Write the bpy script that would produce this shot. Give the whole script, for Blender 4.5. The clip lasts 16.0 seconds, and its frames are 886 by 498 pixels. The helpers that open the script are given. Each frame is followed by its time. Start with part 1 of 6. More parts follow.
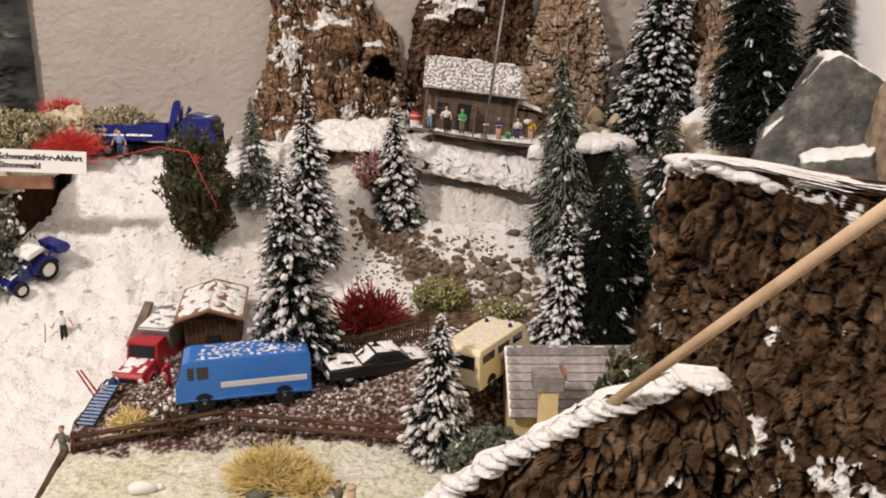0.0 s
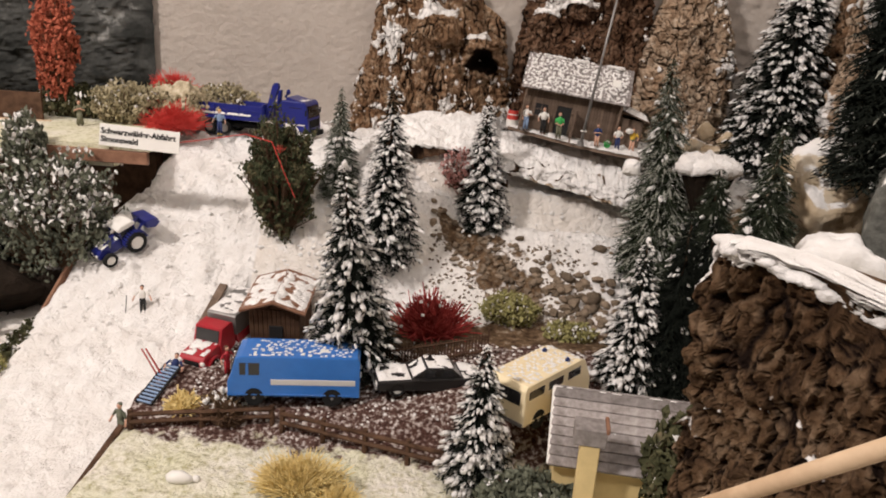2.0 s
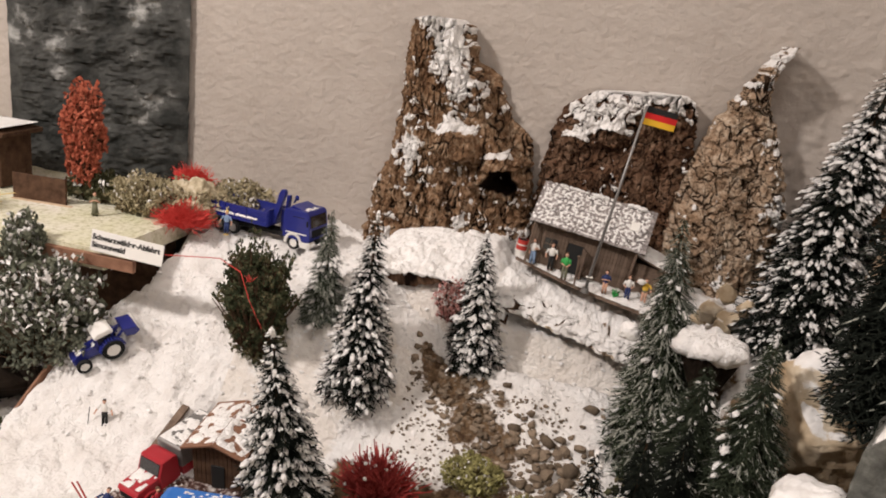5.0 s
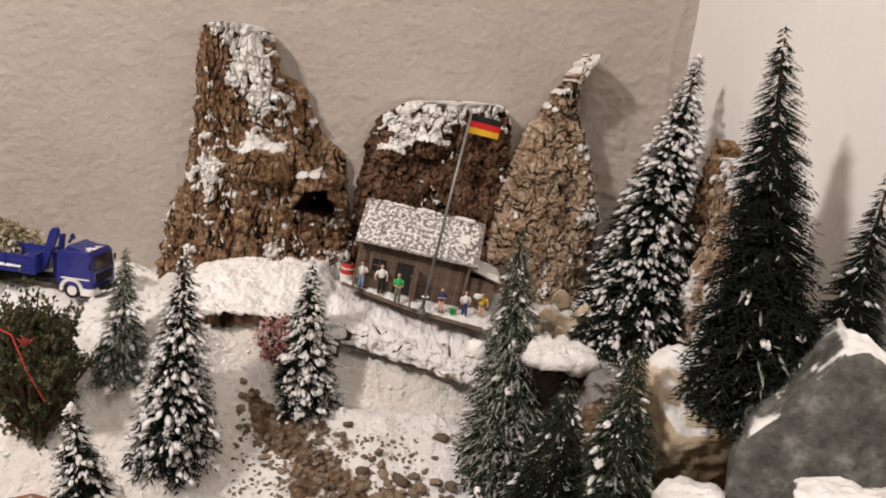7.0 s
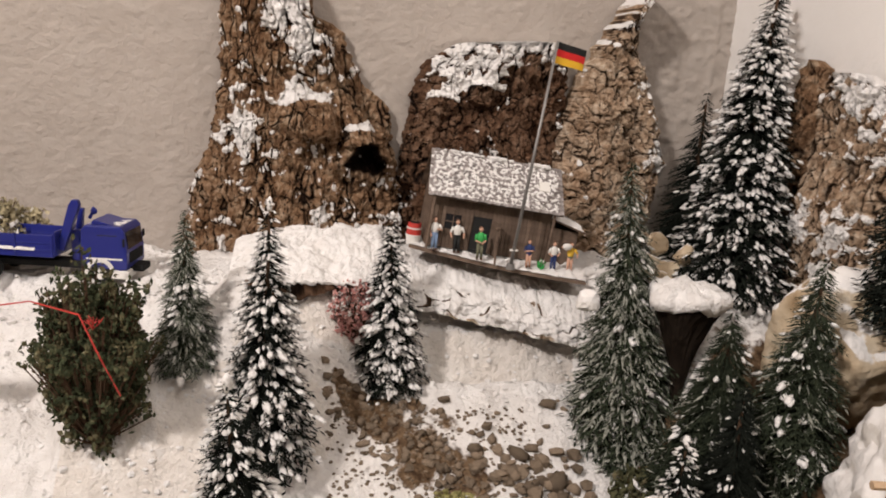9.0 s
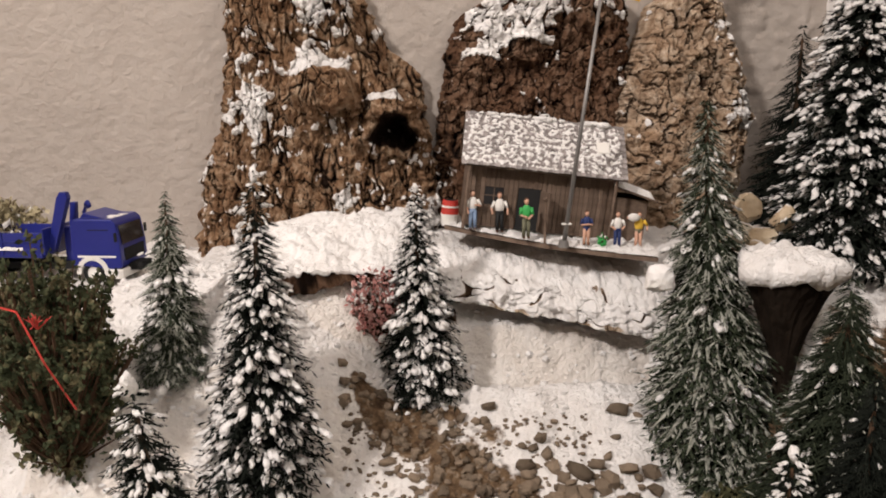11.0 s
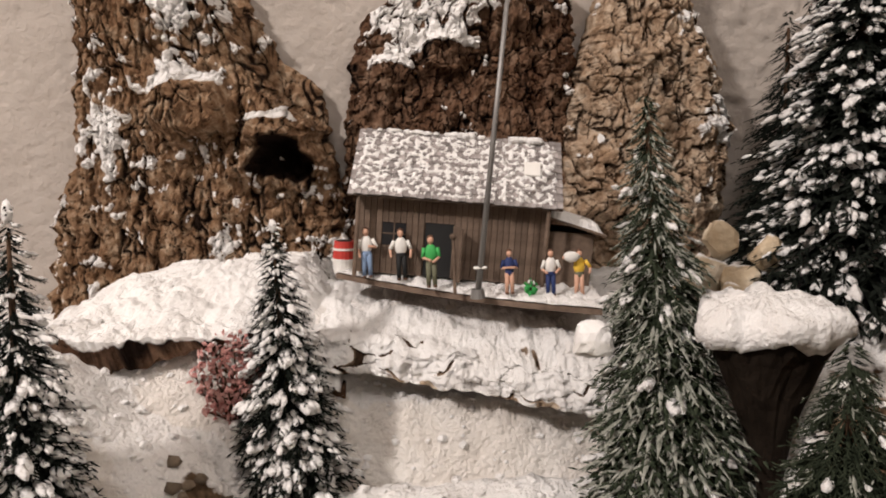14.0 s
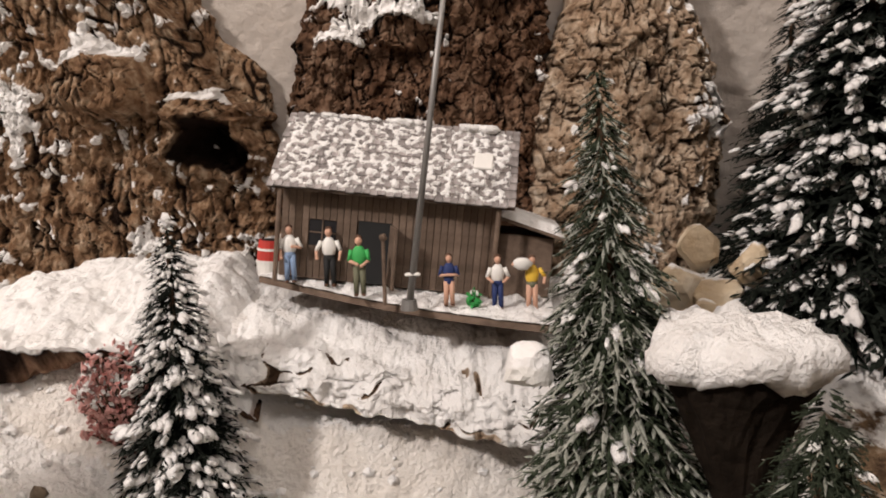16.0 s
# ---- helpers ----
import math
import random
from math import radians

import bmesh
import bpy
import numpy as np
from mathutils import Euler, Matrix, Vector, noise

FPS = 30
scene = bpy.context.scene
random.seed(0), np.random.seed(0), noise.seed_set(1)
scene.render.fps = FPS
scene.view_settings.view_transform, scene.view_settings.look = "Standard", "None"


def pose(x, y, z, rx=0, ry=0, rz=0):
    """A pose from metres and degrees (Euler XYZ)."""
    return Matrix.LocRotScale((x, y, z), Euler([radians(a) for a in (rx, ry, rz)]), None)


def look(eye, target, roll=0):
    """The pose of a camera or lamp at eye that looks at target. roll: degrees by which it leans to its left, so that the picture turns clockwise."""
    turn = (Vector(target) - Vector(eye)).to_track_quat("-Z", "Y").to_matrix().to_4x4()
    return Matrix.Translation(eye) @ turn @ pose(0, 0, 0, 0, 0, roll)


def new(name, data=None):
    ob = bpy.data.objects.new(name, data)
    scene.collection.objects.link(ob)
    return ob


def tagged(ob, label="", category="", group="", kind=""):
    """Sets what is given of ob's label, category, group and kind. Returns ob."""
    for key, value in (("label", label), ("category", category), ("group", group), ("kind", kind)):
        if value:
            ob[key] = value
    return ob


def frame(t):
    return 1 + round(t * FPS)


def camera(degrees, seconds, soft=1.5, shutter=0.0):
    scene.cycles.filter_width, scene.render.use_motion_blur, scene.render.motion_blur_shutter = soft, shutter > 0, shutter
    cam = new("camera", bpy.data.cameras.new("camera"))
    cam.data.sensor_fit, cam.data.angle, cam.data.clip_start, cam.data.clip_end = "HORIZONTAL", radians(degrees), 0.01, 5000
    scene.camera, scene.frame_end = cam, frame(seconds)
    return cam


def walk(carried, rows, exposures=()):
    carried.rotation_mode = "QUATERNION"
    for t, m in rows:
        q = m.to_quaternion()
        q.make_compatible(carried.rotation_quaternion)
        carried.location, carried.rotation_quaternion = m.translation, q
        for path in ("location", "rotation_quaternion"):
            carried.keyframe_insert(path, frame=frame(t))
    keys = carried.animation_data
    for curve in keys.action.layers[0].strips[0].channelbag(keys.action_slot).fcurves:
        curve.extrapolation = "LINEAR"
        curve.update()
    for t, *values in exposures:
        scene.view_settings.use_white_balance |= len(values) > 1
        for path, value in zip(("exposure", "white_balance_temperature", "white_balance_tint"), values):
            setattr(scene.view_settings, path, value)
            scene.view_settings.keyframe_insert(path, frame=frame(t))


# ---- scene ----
cam = camera(61.9, 16.0, 1.9)
PATH = [
    (0, (-0.0283, -0.0488, 0.2008), (0.0393, 0.4301, 0.0738), 0.77),
    (0.5, (-0.0275, -0.0460, 0.1957), (0.0317, 0.4300, 0.0544), 0.85),
    (1, (-0.0245, -0.0419, 0.1956), (0.0169, 0.4332, 0.0453), 1.02),
    (1.5, (-0.0188, -0.0379, 0.1985), (0.0039, 0.4411, 0.0569), 2.66),
    (2, (0.0071, -0.0257, 0.2254), (-0.0079, 0.4507, 0.0744), 4.02),
    (2.5, (0.0297, -0.0125, 0.2514), (-0.0170, 0.4594, 0.0929), 5.24),
    (3, (0.0436, -0.0030, 0.2684), (-0.0262, 0.4663, 0.1106), 6.58),
    (3.2, (0.0489, 0.0008, 0.2743), (-0.0294, 0.4689, 0.1171), 6.91),
    (5.3, (0.0905, 0.0527, 0.3071), (-0.0053, 0.5228, 0.1662), 7.17),
    (5.5, (0.0875, 0.0579, 0.3055), (0.0042, 0.5315, 0.1686), 7.14),
    (6, (0.0830, 0.0685, 0.3049), (0.0358, 0.5493, 0.1761), 6.89),
    (6.5, (0.0676, 0.0762, 0.3054), (0.0692, 0.5603, 0.1804), 6.68),
    (7, (0.0518, 0.0850, 0.2930), (0.1017, 0.5691, 0.1782), 6.76),
    (7.5, (0.0358, 0.0989, 0.2770), (0.1138, 0.5804, 0.1673), 5.46),
    (8, (0.0057, 0.1171, 0.2653), (0.0994, 0.5951, 0.1526), 4.65),
    (8.5, (-0.0265, 0.1309, 0.2492), (0.0747, 0.6083, 0.1404), 4.15),
    (9, (-0.0490, 0.1447, 0.2396), (0.0619, 0.6202, 0.1322), 4.21),
    (9.5, (-0.0470, 0.1620, 0.2315), (0.0541, 0.6397, 0.1238), 3.72),
    (9.7, (-0.0442, 0.1677, 0.2254), (0.0518, 0.6472, 0.1211), 3.42),
    (11.8, (0.0188, 0.2265, 0.2000), (0.0498, 0.7164, 0.1050), -1.66),
    (12, (0.0227, 0.2320, 0.1973), (0.0540, 0.7228, 0.1069), -1.72),
    (12.5, (0.0330, 0.2437, 0.1999), (0.0644, 0.7343, 0.1086), -1.92),
    (13, (0.0439, 0.2580, 0.1994), (0.0743, 0.7494, 0.1119), -2.00),
    (13.5, (0.0543, 0.2719, 0.1966), (0.0833, 0.7647, 0.1172), -2.10),
    (14, (0.0612, 0.2843, 0.1936), (0.0922, 0.7782, 0.1221), -2.08),
    (14.5, (0.0678, 0.2949, 0.1890), (0.0997, 0.7896, 0.1238), -1.94),
    (15, (0.0743, 0.3040, 0.1864), (0.1054, 0.7981, 0.1164), -2.18),
    (15.5, (0.0815, 0.3130, 0.1829), (0.1094, 0.8068, 0.1099), -2.07),
    (16, (0.0962, 0.3237, 0.1868), (0.1103, 0.8187, 0.1179), -1.12),
]
walk(cam, [(t, look(eye, target, roll)) for t, eye, target, roll in PATH],
     exposures=[(0, -0.12), (3.2, -0.20), (5.3, -0.15), (9.5, -0.10), (12, 0.0), (16, 0.02)])

# ---- light: a warm room lamp high on the near left, closed room round the layout ----
world = bpy.data.worlds.new("room_air")
scene.world = world
world.use_nodes = True
world.node_tree.nodes["Background"].inputs[0].default_value = (1.0, 0.86, 0.72, 1)
world.node_tree.nodes["Background"].inputs[1].default_value = 0.001
lamp = bpy.data.lights.new("room_lamp", "POINT")
lamp.energy, lamp.shadow_soft_size, lamp.color = 69.0, 0.06, (1.0, 0.908, 0.862)
new("room_lamp", lamp).matrix_world = pose(-0.80, -0.22, 1.02)
# added soft fill from above the front, no known lamp of the room
fill = bpy.data.lights.new("front_fill", "AREA")
fill.energy, fill.size, fill.color = 6.0, 0.30, (1.0, 0.925, 0.885)
new("front_fill", fill).matrix_world = look((0.0, -0.5, 1.5), (0.0, 0.3, 0.0))

# ---- materials ----


def nodes_of(name):
    m = bpy.data.materials.new(name)
    m.use_nodes = True
    t = m.node_tree
    return m, t, t.nodes["Principled BSDF"]


def noise_node(t, scale, detail=5.0, rough=0.6, kind="noise", coord="Object"):
    c = t.nodes.new("ShaderNodeTexCoord")
    n = t.nodes.new("ShaderNodeTexNoise" if kind == "noise" else "ShaderNodeTexVoronoi")
    n.inputs["Scale"].default_value = scale
    if kind == "noise":
        n.inputs["Detail"].default_value, n.inputs["Roughness"].default_value = detail, rough
    t.links.new(c.outputs[coord], n.inputs["Vector"])
    return n


def ramp_node(t, source, stops):
    r = t.nodes.new("ShaderNodeValToRGB")
    e = r.color_ramp.elements
    while len(e) < len(stops):
        e.new(0.5)
    for k, (p, c) in enumerate(stops):
        e[k].position, e[k].color = p, (*c, 1)
    t.links.new(source, r.inputs["Fac"])
    return r


def tinted(t, stops, scale, second=None):
    """A colour from noise at one scale (per metre), tinted by a second at another."""
    n = noise_node(t, scale)
    out = ramp_node(t, n.outputs["Fac"], stops).outputs["Color"]
    if second:
        s2, lo, hi = second
        n2 = noise_node(t, s2, 3.0)
        r2 = ramp_node(t, n2.outputs["Fac"], [(0.3, lo), (0.7, hi)])
        x = t.nodes.new("ShaderNodeMix")
        x.data_type, x.blend_type = "RGBA", "MULTIPLY"
        x.inputs["Factor"].default_value = 1.0
        t.links.new(out, x.inputs["A"]), t.links.new(r2.outputs["Color"], x.inputs["B"])
        out = x.outputs["Result"]
    return out


def by_field(t, name, a, b, lo=-0.04, hi=0.04, jitter=0.25, jscale=500):
    """Mixes colour a into b where the mesh's own field of that name is over zero, with a ragged edge."""
    f = t.nodes.new("ShaderNodeAttribute")
    f.attribute_name = name
    n = noise_node(t, jscale, 4.0, 0.7)
    k = t.nodes.new("ShaderNodeMath")
    k.operation = "MULTIPLY_ADD"
    k.inputs[1].default_value = jitter
    off = t.nodes.new("ShaderNodeMath")
    off.operation = "SUBTRACT"
    off.inputs[1].default_value = jitter * 0.5
    t.links.new(f.outputs["Fac"], off.inputs[0])
    t.links.new(n.outputs["Fac"], k.inputs[0]), t.links.new(off.outputs[0], k.inputs[2])
    mr = t.nodes.new("ShaderNodeMapRange")
    mr.inputs["From Min"].default_value, mr.inputs["From Max"].default_value = lo, hi
    t.links.new(k.outputs[0], mr.inputs["Value"])
    x = t.nodes.new("ShaderNodeMix")
    x.data_type = "RGBA"
    t.links.new(mr.outputs["Result"], x.inputs["Factor"])
    t.links.new(a, x.inputs["A"]), t.links.new(b, x.inputs["B"])
    return x.outputs["Result"]


SNOW_STOPS = [(0.25, (0.76, 0.73, 0.70)), (0.6, (0.88, 0.865, 0.845))]


def bumped(t, b, dist, scale, coarse=None):
    nb = noise_node(t, scale, 6.0, 0.65)
    h = nb.outputs["Fac"]
    if coarse:
        n2 = noise_node(t, coarse[1], 4.0, 0.6)
        k = t.nodes.new("ShaderNodeMath")
        k.operation = "MULTIPLY_ADD"
        k.inputs[1].default_value = coarse[0] / dist
        t.links.new(n2.outputs["Fac"], k.inputs[0]), t.links.new(h, k.inputs[2])
        h = k.outputs[0]
    bn = t.nodes.new("ShaderNodeBump")
    bn.inputs["Strength"].default_value, bn.inputs["Distance"].default_value = 0.9, dist
    t.links.new(h, bn.inputs["Height"])
    t.links.new(bn.outputs["Normal"], b.inputs["Normal"])


def mat(name, stops, scale, rough=0.8, bump=0.0, bscale=None, metal=0.0, coat=0.0, vary=0.0, second=None, spec=0.3, pit=None, snowy=False, coarse=None):
    """A surface: colour and tint from noise, relief by bump; pit: the darker colour of its cracks, their shade put into
    it; snowy: snow where its snow field says so.
    """
    m, t, b = nodes_of(name)
    out = tinted(t, stops, scale, second)
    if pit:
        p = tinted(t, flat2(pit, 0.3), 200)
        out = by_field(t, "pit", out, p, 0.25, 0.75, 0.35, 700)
    if vary:
        o = t.nodes.new("ShaderNodeObjectInfo")
        h = t.nodes.new("ShaderNodeHueSaturation")
        mr = t.nodes.new("ShaderNodeMapRange")
        mr.inputs["To Min"].default_value, mr.inputs["To Max"].default_value = 1 - vary, 1 + vary
        t.links.new(o.outputs["Random"], mr.inputs["Value"])
        t.links.new(mr.outputs["Result"], h.inputs["Value"])
        t.links.new(out, h.inputs["Color"])
        out = h.outputs["Color"]
    if snowy:
        out = by_field(t, "snow", out, tinted(t, SNOW_STOPS, 90), -0.05, 0.05, 0.30, 420)
    t.links.new(out, b.inputs["Base Color"])
    b.inputs["Roughness"].default_value, b.inputs["Metallic"].default_value = rough, metal
    b.inputs["Specular IOR Level"].default_value = spec if rough < 0.74 else min(spec, 0.06)
    b.inputs["Coat Weight"].default_value = coat
    if bump:
        bumped(t, b, bump, bscale or scale * 3, coarse)
    return m


def field(me, name, values):
    a = me.attributes.new(name, "FLOAT", "POINT")
    a.data.foreach_set("value", np.asarray(values, dtype=np.float32))
    return me


def flat2(c, d=0.15):
    """Two stops about one colour."""
    return [(0.3, tuple(v * (1 - d) for v in c)), (0.7, tuple(min(1, v * (1 + d)) for v in c))]


SNOW = mat("snow", SNOW_STOPS, 60, 0.75, 0.0016, 520, coarse=(0.004, 170))
PLASTER_C = ([(0.3, (0.76, 0.70, 0.64)), (0.7, (0.87, 0.835, 0.79))], 35, (160, (0.92, 0.91, 0.89), (1, 1, 1)))
MEADOW_C = ([(0.30, (0.44, 0.41, 0.26)), (0.42, (0.66, 0.63, 0.52)), (0.54, (0.80, 0.77, 0.71))], 260, (22, (0.84, 0.85, 0.66), (1.0, 0.985, 0.97)))
YARD_C = ([(0.34, (0.05, 0.025, 0.02)), (0.50, (0.14, 0.08, 0.065)), (0.57, (0.42, 0.37, 0.34)), (0.68, (0.78, 0.75, 0.72))], 380, (26, (0.55, 0.47, 0.45), (1, 1, 1)))
SOIL_C = ([(0.36, (0.075, 0.046, 0.028)), (0.58, (0.22, 0.15, 0.092)), (0.74, (0.50, 0.42, 0.34))], 190, (30, (0.65, 0.6, 0.54), (1, 1, 1)))
MEADOW = mat("frosted_meadow", MEADOW_C[0], MEADOW_C[1], 0.95, 0.0012, 900, second=MEADOW_C[2])
SOIL = mat("brown_soil", SOIL_C[0], SOIL_C[1], 0.95, 0.0014, 600)


def ground_mat():
    m, t, b = nodes_of("landscape")
    out = tinted(t, SNOW_STOPS, 60, (14, (0.93, 0.91, 0.89), (1, 1, 1)))
    for name, (stops, scale, second), js in (("plaster", PLASTER_C, 260), ("soil", SOIL_C, 260), ("meadow", MEADOW_C, 200), ("yard", YARD_C, 300)):
        out = by_field(t, name, out, tinted(t, stops, scale, second), -0.12, 0.12, 0.9, js)
    t.links.new(out, b.inputs["Base Color"])
    b.inputs["Roughness"].default_value, b.inputs["Specular IOR Level"].default_value = 0.9, 0.08
    bumped(t, b, 0.0018, 520, (0.0045, 170))
    return m


GROUND = ground_mat()
WALL = mat("wall_plaster", [(0.3, (0.40, 0.355, 0.315)), (0.7, (0.465, 0.415, 0.37))], 6, 0.8, 0.0013, 330, second=(55, (0.95, 0.94, 0.93), (1, 1, 1)))
WALLW = mat("white_wall_paint", [(0.3, (0.78, 0.76, 0.73)), (0.7, (0.83, 0.81, 0.79))], 9, 0.7, 0.0010, 90)
ROOM = mat("room_paint", flat2((0.16, 0.135, 0.115), 0.06), 3, 0.9)
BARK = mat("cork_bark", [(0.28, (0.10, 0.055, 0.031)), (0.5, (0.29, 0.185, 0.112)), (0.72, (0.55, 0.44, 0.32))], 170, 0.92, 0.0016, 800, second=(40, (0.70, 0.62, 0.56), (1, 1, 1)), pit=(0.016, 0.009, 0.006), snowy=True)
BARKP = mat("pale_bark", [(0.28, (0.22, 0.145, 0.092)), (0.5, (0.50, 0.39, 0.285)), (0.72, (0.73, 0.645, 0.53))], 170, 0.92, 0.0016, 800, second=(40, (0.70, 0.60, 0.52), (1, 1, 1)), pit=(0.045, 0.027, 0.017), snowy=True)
# darker copy of the cork bark: shade over the near screens put into colour
BARKN = mat("near_shaded_bark", [(0.28, (0.040, 0.023, 0.014)), (0.5, (0.135, 0.083, 0.047)), (0.75, (0.34, 0.245, 0.165))], 110, 0.92, 0.0014, 620, second=(26, (0.45, 0.40, 0.36), (1, 1, 1)), pit=(0.012, 0.007, 0.005), snowy=True)
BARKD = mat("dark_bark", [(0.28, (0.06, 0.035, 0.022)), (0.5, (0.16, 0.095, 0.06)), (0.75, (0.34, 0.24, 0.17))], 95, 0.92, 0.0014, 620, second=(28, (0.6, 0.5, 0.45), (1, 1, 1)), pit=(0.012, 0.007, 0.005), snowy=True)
NEEDLE = mat("dark_needles", [(0.3, (0.004, 0.005, 0.004)), (0.7, (0.014, 0.017, 0.013))], 300, 0.85, vary=0.2, spec=0.15)
NEEDLEG = mat("green_needles", [(0.3, (0.013, 0.018, 0.011)), (0.7, (0.042, 0.051, 0.032))], 300, 0.85, vary=0.2, spec=0.15)
FROST = mat("frosted_tips", [(0.3, (0.13, 0.14, 0.11)), (0.7, (0.42, 0.42, 0.37))], 300, 0.85)
TRUNK = mat("trunk_wood", flat2((0.09, 0.055, 0.035), 0.3), 200, 0.9)
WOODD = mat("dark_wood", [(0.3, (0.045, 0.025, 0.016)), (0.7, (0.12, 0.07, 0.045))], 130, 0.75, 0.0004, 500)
WOODB = mat("brown_board", [(0.3, (0.16, 0.075, 0.045)), (0.7, (0.30, 0.16, 0.10))], 90, 0.7, 0.0004, 500)
HUTW = mat("hut_planks", [(0.3, (0.085, 0.06, 0.045)), (0.7, (0.20, 0.145, 0.11))], 150, 0.8, 0.0003, 700, vary=0.18)
SHING = mat("shingles", [(0.3, (0.16, 0.14, 0.13)), (0.7, (0.34, 0.31, 0.30))], 260, 0.85, 0.0004, 600, vary=0.3)
STONE = mat("brown_stone", [(0.3, (0.13, 0.095, 0.066)), (0.7, (0.33, 0.26, 0.19))], 160, 0.85, 0.0005, 600, vary=0.35)
ROCKY = mat("sandstone", [(0.3, (0.42, 0.30, 0.18)), (0.55, (0.62, 0.52, 0.38)), (0.75, (0.74, 0.68, 0.58))], 38, 0.9, 0.0012, 350, snowy=True)
ROCKW = mat("white_rock", [(0.3, (0.58, 0.55, 0.51)), (0.6, (0.80, 0.78, 0.74))], 45, 0.85, 0.0010, 350, snowy=True)
ROCKD = mat("dark_rock", [(0.3, (0.010, 0.007, 0.005)), (0.7, (0.026, 0.019, 0.014))], 80, 0.85, 0.001, 400, snowy=True)
SLATE = mat("grey_slate", [(0.34, (0.07, 0.07, 0.062)), (0.52, (0.135, 0.135, 0.120)), (0.68, (0.30, 0.30, 0.27))], 55, 0.6, 0.0012, 260, second=(220, (0.7, 0.7, 0.68), (1, 1, 1)), snowy=True)
BLUE = mat("bright_blue_paint", flat2((0.035, 0.16, 0.50), 0.06), 40, 0.35, coat=0.3, second=(120, (0.85, 0.88, 0.9), (1, 1, 1)))
NAVY = mat("navy_paint", flat2((0.016, 0.022, 0.17), 0.08), 40, 0.32, coat=0.3)
REDP = mat("red_paint", flat2((0.36, 0.02, 0.03), 0.1), 60, 0.35, coat=0.3)
CREAM = mat("cream_paint", flat2((0.82, 0.70, 0.46), 0.05), 40, 0.4, coat=0.2)
BLACK = mat("black_paint", flat2((0.015, 0.014, 0.014), 0.1), 40, 0.3, coat=0.3)
RUBBER = mat("black_rubber", flat2((0.02, 0.02, 0.02), 0.2), 90, 0.8)
WHITEP = mat("white_plastic", flat2((0.74, 0.72, 0.68), 0.04), 60, 0.5)
SILVER = mat("silver_band", flat2((0.55, 0.55, 0.54), 0.05), 60, 0.4)
GLASS = mat("dark_pane", flat2((0.02, 0.02, 0.022), 0.1), 60, 0.12, spec=0.6)
GREYP = mat("grey_metal", flat2((0.24, 0.23, 0.22), 0.12), 90, 0.45, metal=0.5)
SKIN = mat("flesh_paint", flat2((0.58, 0.34, 0.24), 0.08), 200, 0.6)
HAIR = mat("brown_hair_paint", flat2((0.10, 0.05, 0.03), 0.2), 300, 0.7)
GREEN = mat("green_paint", flat2((0.05, 0.36, 0.09), 0.1), 200, 0.6)
DENIM = mat("denim_paint", flat2((0.20, 0.28, 0.42), 0.1), 200, 0.7)
DARKB = mat("dark_blue_paint", flat2((0.02, 0.035, 0.12), 0.1), 200, 0.6)
OLIVE = mat("olive_paint", flat2((0.14, 0.14, 0.09), 0.1), 200, 0.7)
YELLOW = mat("yellow_paint", flat2((0.75, 0.48, 0.06), 0.06), 200, 0.5)
REDB = mat("red_plastic", flat2((0.46, 0.045, 0.035), 0.12), 200, 0.5)
FLAGR = mat("flag_red", flat2((0.62, 0.02, 0.02), 0.04), 200, 0.6)
FLAGG = mat("flag_gold", flat2((0.78, 0.45, 0.03), 0.04), 200, 0.6)
REDLEAF = mat("red_foliage", [(0.3, (0.20, 0.02, 0.02)), (0.7, (0.52, 0.09, 0.08))], 300, 0.85, vary=0.1)
PINKLEAF = mat("frosted_red_foliage", [(0.3, (0.35, 0.10, 0.09)), (0.7, (0.66, 0.42, 0.38))], 300, 0.85)
REDLICHEN = mat("bright_red_lichen", [(0.3, (0.48, 0.04, 0.035)), (0.7, (0.74, 0.10, 0.085))], 300, 0.85)
BUNDLE = mat("bundled_moss", [(0.30, (0.018, 0.022, 0.012)), (0.50, (0.060, 0.070, 0.038)), (0.62, (0.12, 0.10, 0.055)), (0.75, (0.26, 0.26, 0.17))], 150, 0.95)
ORLEAF = mat("rust_foliage", [(0.3, (0.24, 0.05, 0.03)), (0.7, (0.48, 0.15, 0.09))], 300, 0.85)
YELLEAF = mat("straw_foliage", [(0.3, (0.58, 0.43, 0.15)), (0.7, (0.82, 0.68, 0.35))], 300, 0.9)
OLLEAF = mat("olive_foliage", [(0.3, (0.16, 0.15, 0.05)), (0.7, (0.40, 0.37, 0.17))], 300, 0.9)
CREAMMOSS = mat("cream_lichen", [(0.3, (0.26, 0.21, 0.13)), (0.55, (0.48, 0.41, 0.29)), (0.75, (0.66, 0.59, 0.46))], 160, 0.95)
MOSS = mat("dark_moss", [(0.3, (0.030, 0.032, 0.016)), (0.55, (0.085, 0.085, 0.045)), (0.75, (0.20, 0.16, 0.10))], 120, 0.95)
GREYLEAF = mat("grey_green_foliage", [(0.3, (0.045, 0.05, 0.034)), (0.7, (0.19, 0.20, 0.15))], 220, 0.95)
PALEMOSS = mat("pale_lichen", [(0.3, (0.16, 0.135, 0.075)), (0.55, (0.38, 0.33, 0.21)), (0.75, (0.58, 0.51, 0.38))], 120, 0.95)
RODWOOD = mat("pale_stick", [(0.3, (0.46, 0.32, 0.20)), (0.7, (0.62, 0.46, 0.31))], 70, 0.6, second=(300, (0.85, 0.83, 0.8), (1, 1, 1)))
MAT_ROCK = mat("painted_rock_mat", [(0.40, (0.025, 0.026, 0.024)), (0.60, (0.075, 0.075, 0.07)), (0.75, (0.42, 0.42, 0.40))], 26, 0.85, 0.003, 60)
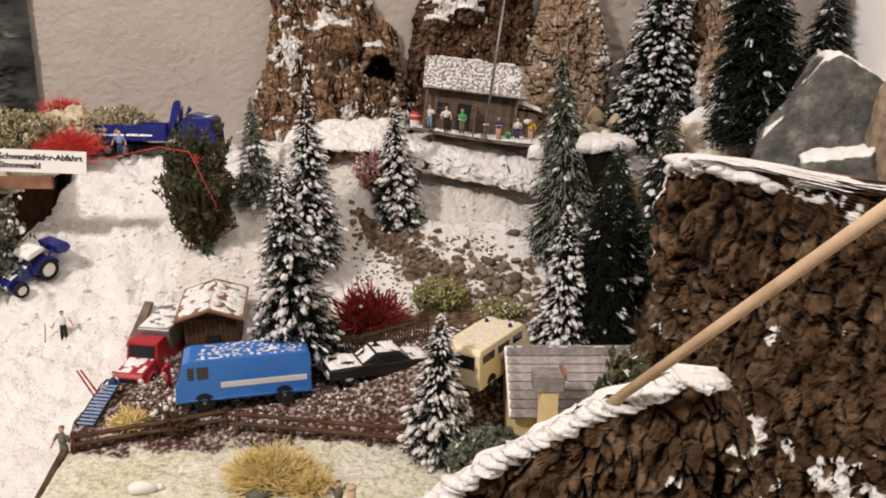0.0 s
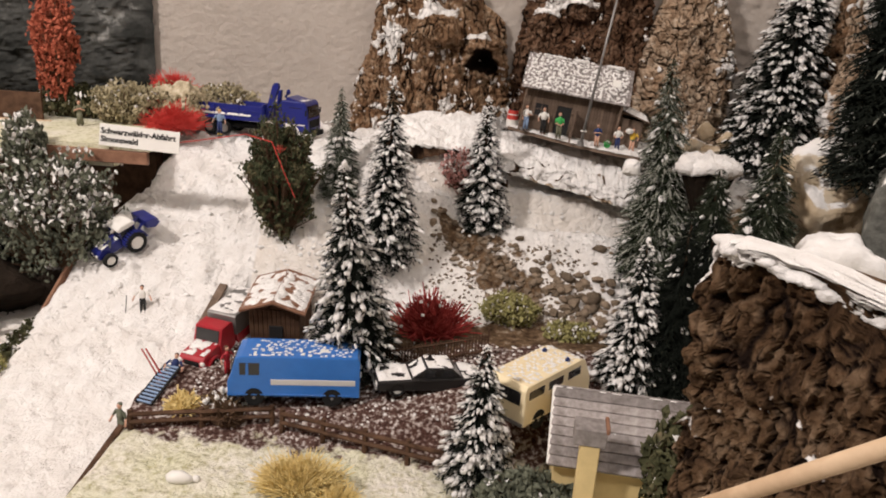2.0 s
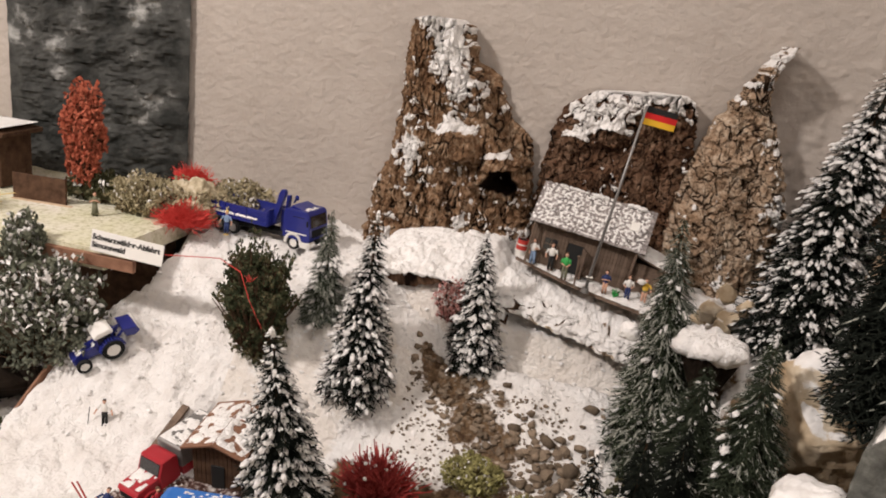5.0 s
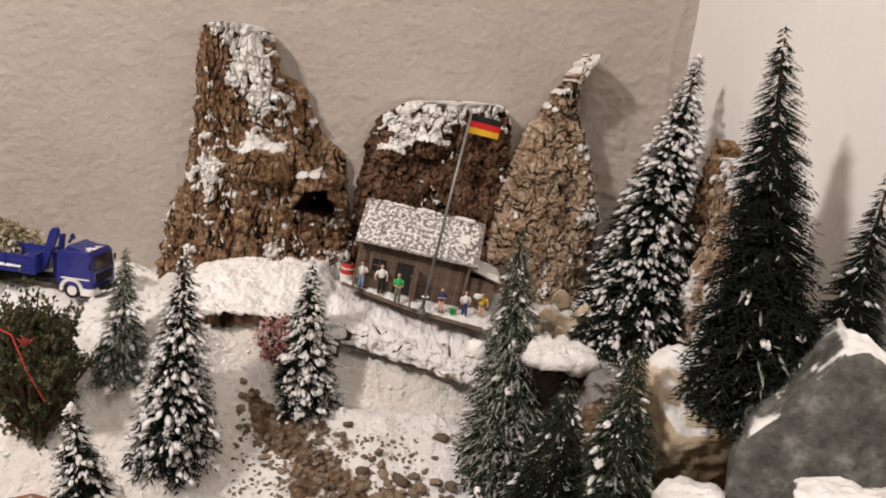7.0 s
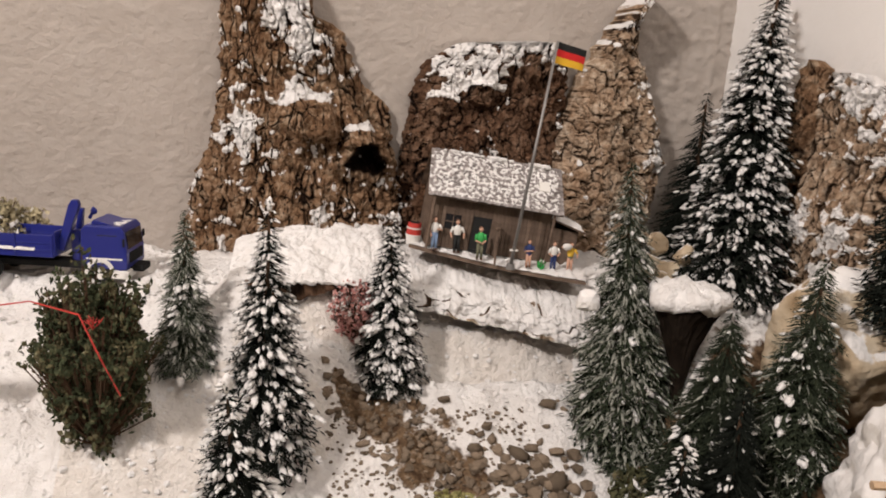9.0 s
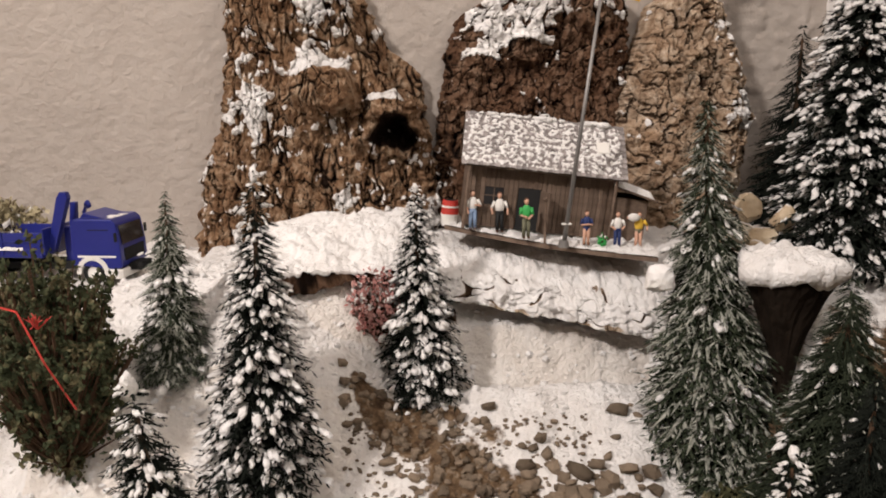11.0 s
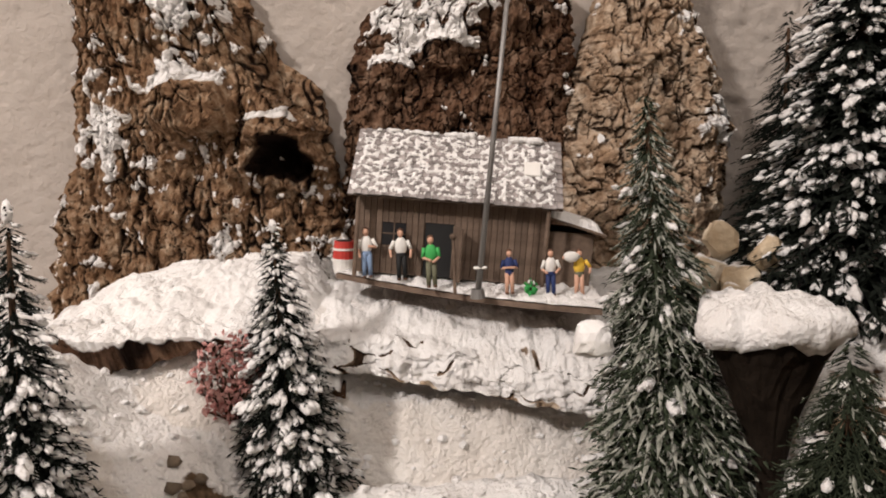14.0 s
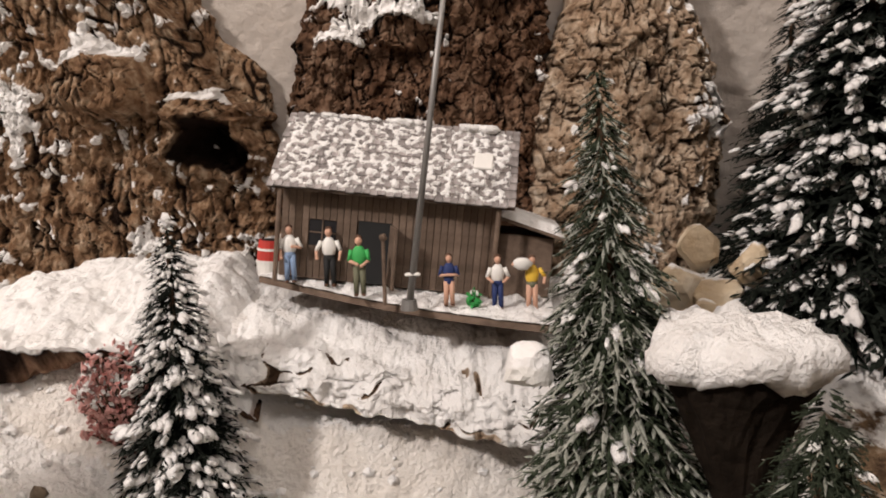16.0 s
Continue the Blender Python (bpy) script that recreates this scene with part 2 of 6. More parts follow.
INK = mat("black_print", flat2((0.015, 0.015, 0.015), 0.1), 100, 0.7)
BEIGE = mat("house_plaster", flat2((0.70, 0.55, 0.28), 0.08), 90, 0.8, 0.0003, 500)

# ---- geometry helpers: each gives (verts, faces) ----


def joined(*geos):
    vs, fs = [], []
    for v, f in geos:
        k = len(vs)
        vs.extend(v)
        fs.extend(tuple(i + k for i in q) for q in f)
    return vs, fs


def moved(geo, m):
    return [tuple(m @ Vector(v)) for v in geo[0]], geo[1]


def of_bm(bm):
    bm.verts.index_update()
    out = [tuple(v.co) for v in bm.verts], [tuple(v.index for v in f.verts) for f in bm.faces]
    bm.free()
    return out


def rbox(sx, sy, sz, at=(0, 0, 0), bevel=0.0003, seg=1):
    """A box with rounded edges, standing on at (its base centre)."""
    bm = bmesh.new()
    bmesh.ops.create_cube(bm, size=1)
    bmesh.ops.transform(bm, verts=bm.verts, matrix=Matrix.Translation((at[0], at[1], at[2] + sz / 2)) @ Matrix.Diagonal((sx, sy, sz, 1)))
    if bevel:
        bmesh.ops.bevel(bm, geom=bm.edges[:], offset=bevel, segments=seg, profile=0.6, affect="EDGES")
    return of_bm(bm)


def prism(points, y0, y1, bevel=0.0006, seg=2, taper=0.0):
    """A side outline in x and z, drawn out from y0 to y1; taper narrows it with height."""
    bm = bmesh.new()
    top = max(p[1] for p in points)
    mid, half = (y0 + y1) / 2, (y1 - y0) / 2

    def side(s):
        return [bm.verts.new((x, mid + s * half * (1 - taper * max(0, z / top)), z)) for x, z in points]

    a, b = side(-1), side(1)
    n = len(points)
    bm.faces.new(a[::-1]), bm.faces.new(b)
    for k in range(n):
        bm.faces.new((a[k], a[(k + 1) % n], b[(k + 1) % n], b[k]))
    bmesh.ops.recalc_face_normals(bm, faces=bm.faces[:])
    if bevel:
        bmesh.ops.bevel(bm, geom=bm.edges[:], offset=bevel, segments=seg, profile=0.6, affect="EDGES", clamp_overlap=True)
    return of_bm(bm)


def rod(a, b, r0, r1=None, n=8):
    """A round bar from a to b."""
    r1 = r0 if r1 is None else r1
    a, b = Vector(a), Vector(b)
    q = (b - a).to_track_quat("Z", "Y")
    vs = []
    for p, r in ((a, r0), (b, r1)):
        vs += [tuple(p + q @ Vector((r * math.cos(2 * math.pi * k / n), r * math.sin(2 * math.pi * k / n), 0))) for k in range(n)]
    fs = [(k, (k + 1) % n, n + (k + 1) % n, n + k) for k in range(n)]
    return vs, fs + [tuple(range(n))[::-1], tuple(range(n, 2 * n))]


_ico = {}


def ico(sub):
    if sub not in _ico:
        bm = bmesh.new()
        bmesh.ops.create_icosphere(bm, subdivisions=sub, radius=1)
        _ico[sub] = of_bm(bm)
    return _ico[sub]


def ball(at, size, sub=2, rough=0.0, seed=0, turn=None, freq=1.5):
    """An ellipsoid, its skin roughened by noise."""
    v, f = ico(sub)
    s = Vector(size) if hasattr(size, "__len__") else Vector((size,) * 3)
    out = []
    for p in v:
        q = Vector(p)
        k = 1 + rough * noise.noise(q * freq + Vector((seed * 7.1, seed * 3.3, seed))) if rough else 1
        q = Vector((q.x * s.x, q.y * s.y, q.z * s.z)) * k
        out.append(tuple(Vector(at) + (turn @ q if turn else q)))
    return out, f


def mesh_of(name, geo, *mats, index=None, smooth=False):
    me = bpy.data.meshes.new(name)
    me.from_pydata(geo[0], [], geo[1])
    for m in mats:
        me.materials.append(m)
    if index is not None:
        me.polygons.foreach_set("material_index", np.asarray(index, dtype=np.int32))
    if smooth:
        me.polygons.foreach_set("use_smooth", np.ones(len(me.polygons), dtype=bool))
    me.update()
    return me


def part(name, geo, material, parent, label="", smooth=False):
    ob = new(name, geo if isinstance(geo, bpy.types.Mesh) else mesh_of(name, geo, material, smooth=smooth))
    ob.parent = parent
    return tagged(ob, label)


def thing(name, label, category, m=None, group="", kind=""):
    ob = new(name)
    ob.empty_display_size = 0.01
    if m is not None:
        ob.matrix_world = m
    return tagged(ob, label, category, group, kind)


def single(name, geo, material, label, category, m=None, group="", kind="", smooth=False):
    ob = new(name, geo if isinstance(geo, bpy.types.Mesh) else mesh_of(name, geo, material, smooth=smooth))
    if m is not None:
        ob.matrix_world = m
    return tagged(ob, label, category, group, kind)


def smooth01(v, a, b):
    t = min(1.0, max(0.0, (v - a) / (b - a)))
    return t * t * (3 - 2 * t)


def fbm(x, y, z, octaves=4):
    return noise.fractal(Vector((x, y, z)), 1.0, 2.0, octaves)


def snow_patch(w, l, thick, seed, cut=0.0, step=0.0012, m=None, freq=160, rim=6):
    """A thin uneven blanket of snow over a rectangle w by l, with ragged holes."""
    nx, ny = max(4, int(w / step)), max(4, int(l / step))
    vs, hs = [], []
    for j in range(ny + 1):
        for i in range(nx + 1):
            x, y = (i / nx - 0.5) * w, (j / ny - 0.5) * l
            edge = min(1, rim * min(i, nx - i) / nx) * min(1, rim * min(j, ny - j) / ny)
            h = (fbm(x * freq + seed * 9, y * freq, seed) + 0.45 - cut) * edge
            hs.append(h)
            vs.append((x, y, thick * min(1.0, max(-0.2, h * 1.6))))
    fs = []
    for j in range(ny):
        for i in range(nx):
            a = j * (nx + 1) + i
            q = (a, a + 1, a + nx + 2, a + nx + 1)
            if max(hs[k] for k in q) > 0:
                fs.append(q)
    used = sorted({k for q in fs for k in q})
    at = {k: n for n, k in enumerate(used)}
    geo = [vs[k] for k in used], [tuple(at[k] for k in q) for q in fs]
    return moved(geo, m) if m is not None else geo


# ---- the setting: room, walls, table ----
def slab(name, x0, y0, z0, x1, y1, z1, material, label, category, kind="structure"):
    return single(name, rbox(x1 - x0, y1 - y0, z1 - z0, ((x0 + x1) / 2, (y0 + y1) / 2, z0), 0), material, label, category, kind=kind)


def wall_grid():
    """The plastered back wall: a trowelled skin in shallow relief."""
    nx, nz = 420, 230
    vs, fs = [], []
    for j in range(nz + 1):
        for i in range(nx + 1):
            x, z = -0.66 + 0.95 * i / nx, 0.02 + 0.48 * j / nz
            h = 0.0005 * fbm(x * 30, 3.0, z * 60, 3) + 0.0006 * max(0, fbm(x * 130, 1.0, z * 170, 3)) + 0.0009 * fbm(x * 260, 4.0, z * 300, 2)
            # rough lumps of filler near the corner
            lump = smooth01(x, 0.19, 0.22) * (1 - smooth01(z, 0.30, 0.36)) * max(0, fbm(x * 120, 8.0, z * 120, 2) - 0.1)
            h += 0.0035 * lump
            d = abs(x - 0.276 + 0.004 * fbm(0.0, 2.0, z * 20, 2))
            h += 0.0016 * max(0, 1 - d / 0.003)
            vs.append((x, 0.675 - h, z))
    for j in range(nz):
        for i in range(nx):
            a = j * (nx + 1) + i
            fs.append((a, a + 1, a + nx + 2, a + nx + 1))
    return vs, fs


wall_n = slab("wall_north", -1.6, 0.679, -0.8, 0.40, 0.75, 1.6, WALL, "beige plastered wall behind the layout", "wall")
single("wall_skin", wall_grid(), WALL, "beige trowelled plaster skin of the wall with filler lumps", "wall", kind="structure", smooth=True)
slab("wall_east", 0.29, -1.6, -0.8, 0.36, 0.679, 1.6, WALLW, "white painted side wall beside the layout", "wall")
slab("wall_west", -1.66, -1.6, -0.8, -1.6, 0.75, 1.6, ROOM, "plain painted room wall", "wall")
slab("wall_south", -1.66, -1.66, -0.8, 0.36, -1.6, 1.6, ROOM, "plain painted room wall", "wall")
slab("floor", -1.66, -1.66, -0.85, 0.36, 0.75, -0.8, ROOM, "plain floor of the room", "floor")
slab("ceiling", -1.66, -1.66, 1.6, 0.36, 0.75, 1.66, ROOM, "plain painted ceiling", "ceiling")
slab("layout_table", -0.75, -0.10, -0.14, 0.288, 0.674, -0.06, WOODD, "dark wooden table under the model landscape", "table")

# ---- ground ----
LY = [-0.3, 0.335, 0.36, 0.40, 0.455, 0.482, 0.513, 0.54, 0.57, 0.60, 0.70]
LZ = [-0.014, -0.010, 0.001, 0.006, 0.014, 0.052, 0.090, 0.105, 0.116, 0.120, 0.122]
CY = [-0.3, 0.325, 0.36, 0.40, 0.44, 0.48, 0.53, 0.552, 0.575, 0.60, 0.70]
CZ = [-0.014, -0.012, 0.004, 0.008, 0.014, 0.030, 0.058, 0.066, 0.112, 0.126, 0.128]
LEDGE_GAP = 0.022
RY = [-0.3, 0.20, 0.30, 0.355, 0.43, 0.46, 0.53, 0.60, 0.70]
RZ = [-0.05, -0.036, -0.026, -0.014, 0.014, 0.033, 0.072, 0.114, 0.116]


def edge_right(y):
    return float(np.interp(y, [0.30, 0.355, 0.40, 0.4435, 0.53, 0.58, 0.61], [-0.181, -0.183, -0.170, -0.147, -0.149, -0.135, -0.10]))


def edge_left(y):
    return float(np.interp(y, [0.20, 0.42, 0.475, 0.50, 0.53, 0.55, 0.58], [-0.285, -0.280, -0.273, -0.269, -0.261, -0.251, -0.248]))


def height(x, y, rough=True):
    zc, zl, zr = (float(np.interp(y, a, b)) for a, b in ((CY, CZ), (LY, LZ), (RY, RZ)))
    zc += 0.014 * smooth01(x, -0.06, 0.05) * smooth01(y, 0.325, 0.355) * (1 - smooth01(y, 0.40, 0.47))
    wl = 1 - smooth01(x, -0.075, -0.02)
    z = zc * (1 - wl) + zl * wl
    shelf = float(np.interp(y, [0.10, 0.30, 0.36, 0.42, 0.47, 0.53, 0.70], [-0.01, 0.055, 0.07, 0.08, 0.09, 0.126, 0.128]))
    # a swell of plaster under the bark slab beside the hut
    z += 0.0265 * smooth01(y, 0.492, 0.545) * (1 - smooth01(y, 0.552, 0.60)) * smooth01(x, -0.095, -0.055) * (1 - smooth01(x, -0.024, 0.012))
    # a hollow under the bark ledge
    z -= LEDGE_GAP * smooth01(x, 0.024, 0.045) * (1 - smooth01(x, 0.135, 0.155)) * smooth01(y, 0.549, 0.556) * (1 - smooth01(y, 0.580, 0.60))
    ws = smooth01(x, 0.150, 0.20)
    z = z * (1 - ws) + max(z, shelf) * ws
    zr += 0.010 * math.exp(-(((x + 0.245) / 0.024) ** 2) - ((y - 0.478) / 0.034) ** 2)
    e = edge_right(y)
    wr = 1 - smooth01(x, e - 0.005, e + 0.004)
    z = z * (1 - wr) + zr * wr
    low = float(np.interp(y, [0.2, 0.4, 0.5], [-0.03, -0.006, 0.0]))
    wl = 1 - smooth01(x, edge_left(y) - 0.006, edge_left(y) + 0.003)
    z = z * (1 - wl) + low * wl
    if rough:
        on_ramp = wr * (1 - wl)
        z += (0.0012 + 0.0040 * on_ramp * smooth01(y, 0.30, 0.5)) * fbm(x * 65, y * 65, 0.3, 5)
        z += 0.0042 * on_ramp * max(0, fbm(x * 150, y * 150, 1.3, 3))
        z += 0.0030 * smooth01(y, 0.45, 0.5) * fbm(x * 32, y * 32, 5.0, 3) * (1 - on_ramp)
        if y > 0.47 and not on_ramp:
            z += 0.0030 * max(0, fbm(x * 130, y * 130, 2.3, 3))
    return z


def ground_fields(x, y):
    """How far plaster, soil, meadow and yard show: over zero where they do."""
    w = 0.012 * fbm(x * 60, y * 60, 4.0, 3)
    plaster = soil = meadow = yard = -1.0
    if x < edge_right(y) + 0.003:
        if x < edge_left(y) - 0.003:
            plaster = 0.4 + 1.2 * fbm(x * 40, y * 40, 7.0, 3)
        return plaster, soil, meadow, yard
    meadow = (0.336 - y - w) * 60
    if x < 0.15:
        yard = min((y + w - 0.330) * 60, (0.418 - y - w) * 60)
    if x > 0.14:
        soil = (0.50 - y) * 30 + 0.8 * fbm(x * 60, y * 60, 2.0)
    else:
        soil = min((0.455 - y - w) * 60, (x + 0.05) * 60)
        line = abs(y - (0.530 - 0.55 * (x + 0.012)))
        tongue = (0.017 - line) * 45 + 1.2 * fbm(x * 50, y * 50, 9.0, 3) - 3.0 * (1 - smooth01(x, -0.035, -0.005)) - 2.0 * smooth01(y, 0.535, 0.55) - 1.6 * smooth01(x, 0.055, 0.085)
        soil = max(soil, tongue)
        slope = (height(x, y + 0.004, False) - height(x, y - 0.004, False)) / 0.008
        plaster = 1.4 * (slope - 1.25) + 40 * w
        plaster += 0.2 * smooth01(x, -0.16, -0.14) * (1 - smooth01(x, -0.05, 0.01)) * smooth01(y, 0.42, 0.44) * (1 - smooth01(y, 0.50, 0.54))
        plaster += 0.6 * smooth01(x, 0.02, 0.05) * smooth01(y, 0.535, 0.545) * (1 - smooth01(y, 0.562, 0.572))
    return plaster, soil, meadow, yard


def build_ground():
    x0, x1, y0, y1, st = -0.62, 0.2885, -0.09, 0.6735, 0.0025
    nx, ny = int((x1 - x0) / st), int((y1 - y0) / st)
    vs, fs, fields = [], [], []
    for j in range(ny + 1):
        for i in range(nx + 1):
            x, y = x0 + (x1 - x0) * i / nx, y0 + (y1 - y0) * j / ny
            vs.append((x, y, height(x, y)))
            fields.append(ground_fields(x, y))
    for j in range(ny):
        for i in range(nx):
            a = j * (nx + 1) + i
            fs.append((a, a + 1, a + nx + 2, a + nx + 1))
    me = mesh_of("ground", (vs, fs), GROUND, smooth=True)
    for k, name in enumerate(("plaster", "soil", "meadow", "yard")):
        field(me, name, [f[k] for f in fields])
    tagged(new("ground", me), "modelled ground with a lumpy snow slope, frosted meadow and gravel yard", "ground", kind="structure")


build_ground()

# ---- barks: cracked slabs with daubs of snow ----


def bark_mesh(material, zs, xl, xr, thick, seed, snow=0.15, top=None, plate=(0.0042, 0.0085), nu=150, nv=190, knot=None, rag=0.0035, deep=0.0026, furrow=0.0036, relief=0.009, crest=None, burls=(), wing=None, drift=None):
    """A slab in its own space: x across, z up, its cracked face towards -y, its back at y = 0."""
    vs, fs, snows, pits = [], [], [], []
    z0, z1 = zs[0], zs[-1]
    for j in range(nv + 1):
        z = z0 + (z1 - z0) * j / nv
        a, b = float(np.interp(z, zs, xl)), float(np.interp(z, zs, xr))
        a += rag * fbm(z * 140, seed, 0.0, 4)
        b += rag * fbm(z * 140, seed + 5, 0.0, 4)
        for i in range(nu + 1):
            u = i / nu
            x = a + (b - a) * u
            bulge = max(0.0, 1 - abs(2 * u - 1) ** 2.4) ** 0.6
            wx, wz = fbm(x * 55, z * 35, seed, 3), fbm(x * 55, z * 35, seed + 9, 3)
            d1, c1 = noise.voronoi(Vector((x / plate[0] / 2.1 + 0.9 * wx, z / plate[1] / 2.8 + 0.9 * wz, seed * 3.7)))
            d2, c2 = noise.voronoi(Vector((x / plate[0] + 0.45 * wz, z / plate[1] + 0.45 * wx, seed * 1.7)))
            g1, g2 = min(1.0, (d1[1] - d1[0]) / 0.07), min(1.0, (d2[1] - d2[0]) / 0.10)
            step1, step2 = math.sin(c1[0].x * 91.7 + c1[0].y * 47.3), math.sin(c2[0].x * 73.1 + c2[0].y * 39.7)
            big = fbm(x * 24, z * 16, seed + 2, 3)
            fine = fbm(x * 260, z * 160, seed + 4, 3)
            h = thick * (0.30 + 0.70 * bulge) + relief * big + furrow * (0.7 * g1 + 0.35 * step1) + deep * (0.75 * g2 + 0.50 * step2) * (0.7 + 0.6 * fbm(x * 80, z * 55, seed + 6, 2)) + 0.0026 * fine
            # cracks go dark: cork's own deeper tone plus crevice shade in the colour
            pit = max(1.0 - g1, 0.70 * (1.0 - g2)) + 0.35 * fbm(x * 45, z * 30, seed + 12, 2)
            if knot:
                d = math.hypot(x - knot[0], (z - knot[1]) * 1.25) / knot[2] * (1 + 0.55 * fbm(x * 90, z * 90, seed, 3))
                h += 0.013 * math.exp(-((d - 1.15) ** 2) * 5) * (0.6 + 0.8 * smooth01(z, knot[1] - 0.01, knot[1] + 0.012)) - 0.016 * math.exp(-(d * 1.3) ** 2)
                # the hollow is blackened by colour, standing for the shade inside it
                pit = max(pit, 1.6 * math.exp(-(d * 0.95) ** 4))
            if wing:
                # a thin flake behind the trunk, past a broken edge
                h *= 1 - 0.62 * smooth01(x - float(np.interp(z, wing[0], wing[1])) + 0.004 * fbm(z * 110, seed, 3.0, 3), -0.001, 0.002)
            lodged = 0.0
            for bx, bz, bw, bh, up in burls:
                d = math.hypot((x - bx) / bw, (z - bz) / bh) * (1 + 0.30 * fbm(x * 60, z * 60, seed + 20, 3))
                h += up * (1 - smooth01(d, 0.62, 1.05))
                lodged += 1.25 * math.exp(-((d - 0.95) * 4.5) ** 2) * smooth01(z, bz + 0.15 * bh, bz + 0.7 * bh)
                lodged -= 0.7 * math.exp(-(d * 1.2) ** 4) * (1 - smooth01(z, bz + 0.2 * bh, bz + 0.8 * bh))
            if drift:
                lodged += 0.75 * math.exp(-((x - float(np.interp(z, drift[0], drift[1]))) / drift[2]) ** 2) * smooth01(z, drift[0][0] - 0.01, drift[0][0] + 0.01)
            s = lodged + 0.75 * fbm(x * 150, z * 150, seed + 7, 4) + 0.85 * fbm(x * 34, z * 34, seed + 8, 3) + 0.5 * big - (0.62 - snow)
            if top:
                s += top[2] * smooth01(z, top[0], top[1])
            s -= 0.55 * (1 - g1) + 0.35 * (1 - g2)
            if s > 0:
                h += min(0.0024, 0.008 * s)
            if crest is not None and z > crest and (j >= nv - 2 or i <= 2):
                s = 0.8 + 0.5 * fbm(x * 150, z * 150, seed, 2)
            snows.append(s)
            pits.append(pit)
            vs.append((x, -h, z))
    n = (nu + 1) * (nv + 1)
    for j in range(nv):
        for i in range(nu):
            k = j * (nu + 1) + i
            fs.append((k, k + 1, k + nu + 2, k + nu + 1))
    # back and rim
    ring = list(range(nu + 1)) + [j * (nu + 1) + nu for j in range(1, nv + 1)] + [nv * (nu + 1) + i for i in range(nu - 1, -1, -1)] + [j * (nu + 1) for j in range(nv - 1, 0, -1)]
    for k in ring:
        vs.append((vs[k][0], 0.0, vs[k][2]))
        snows.append(-1 if crest is not None and k % (nu + 1) == nu and k < nv * (nu + 1) else (0.9 if crest is not None and vs[k][2] > crest else snows[k]) if vs[k][2] > (crest or z0 + 0.8 * (z1 - z0)) else -1)
        pits.append(0.3)
    m = len(ring)
    for k in range(m):
        fs.append((ring[(k + 1) % m], ring[k], n + k, n + (k + 1) % m))
    fs.append(tuple(range(n, n + m)))
    me = mesh_of("cork", (vs, fs), material)
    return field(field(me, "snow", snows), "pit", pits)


def lumps(points, size, seed, n=3, sub=2, flat=0.6):
    """Uneven heaps of snow along a line of points."""
    rnd = random.Random(seed)
    geos = []
    for k in range(len(points) - 1):
        a, b = Vector(points[k]), Vector(points[k + 1])
        for i in range(n):
            p = a.lerp(b, (i + rnd.random()) / n)
            s = size * rnd.uniform(0.7, 1.35)
            p += Vector((rnd.uniform(-1, 1), rnd.uniform(-1, 1), 0)) * size * 0.35
            geos.append(ball(p, (s * rnd.uniform(0.9, 1.5), s * rnd.uniform(0.8, 1.2), s * flat), sub, 0.55, rnd.random() * 50, freq=2.2))
    return joined(*geos)


def bark(label, m, material, cap=None, **kw):
    ob = thing("bark_slab", label, "bark", m, group="bark slabs")
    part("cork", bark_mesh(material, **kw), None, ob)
    if cap:
        part("snow_cap", lumps(*cap), SNOW, ob, "white snow heaped along its edge", smooth=True)
    return ob


bark("tall brown cork bark with a shade-darkened knot hollow leaning on the wall, snow daubed", pose(0, 0.672, 0), BARK,
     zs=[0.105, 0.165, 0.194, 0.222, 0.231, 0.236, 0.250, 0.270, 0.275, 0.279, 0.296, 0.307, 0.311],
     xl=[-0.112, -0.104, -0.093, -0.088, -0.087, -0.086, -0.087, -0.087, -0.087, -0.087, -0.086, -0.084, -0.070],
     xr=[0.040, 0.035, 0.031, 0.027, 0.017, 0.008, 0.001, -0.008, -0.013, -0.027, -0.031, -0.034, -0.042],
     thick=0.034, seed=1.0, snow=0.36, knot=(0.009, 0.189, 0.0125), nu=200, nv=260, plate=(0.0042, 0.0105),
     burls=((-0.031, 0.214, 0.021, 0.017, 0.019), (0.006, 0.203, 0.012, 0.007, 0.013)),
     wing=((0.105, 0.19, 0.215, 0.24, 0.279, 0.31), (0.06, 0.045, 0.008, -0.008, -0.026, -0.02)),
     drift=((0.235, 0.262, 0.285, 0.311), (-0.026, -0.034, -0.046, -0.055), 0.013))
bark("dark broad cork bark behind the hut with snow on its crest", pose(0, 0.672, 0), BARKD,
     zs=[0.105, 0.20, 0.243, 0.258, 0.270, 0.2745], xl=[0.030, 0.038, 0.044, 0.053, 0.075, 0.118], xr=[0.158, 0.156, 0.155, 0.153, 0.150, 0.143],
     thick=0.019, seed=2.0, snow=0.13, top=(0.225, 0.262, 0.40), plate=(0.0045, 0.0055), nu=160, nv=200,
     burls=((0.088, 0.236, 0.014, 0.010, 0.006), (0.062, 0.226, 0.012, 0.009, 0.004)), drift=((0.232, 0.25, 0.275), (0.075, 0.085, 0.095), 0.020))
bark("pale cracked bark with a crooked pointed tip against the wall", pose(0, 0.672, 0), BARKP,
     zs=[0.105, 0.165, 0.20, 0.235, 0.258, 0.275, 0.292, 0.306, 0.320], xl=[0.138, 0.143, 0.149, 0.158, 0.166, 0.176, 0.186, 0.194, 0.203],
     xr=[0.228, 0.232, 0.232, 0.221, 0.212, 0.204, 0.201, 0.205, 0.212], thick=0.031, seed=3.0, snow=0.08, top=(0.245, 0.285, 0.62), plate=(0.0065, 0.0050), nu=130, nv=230)
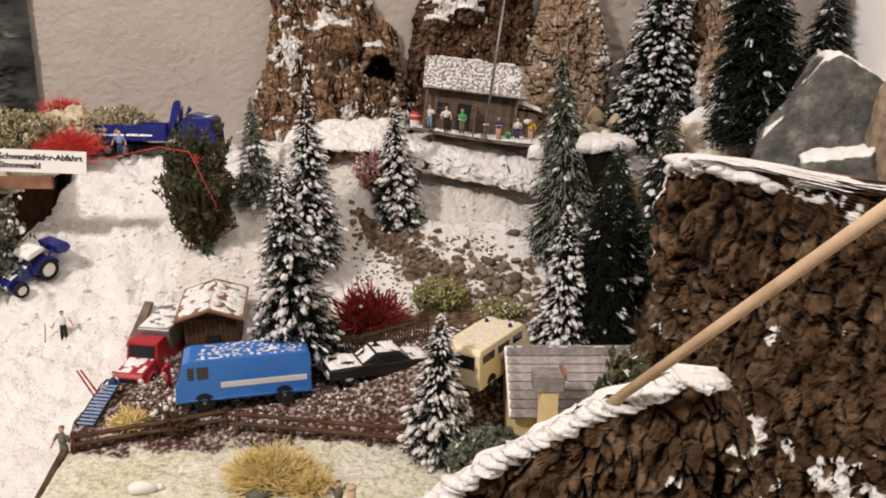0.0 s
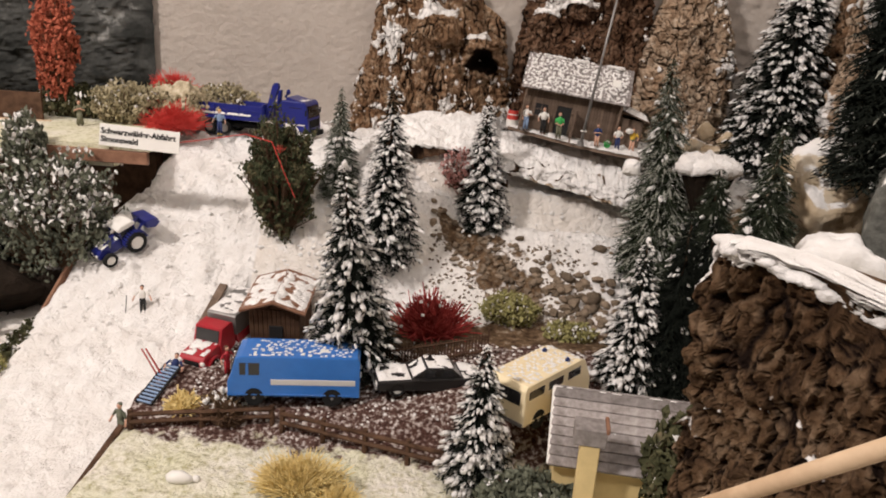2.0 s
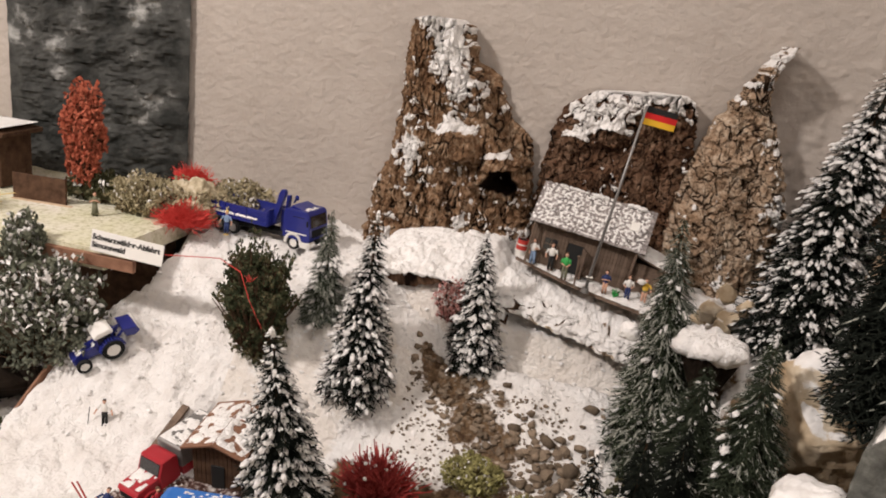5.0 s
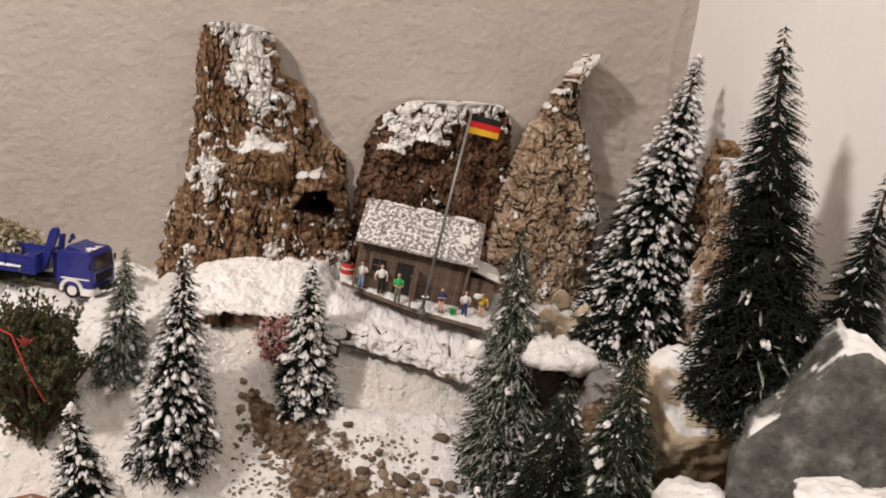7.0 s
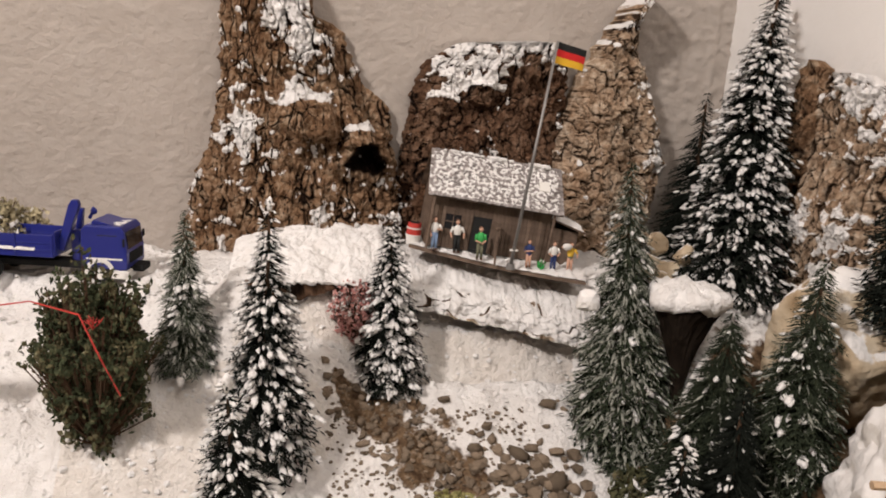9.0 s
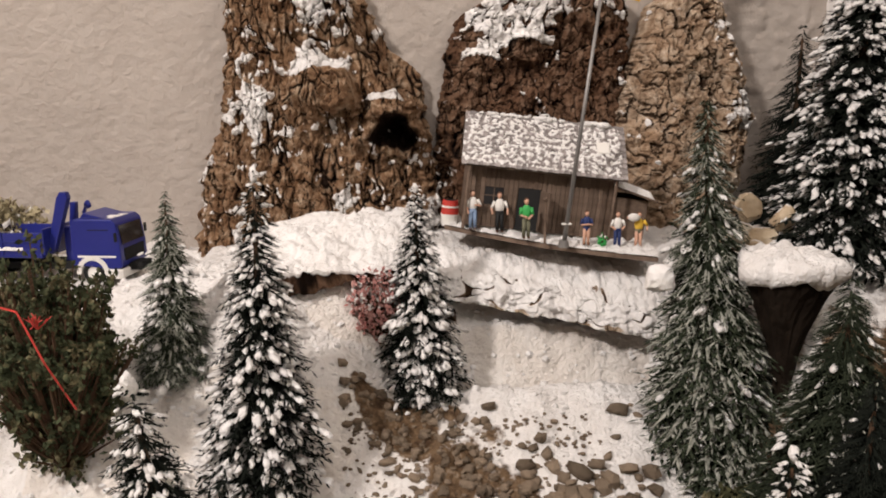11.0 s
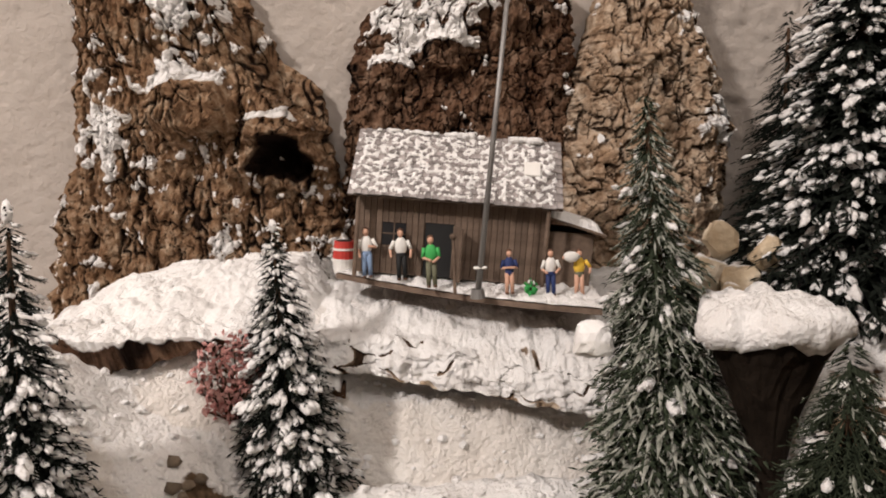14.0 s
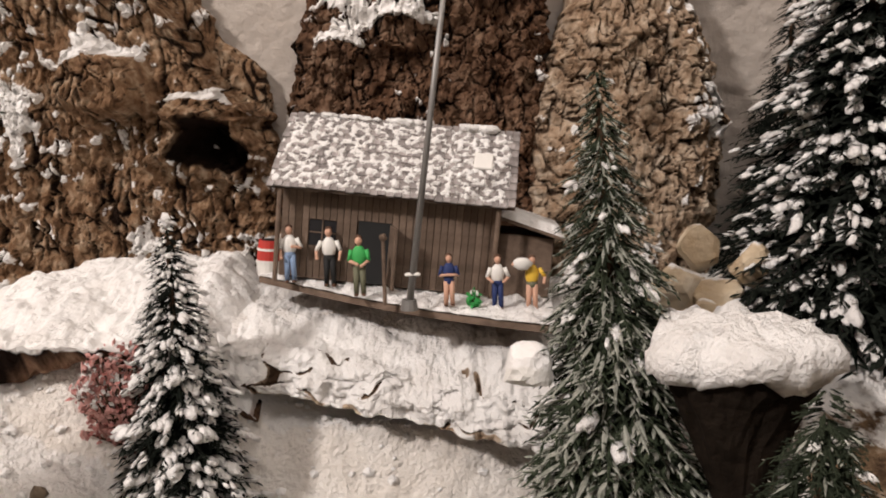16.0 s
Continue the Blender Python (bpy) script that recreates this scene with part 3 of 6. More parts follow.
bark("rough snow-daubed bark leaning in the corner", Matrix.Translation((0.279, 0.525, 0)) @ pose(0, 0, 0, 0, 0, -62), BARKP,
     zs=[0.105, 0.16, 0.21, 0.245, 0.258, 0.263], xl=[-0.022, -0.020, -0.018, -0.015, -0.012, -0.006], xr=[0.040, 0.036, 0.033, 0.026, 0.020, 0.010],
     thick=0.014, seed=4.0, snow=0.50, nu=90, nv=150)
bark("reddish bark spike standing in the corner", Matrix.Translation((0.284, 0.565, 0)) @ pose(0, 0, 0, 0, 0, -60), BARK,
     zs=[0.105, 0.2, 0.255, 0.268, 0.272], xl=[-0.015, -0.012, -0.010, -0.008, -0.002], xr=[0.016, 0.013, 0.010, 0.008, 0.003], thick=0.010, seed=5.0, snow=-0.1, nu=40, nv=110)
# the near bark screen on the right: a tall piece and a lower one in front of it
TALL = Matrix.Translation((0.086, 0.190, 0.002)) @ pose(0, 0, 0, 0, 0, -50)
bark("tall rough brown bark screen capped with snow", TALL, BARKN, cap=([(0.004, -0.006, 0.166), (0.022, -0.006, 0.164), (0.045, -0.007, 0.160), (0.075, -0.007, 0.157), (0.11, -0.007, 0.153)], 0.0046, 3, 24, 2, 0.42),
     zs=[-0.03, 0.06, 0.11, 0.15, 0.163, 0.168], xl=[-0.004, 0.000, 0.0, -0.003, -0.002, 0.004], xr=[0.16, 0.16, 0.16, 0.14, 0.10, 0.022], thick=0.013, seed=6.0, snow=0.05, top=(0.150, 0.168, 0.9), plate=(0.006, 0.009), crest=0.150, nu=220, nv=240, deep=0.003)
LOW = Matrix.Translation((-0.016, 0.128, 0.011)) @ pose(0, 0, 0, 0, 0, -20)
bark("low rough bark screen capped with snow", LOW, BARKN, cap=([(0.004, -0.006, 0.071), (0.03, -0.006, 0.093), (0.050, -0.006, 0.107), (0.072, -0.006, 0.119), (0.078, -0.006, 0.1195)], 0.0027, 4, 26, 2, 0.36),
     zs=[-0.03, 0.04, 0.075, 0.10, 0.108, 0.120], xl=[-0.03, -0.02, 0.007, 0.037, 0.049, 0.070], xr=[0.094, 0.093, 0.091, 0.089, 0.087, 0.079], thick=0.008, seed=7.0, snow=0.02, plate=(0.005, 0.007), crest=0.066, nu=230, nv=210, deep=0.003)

# the long wooden rod lying over the low bark
single("wooden_stick", rod((0.0262, 0.1188, 0.104), (0.066, 0.0264, 0.2083), 0.0012, 0.0012, 12), RODWOOD, "long thin pale wooden stick lying across the bark screen", "stick", smooth=True)

# ---- ledge and mound: bark slabs laid flat under snow ----


def ledge():
    """A flat bark slab under the hut: cracked rim, snow on top, underside coloured dark for the gap's shade."""
    nx, ny = 220, 70
    vs, fs, snows, pits = [], [], [], []
    prof = [(0.016, 0.0925), (0.006, 0.0930), (0.001, 0.0942), (0.0, 0.0975), (0.001, 0.102), (0.004, 0.107), (0.011, 0.111), (0.020, 0.116), (0.030, 0.121), (0.060, 0.126)]
    fine = np.linspace(0, len(prof) - 1, ny + 1)
    for j in range(ny + 1):
        d, z = (float(np.interp(fine[j], range(len(prof)), [p[k] for p in prof])) for k in (0, 1))
        for i in range(nx + 1):
            x = 0.008 + 0.143 * i / nx
            front = 0.562 + 0.008 * math.cos((x - 0.03) * 26) + 0.004 * fbm(x * 70, 1, 1, 4) - 0.10 * max(0, x - 0.10) + 0.022 * (1 - smooth01(x, 0.008, 0.034))
            dist, _ = noise.voronoi(Vector((x / 0.026 + 0.5 * fbm(x * 60, z * 60, 3, 2), z / 0.0080 + 0.5 * fbm(x * 60, z * 60, 6, 2), 3.0)))
            g = min(1, (dist[1] - dist[0]) / 0.10)
            low = 1 - smooth01(z, 0.108, 0.114)
            y = front + d - low * (0.0018 * g + 0.002 * fbm(x * 60, z * 90, 5, 3)) - 0.0030 * fbm(x * 150, z * 190, 2, 4)
            vs.append((x, y, z + 0.003 - (0.05 + 0.13 * low) * (x - 0.08) + 0.0026 * fbm(x * 100, y * 100, 8, 4) * (1 if z > 0.0955 else 0.3)))
            # the lowest edge takes the dark pit colour, as shade of the gap
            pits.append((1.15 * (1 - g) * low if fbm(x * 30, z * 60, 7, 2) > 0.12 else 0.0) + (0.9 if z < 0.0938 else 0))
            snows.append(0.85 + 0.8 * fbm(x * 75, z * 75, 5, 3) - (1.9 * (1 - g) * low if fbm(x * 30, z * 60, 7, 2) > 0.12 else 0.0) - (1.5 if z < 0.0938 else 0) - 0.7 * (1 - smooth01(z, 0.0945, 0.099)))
    for j in range(ny):
        for i in range(nx):
            k = j * (nx + 1) + i
            fs.append((k, k + 1, k + nx + 2, k + nx + 1))
    # the cracked rim and the snow field behind it
    cut, w = 47, nx + 1
    made = []
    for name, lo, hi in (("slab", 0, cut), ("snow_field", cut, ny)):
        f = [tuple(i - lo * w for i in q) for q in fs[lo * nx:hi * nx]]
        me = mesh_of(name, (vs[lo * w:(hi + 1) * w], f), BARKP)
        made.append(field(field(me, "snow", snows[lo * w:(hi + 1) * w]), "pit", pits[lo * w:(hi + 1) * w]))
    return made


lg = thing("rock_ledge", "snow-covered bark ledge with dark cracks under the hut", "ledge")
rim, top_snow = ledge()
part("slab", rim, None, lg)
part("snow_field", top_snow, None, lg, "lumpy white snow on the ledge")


def mound():
    nx, ny = 120, 80
    vs, fs, snows = [], [], []
    for j in range(ny + 1):
        for i in range(nx + 1):
            u, v = i / nx, j / ny
            x = -0.074 + 0.110 * u
            yf = 0.546 + 0.022 * u + 0.005 * fbm(x * 80, 2, 2, 4)
            y = yf + (0.655 - yf) * v
            rim = min(1, 9 * v) * min(1, 6 * u)
            z = 0.1285 - 0.007 * u + 0.007 * rim * min(1, v * 2.5) + (0.003 + 0.013 * u) * smooth01(v, 0.0, 0.7) + 0.0040 * rim * fbm(x * 48, y * 48, 3, 4) + 0.002 * fbm(x * 160, y * 160, 5, 3)
            z -= 0.008 * smooth01(u, 0.8, 1.0) * (1 - v) + 0.016 * smooth01(u, 0.82, 1.0)
            vs.append((x, y, z))
            snows.append(1.0 if v > 0.02 else 0.2 + 0.6 * fbm(x * 90, 3, 3, 3))
    top = len(vs)
    for k in range(top):
        x, y, z = vs[k]
        vs.append((x + 0.002, y + 0.003, z - 0.005 - 0.008 * (1 - smooth01(x, -0.055, 0.0)) - 0.003 * fbm(x * 90, y * 90, 4, 2)))
        snows.append(-1.0)
    for j in range(ny):
        for i in range(nx):
            k = j * (nx + 1) + i
            fs.append((k, k + 1, k + nx + 2, k + nx + 1))
    grid = list(fs)
    for i in range(nx):
        fs.append((i + 1, i, top + i, top + i + 1))
    for j in range(ny):
        k = j * (nx + 1)
        fs.append((k, k + nx + 1, top + k + nx + 1, top + k))
    fs += [tuple(top + k for k in q[::-1]) for q in grid]
    me = mesh_of("slab", (vs, fs), BARKD)
    return field(field(me, "snow", snows), "pit", [0.5 + 0.9 * fbm(v[0] * 60, v[1] * 60, v[2] * 420, 3) for v in vs])


md = thing("snow_mound", "snow-laden bark slab with a dark gap under its edge", "mound")
part("slab", mound(), None, md)

# ---- rocks ----


def rock(label, at, size, seed, material, snow=0.5, sub=4, rough=0.5, cuts=6, turn=0.0, tilt=(0, 0), smooth=False, under=0.0, faces=()):
    """A chipped stone: a ball cut by random planes, with snow on what looks up."""
    rnd = random.Random(seed)
    planes = [(Vector((rnd.gauss(0, 1), rnd.gauss(0, 1), rnd.gauss(0, 0.7))).normalized(), rnd.uniform(0.55, 0.85)) for _ in range(cuts)]
    planes += [(Vector(n).normalized(), d) for n, d in faces]
    v, f = ico(sub)
    vs = []
    for p in v:
        q = Vector(p)
        for n, d in planes:
            k = q.dot(n) - d
            if k > 0:
                q -= n * k * 0.92
        q.x, q.y = q.x * (1 + under * q.z), q.y * (1 + under * q.z)
        q *= 1 + 0.10 * rough * fbm(*(q * 1.6 + Vector((seed, 0, 0))), 4) + 0.05 * rough * fbm(*(q * 6 + Vector((seed, 0, 0))), 3)
        vs.append(Vector((q.x * size[0], q.y * size[1], q.z * size[2])))
    m = pose(*at, tilt[0], tilt[1], turn)
    r3 = m.to_3x3()
    acc = [Vector((0, 0, 0)) for _ in vs]
    for q in f:
        n = (vs[q[1]] - vs[q[0]]).cross(vs[q[2]] - vs[q[0]])
        for k in q:
            acc[k] += n
    s = [(r3 @ n.normalized()).z + 0.35 * fbm(*(p * 40.0), 3) - (1 - snow) for n, p in zip(acc, vs)]
    lift = r3.inverted() @ Vector((0, 0, 1))
    vs = [tuple(p + lift * min(0.002, max(0.0, 0.008 * k))) for p, k in zip(vs, s)]
    me = field(mesh_of("rock", (vs, f), material, smooth=smooth), "snow", s)
    ob = new("rock", me)
    ob.matrix_world = m
    return tagged(ob, label, "rock", group="rocks")




def wedge_rock(label, at, width, depth, tall, cap, seed, turn):
    """A dark stone that narrows downwards, with a thick pad of snow on its flat top."""
    ob = thing("wedge_rock", label, "rock", pose(*at, 0, 0, turn), group="rocks")

    def rings(levels, n, jag):
        vs, fs = [], []
        for k, (z, f, dx) in enumerate(levels):
            for i in range(n):
                a = 2 * math.pi * i / n
                c, q = math.cos(a), math.sin(a)
                e = f * (1 + jag * fbm(c * 1.6 + seed, q * 1.6, z * 30, 4)) / max(abs(c) ** 3 + abs(q) ** 3, 0.01) ** 0.18
                vs.append((dx + c * width * e, q * depth * e, z + jag * 0.016 * fbm(c * e * 3, q * e * 3 + seed, z * 20, 4)))
        for k in range(len(levels) - 1):
            for i in range(n):
                j = (i + 1) % n
                fs.append((k * n + i, k * n + j, (k + 1) * n + j, (k + 1) * n + i))
        return vs, fs + [tuple(range(n))[::-1], tuple(range((len(levels) - 1) * n, len(levels) * n))]

    body = [(-tall + tall * k / 12, 0.14 + 0.80 * (k / 12) ** 1.9, 0.10 * width * (1 - k / 12)) for k in range(13)]
    me = mesh_of("stone", rings(body, 56, 0.22), ROCKD)
    part("stone", field(me, "snow", [-1.0] * len(me.vertices)), None, ob)
    pad = [(-0.004, 0.92, 0), (-0.0015, 0.99, 0), (0.22 * cap, 1.01, 0), (0.45 * cap, 0.96, 0), (0.66 * cap, 0.86, 0), (0.82 * cap, 0.68, 0), (0.95 * cap, 0.44, 0), (cap, 0.16, 0)]
    part("snow_cap", rings(pad, 72, 0.26), SNOW, ob, "thick pad of snow", smooth=True)


wedge_rock("dark wedge-shaped rock with a thick snow top", (0.1735, 0.499, 0.135), 0.0215, 0.019, 0.064, 0.009, 11, -4)
rock("large sandy rock with snow on its shoulders", (0.230, 0.444, 0.122), (0.040, 0.036, 0.043), 12, ROCKY, 0.50, sub=5, cuts=5, rough=1.0, turn=20, smooth=True)
rock("rounded white rock beside the dark firs", (0.211, 0.365, 0.088), (0.043, 0.034, 0.036), 13, ROCKW, 0.85, sub=5, cuts=7, rough=1.5, turn=-20, smooth=True)
rock("leaning grey slate slab edged with snow", (0.260, 0.364, 0.143), (0.064, 0.038, 0.078), 14, SLATE, 0.30, sub=5, cuts=5, turn=-28, rough=0.8,
     faces=(((-0.1, -1, 0.12), 0.42), ((-0.80, -0.05, 0.60), 0.52), ((1, -0.2, 0.1), 0.52), ((0.25, 0, 1), 0.74), ((0.5, -0.8, 0.1), 0.46), ((-1, 0, 0.05), 0.56)))
rock("squat grey slate boulder edged with snow", (0.245, 0.326, 0.118), (0.036, 0.026, 0.050), 24, SLATE, 0.30, sub=5, cuts=5, turn=-24, rough=0.8,
     faces=(((0, -1, 0.1), 0.45), ((-0.15, 0, 1), 0.62), ((-1, 0, 0.15), 0.60), ((1, -0.3, 0.2), 0.62)))
rock("brown chipped rock beside the slate", (0.267, 0.322, 0.158), (0.013, 0.014, 0.032), 44, STONE, 0.1, sub=4, cuts=9, rough=0.9, turn=15)
rock("snowy lump of rock in the corner", (0.255, 0.480, 0.120), (0.028, 0.030, 0.026), 15, ROCKW, 0.95, cuts=3, turn=10, smooth=True)
rock("sandy rock half under snow", (0.268, 0.385, 0.130), (0.03, 0.04, 0.045), 16, ROCKY, 0.7, turn=60)
rock("small snow-topped stone below the ledge", (0.1245, 0.519, 0.1255), (0.0075, 0.006, 0.0065), 17, ROCKW, 0.9, sub=3, rough=1.4, cuts=7)
for k, (x, y, z, s) in enumerate([(0.178, 0.556, 0.140, 0.010), (0.190, 0.552, 0.136, 0.011), (0.184, 0.545, 0.130, 0.009), (0.172, 0.562, 0.131, 0.008), (0.199, 0.547, 0.148, 0.008), (0.186, 0.560, 0.152, 0.009)]):
    rock("cream chipped stone in a small heap", (x, y, z), (s, s * 0.9, s * 0.95), 30 + k, ROCKY, 0.12, sub=3, cuts=14, rough=0.9, turn=40 * k)
rock("small reddish stone in the snow slope", (-0.136, 0.575, 0.100), (0.008, 0.007, 0.009), 41, ROCKD, 0.1, sub=3)
rock("grey boulder under the snowy shrub", (-0.330, 0.452, 0.018), (0.040, 0.028, 0.026), 42, ROCKD, 0.1, cuts=6, turn=15)
rock("dark boulder under the snowy shrub", (-0.290, 0.478, 0.016), (0.024, 0.02, 0.02), 43, ROCKD, 0.2, cuts=6, turn=70)

# ---- conifers ----


def conifer_mesh(h, r, seed, snow, needle, frost=0.0, n=900, droop=0.35, shape=0.85):
    rnd = np.random.RandomState(seed)
    vs, fs, idx = [], [], []
    sv, sf = ico(1)
    tips = []
    tier = h * 0.075

    def blade(a, b, w, mi):
        d = b - a
        side = d.cross(Vector((0, 0, 1)))
        if side.length < 1e-9:
            return
        side = side.normalized() * w
        mid = a.lerp(b, 0.45)
        k = len(vs)
        vs.extend([tuple(a), tuple(mid + side), tuple(b), tuple(mid - side), tuple(mid + Vector((0, 0, w * 0.7)))])
        fs.extend([(k, k + 1, k + 4), (k + 1, k + 2, k + 4), (k + 2, k + 3, k + 4), (k + 3, k, k + 4)])
        idx.extend([mi] * 4)

    for i in range(n):
        f = 0.03 + 0.96 * (1 - math.sqrt(1 - rnd.rand() * 0.998)) if i > n * 0.12 else 0.55 + 0.44 * rnd.rand()
        z = h * f
        saw = 0.78 + 0.22 * (1 - ((z / tier) % 1.0))
        rr = (r * (1 - f) ** shape * saw + r * 0.05) * rnd.uniform(0.66, 1.04)
        ang = rnd.rand() * 2 * math.pi
        c, s = math.cos(ang), math.sin(ang)
        a = Vector((c * rr * 0.12, s * rr * 0.12, z + rr * 0.10))
        b = Vector((c * rr, s * rr, z - rr * droop * rnd.uniform(0.5, 1.3)))
        w = max(0.0004, rr * 0.038)
        blade(a, b, w * 1.25, 0)
        out = (b - a).normalized()
        for j in range(9):
            t = 0.25 + 0.75 * (j + rnd.rand()) / 9
            p = a.lerp(b, t)
            sgn = 1 if j % 2 else -1
            spread = rnd.uniform(0.45, 0.95)
            dirn = out * 0.75 + Vector((-sgn * s * spread, sgn * c * spread, rnd.uniform(-0.45, 0.35)))
            q = p + dirn.normalized() * rr * rnd.uniform(0.17, 0.32) * (1.15 - 0.5 * t)
            blade(p, q, w * 0.62, 1 if frost and rnd.rand() < frost * 0.42 else 0)
        if frost and rnd.rand() < frost:
            blade(a.lerp(b, 0.5) + Vector((0, 0, 0.0004)), b + Vector((0, 0, 0.0002)), w * 0.9, 1)
        tips.append((a, b, rr))
    # trunk
    tg = rod((0, 0, -h * 0.04), (0, 0, h * 0.93), r * 0.10, r * 0.02, 7)
    # snow on the shoots: ragged clumps of a few lumps each
    snow_v, snow_f = [], []
    for a, b, rr in tips:
        if rnd.rand() > snow * 0.85:
            continue
        q = (b - a).to_track_quat("X", "Z").to_matrix()
        size = min(0.0023, max(0.0009, rr * 0.13)) * rnd.uniform(0.6, 1.45)
        t0 = rnd.uniform(0.5, 0.85)
        for _ in range(3):
            p = a.lerp(b, t0 + rnd.uniform(0, 0.25)) + Vector((rnd.normal(), rnd.normal(), 0.4 + 0.4 * rnd.rand())) * size * 0.45
            L = size * rnd.uniform(0.8, 1.35)
            W, H = L * rnd.uniform(0.32, 0.6), L * rnd.uniform(0.26, 0.48)
            k = len(snow_v)
            for v in sv:
                j = 1 + 0.7 * (rnd.rand() - 0.5)
                snow_v.append(tuple(p + q @ Vector((v[0] * L * j, v[1] * W * j, v[2] * H * j))))
            snow_f.extend(tuple(x + k for x in face) for face in sf)
    return (vs, fs, idx), tg, (snow_v, snow_f)


def conifer(label, base, h, r, seed, snow=0.3, needle=None, frost=0.0, lean=(0.0, 0.0), n=900, droop=0.35, shape=0.74, capped=False):
    n = int(n * 1.3)
    needle = needle or NEEDLE
    (vs, fs, idx), tg, sg = conifer_mesh(h, r, seed, snow, needle, frost, n, droop, shape)
    ob = thing("fir_tree", label, "tree", Matrix.Translation(base), group="fir trees")
    sh = Matrix(((1, 0, lean[0] / h, 0), (0, 1, lean[1] / h, 0), (0, 0, 1, 0), (0, 0, 0, 1)))
    part("trunk", moved(tg, sh), TRUNK, ob)
    g = moved((vs, fs), sh)
    part("crown", mesh_of("crown", g, needle, FROST, index=idx), None, ob)
    if sg[0]:
        if capped:
            sg = joined(sg, ball((0, 0, h * 0.975), (r * 0.055, r * 0.055, h * 0.026), 2, 0.5, seed))
        tagged(part("snow", moved(sg, sh), SNOW, ob, "white snow on the shoots", smooth=True), kind="stuff")
    return ob


conifer("small frosted green fir on the snow slope", (-0.092, 0.520, 0.092), 0.077, 0.020, 101, 0.10, NEEDLEG, 0.75, (-0.003, 0.016), n=900)
conifer("slim snowy fir on the slope", (-0.052, 0.492, 0.054), 0.127, 0.029, 102, 0.60, lean=(0.0, 0.016), n=1100, capped=True)
conifer("snowy fir beside the bark ledge", (0.018, 0.553, 0.066), 0.102, 0.027, 103, 0.66, lean=(-0.002, 0.004), n=1000, capped=True)
conifer("slim snowy fir near the cream van", (0.1115, 0.385, 0.016), 0.096, 0.026, 104, 0.66, n=900, capped=True)
conifer("tall snowy fir behind the blue van", (-0.056, 0.398, 0.012), 0.133, 0.034, 105, 0.60, lean=(-0.007, -0.024), n=1100, capped=True)
conifer("small snowy fir by the rail fence", (0.022, 0.313, -0.006), 0.076, 0.023, 106, 0.62, n=900, capped=True)
conifer("tall frosted fir with spreading boughs", (0.153, 0.513, 0.038), 0.170, 0.040, 107, 0.08, NEEDLEG, 0.65, (-0.009, 0.012), n=1700, droop=0.45)
conifer("dark green fir among the rocks", (0.188, 0.424, 0.052), 0.128, 0.034, 108, 0.06, NEEDLEG, 0.22, (0, -0.008), n=1600)
conifer("almost black fir in the hollow", (0.134, 0.385, 0.006), 0.124, 0.030, 109, 0.03, n=1600)
conifer("dark green fir in the hollow", (0.164, 0.442, 0.022), 0.124, 0.042, 110, 0.05, NEEDLEG, 0.12, n=2200)
conifer("dark green fir in the hollow", (0.158, 0.416, 0.008), 0.112, 0.034, 111, 0.03, NEEDLE, 0.1, n=1600)
conifer("tall heavily snowed fir in the corner", (0.228, 0.548, 0.130), 0.196, 0.044, 112, 0.78, lean=(0.031, 0.033), n=1700, capped=True)
conifer("dark fir behind the snowed one", (0.250, 0.632, 0.125), 0.125, 0.036, 113, 0.0, n=700)
conifer("tall dark green fir by the side wall", (0.247, 0.410, 0.150), 0.182, 0.039, 114, 0.04, NEEDLE, 0.05, lean=(-0.024, 0.0), n=2000)
conifer("tall dark green fir by the side wall", (0.271, 0.392, 0.135), 0.140, 0.030, 115, 0.06, NEEDLE, 0.05, lean=(0.005, 0.0), n=1300)
conifer("large dark fir beside the shrub", (-0.370, 0.425, -0.01), 0.150, 0.060, 116, 0.0, n=1300)
conifer("dark fir under the snowy shrub", (-0.345, 0.485, 0.0), 0.10, 0.045, 117, 0.05, n=800)

# ---- bushes ----


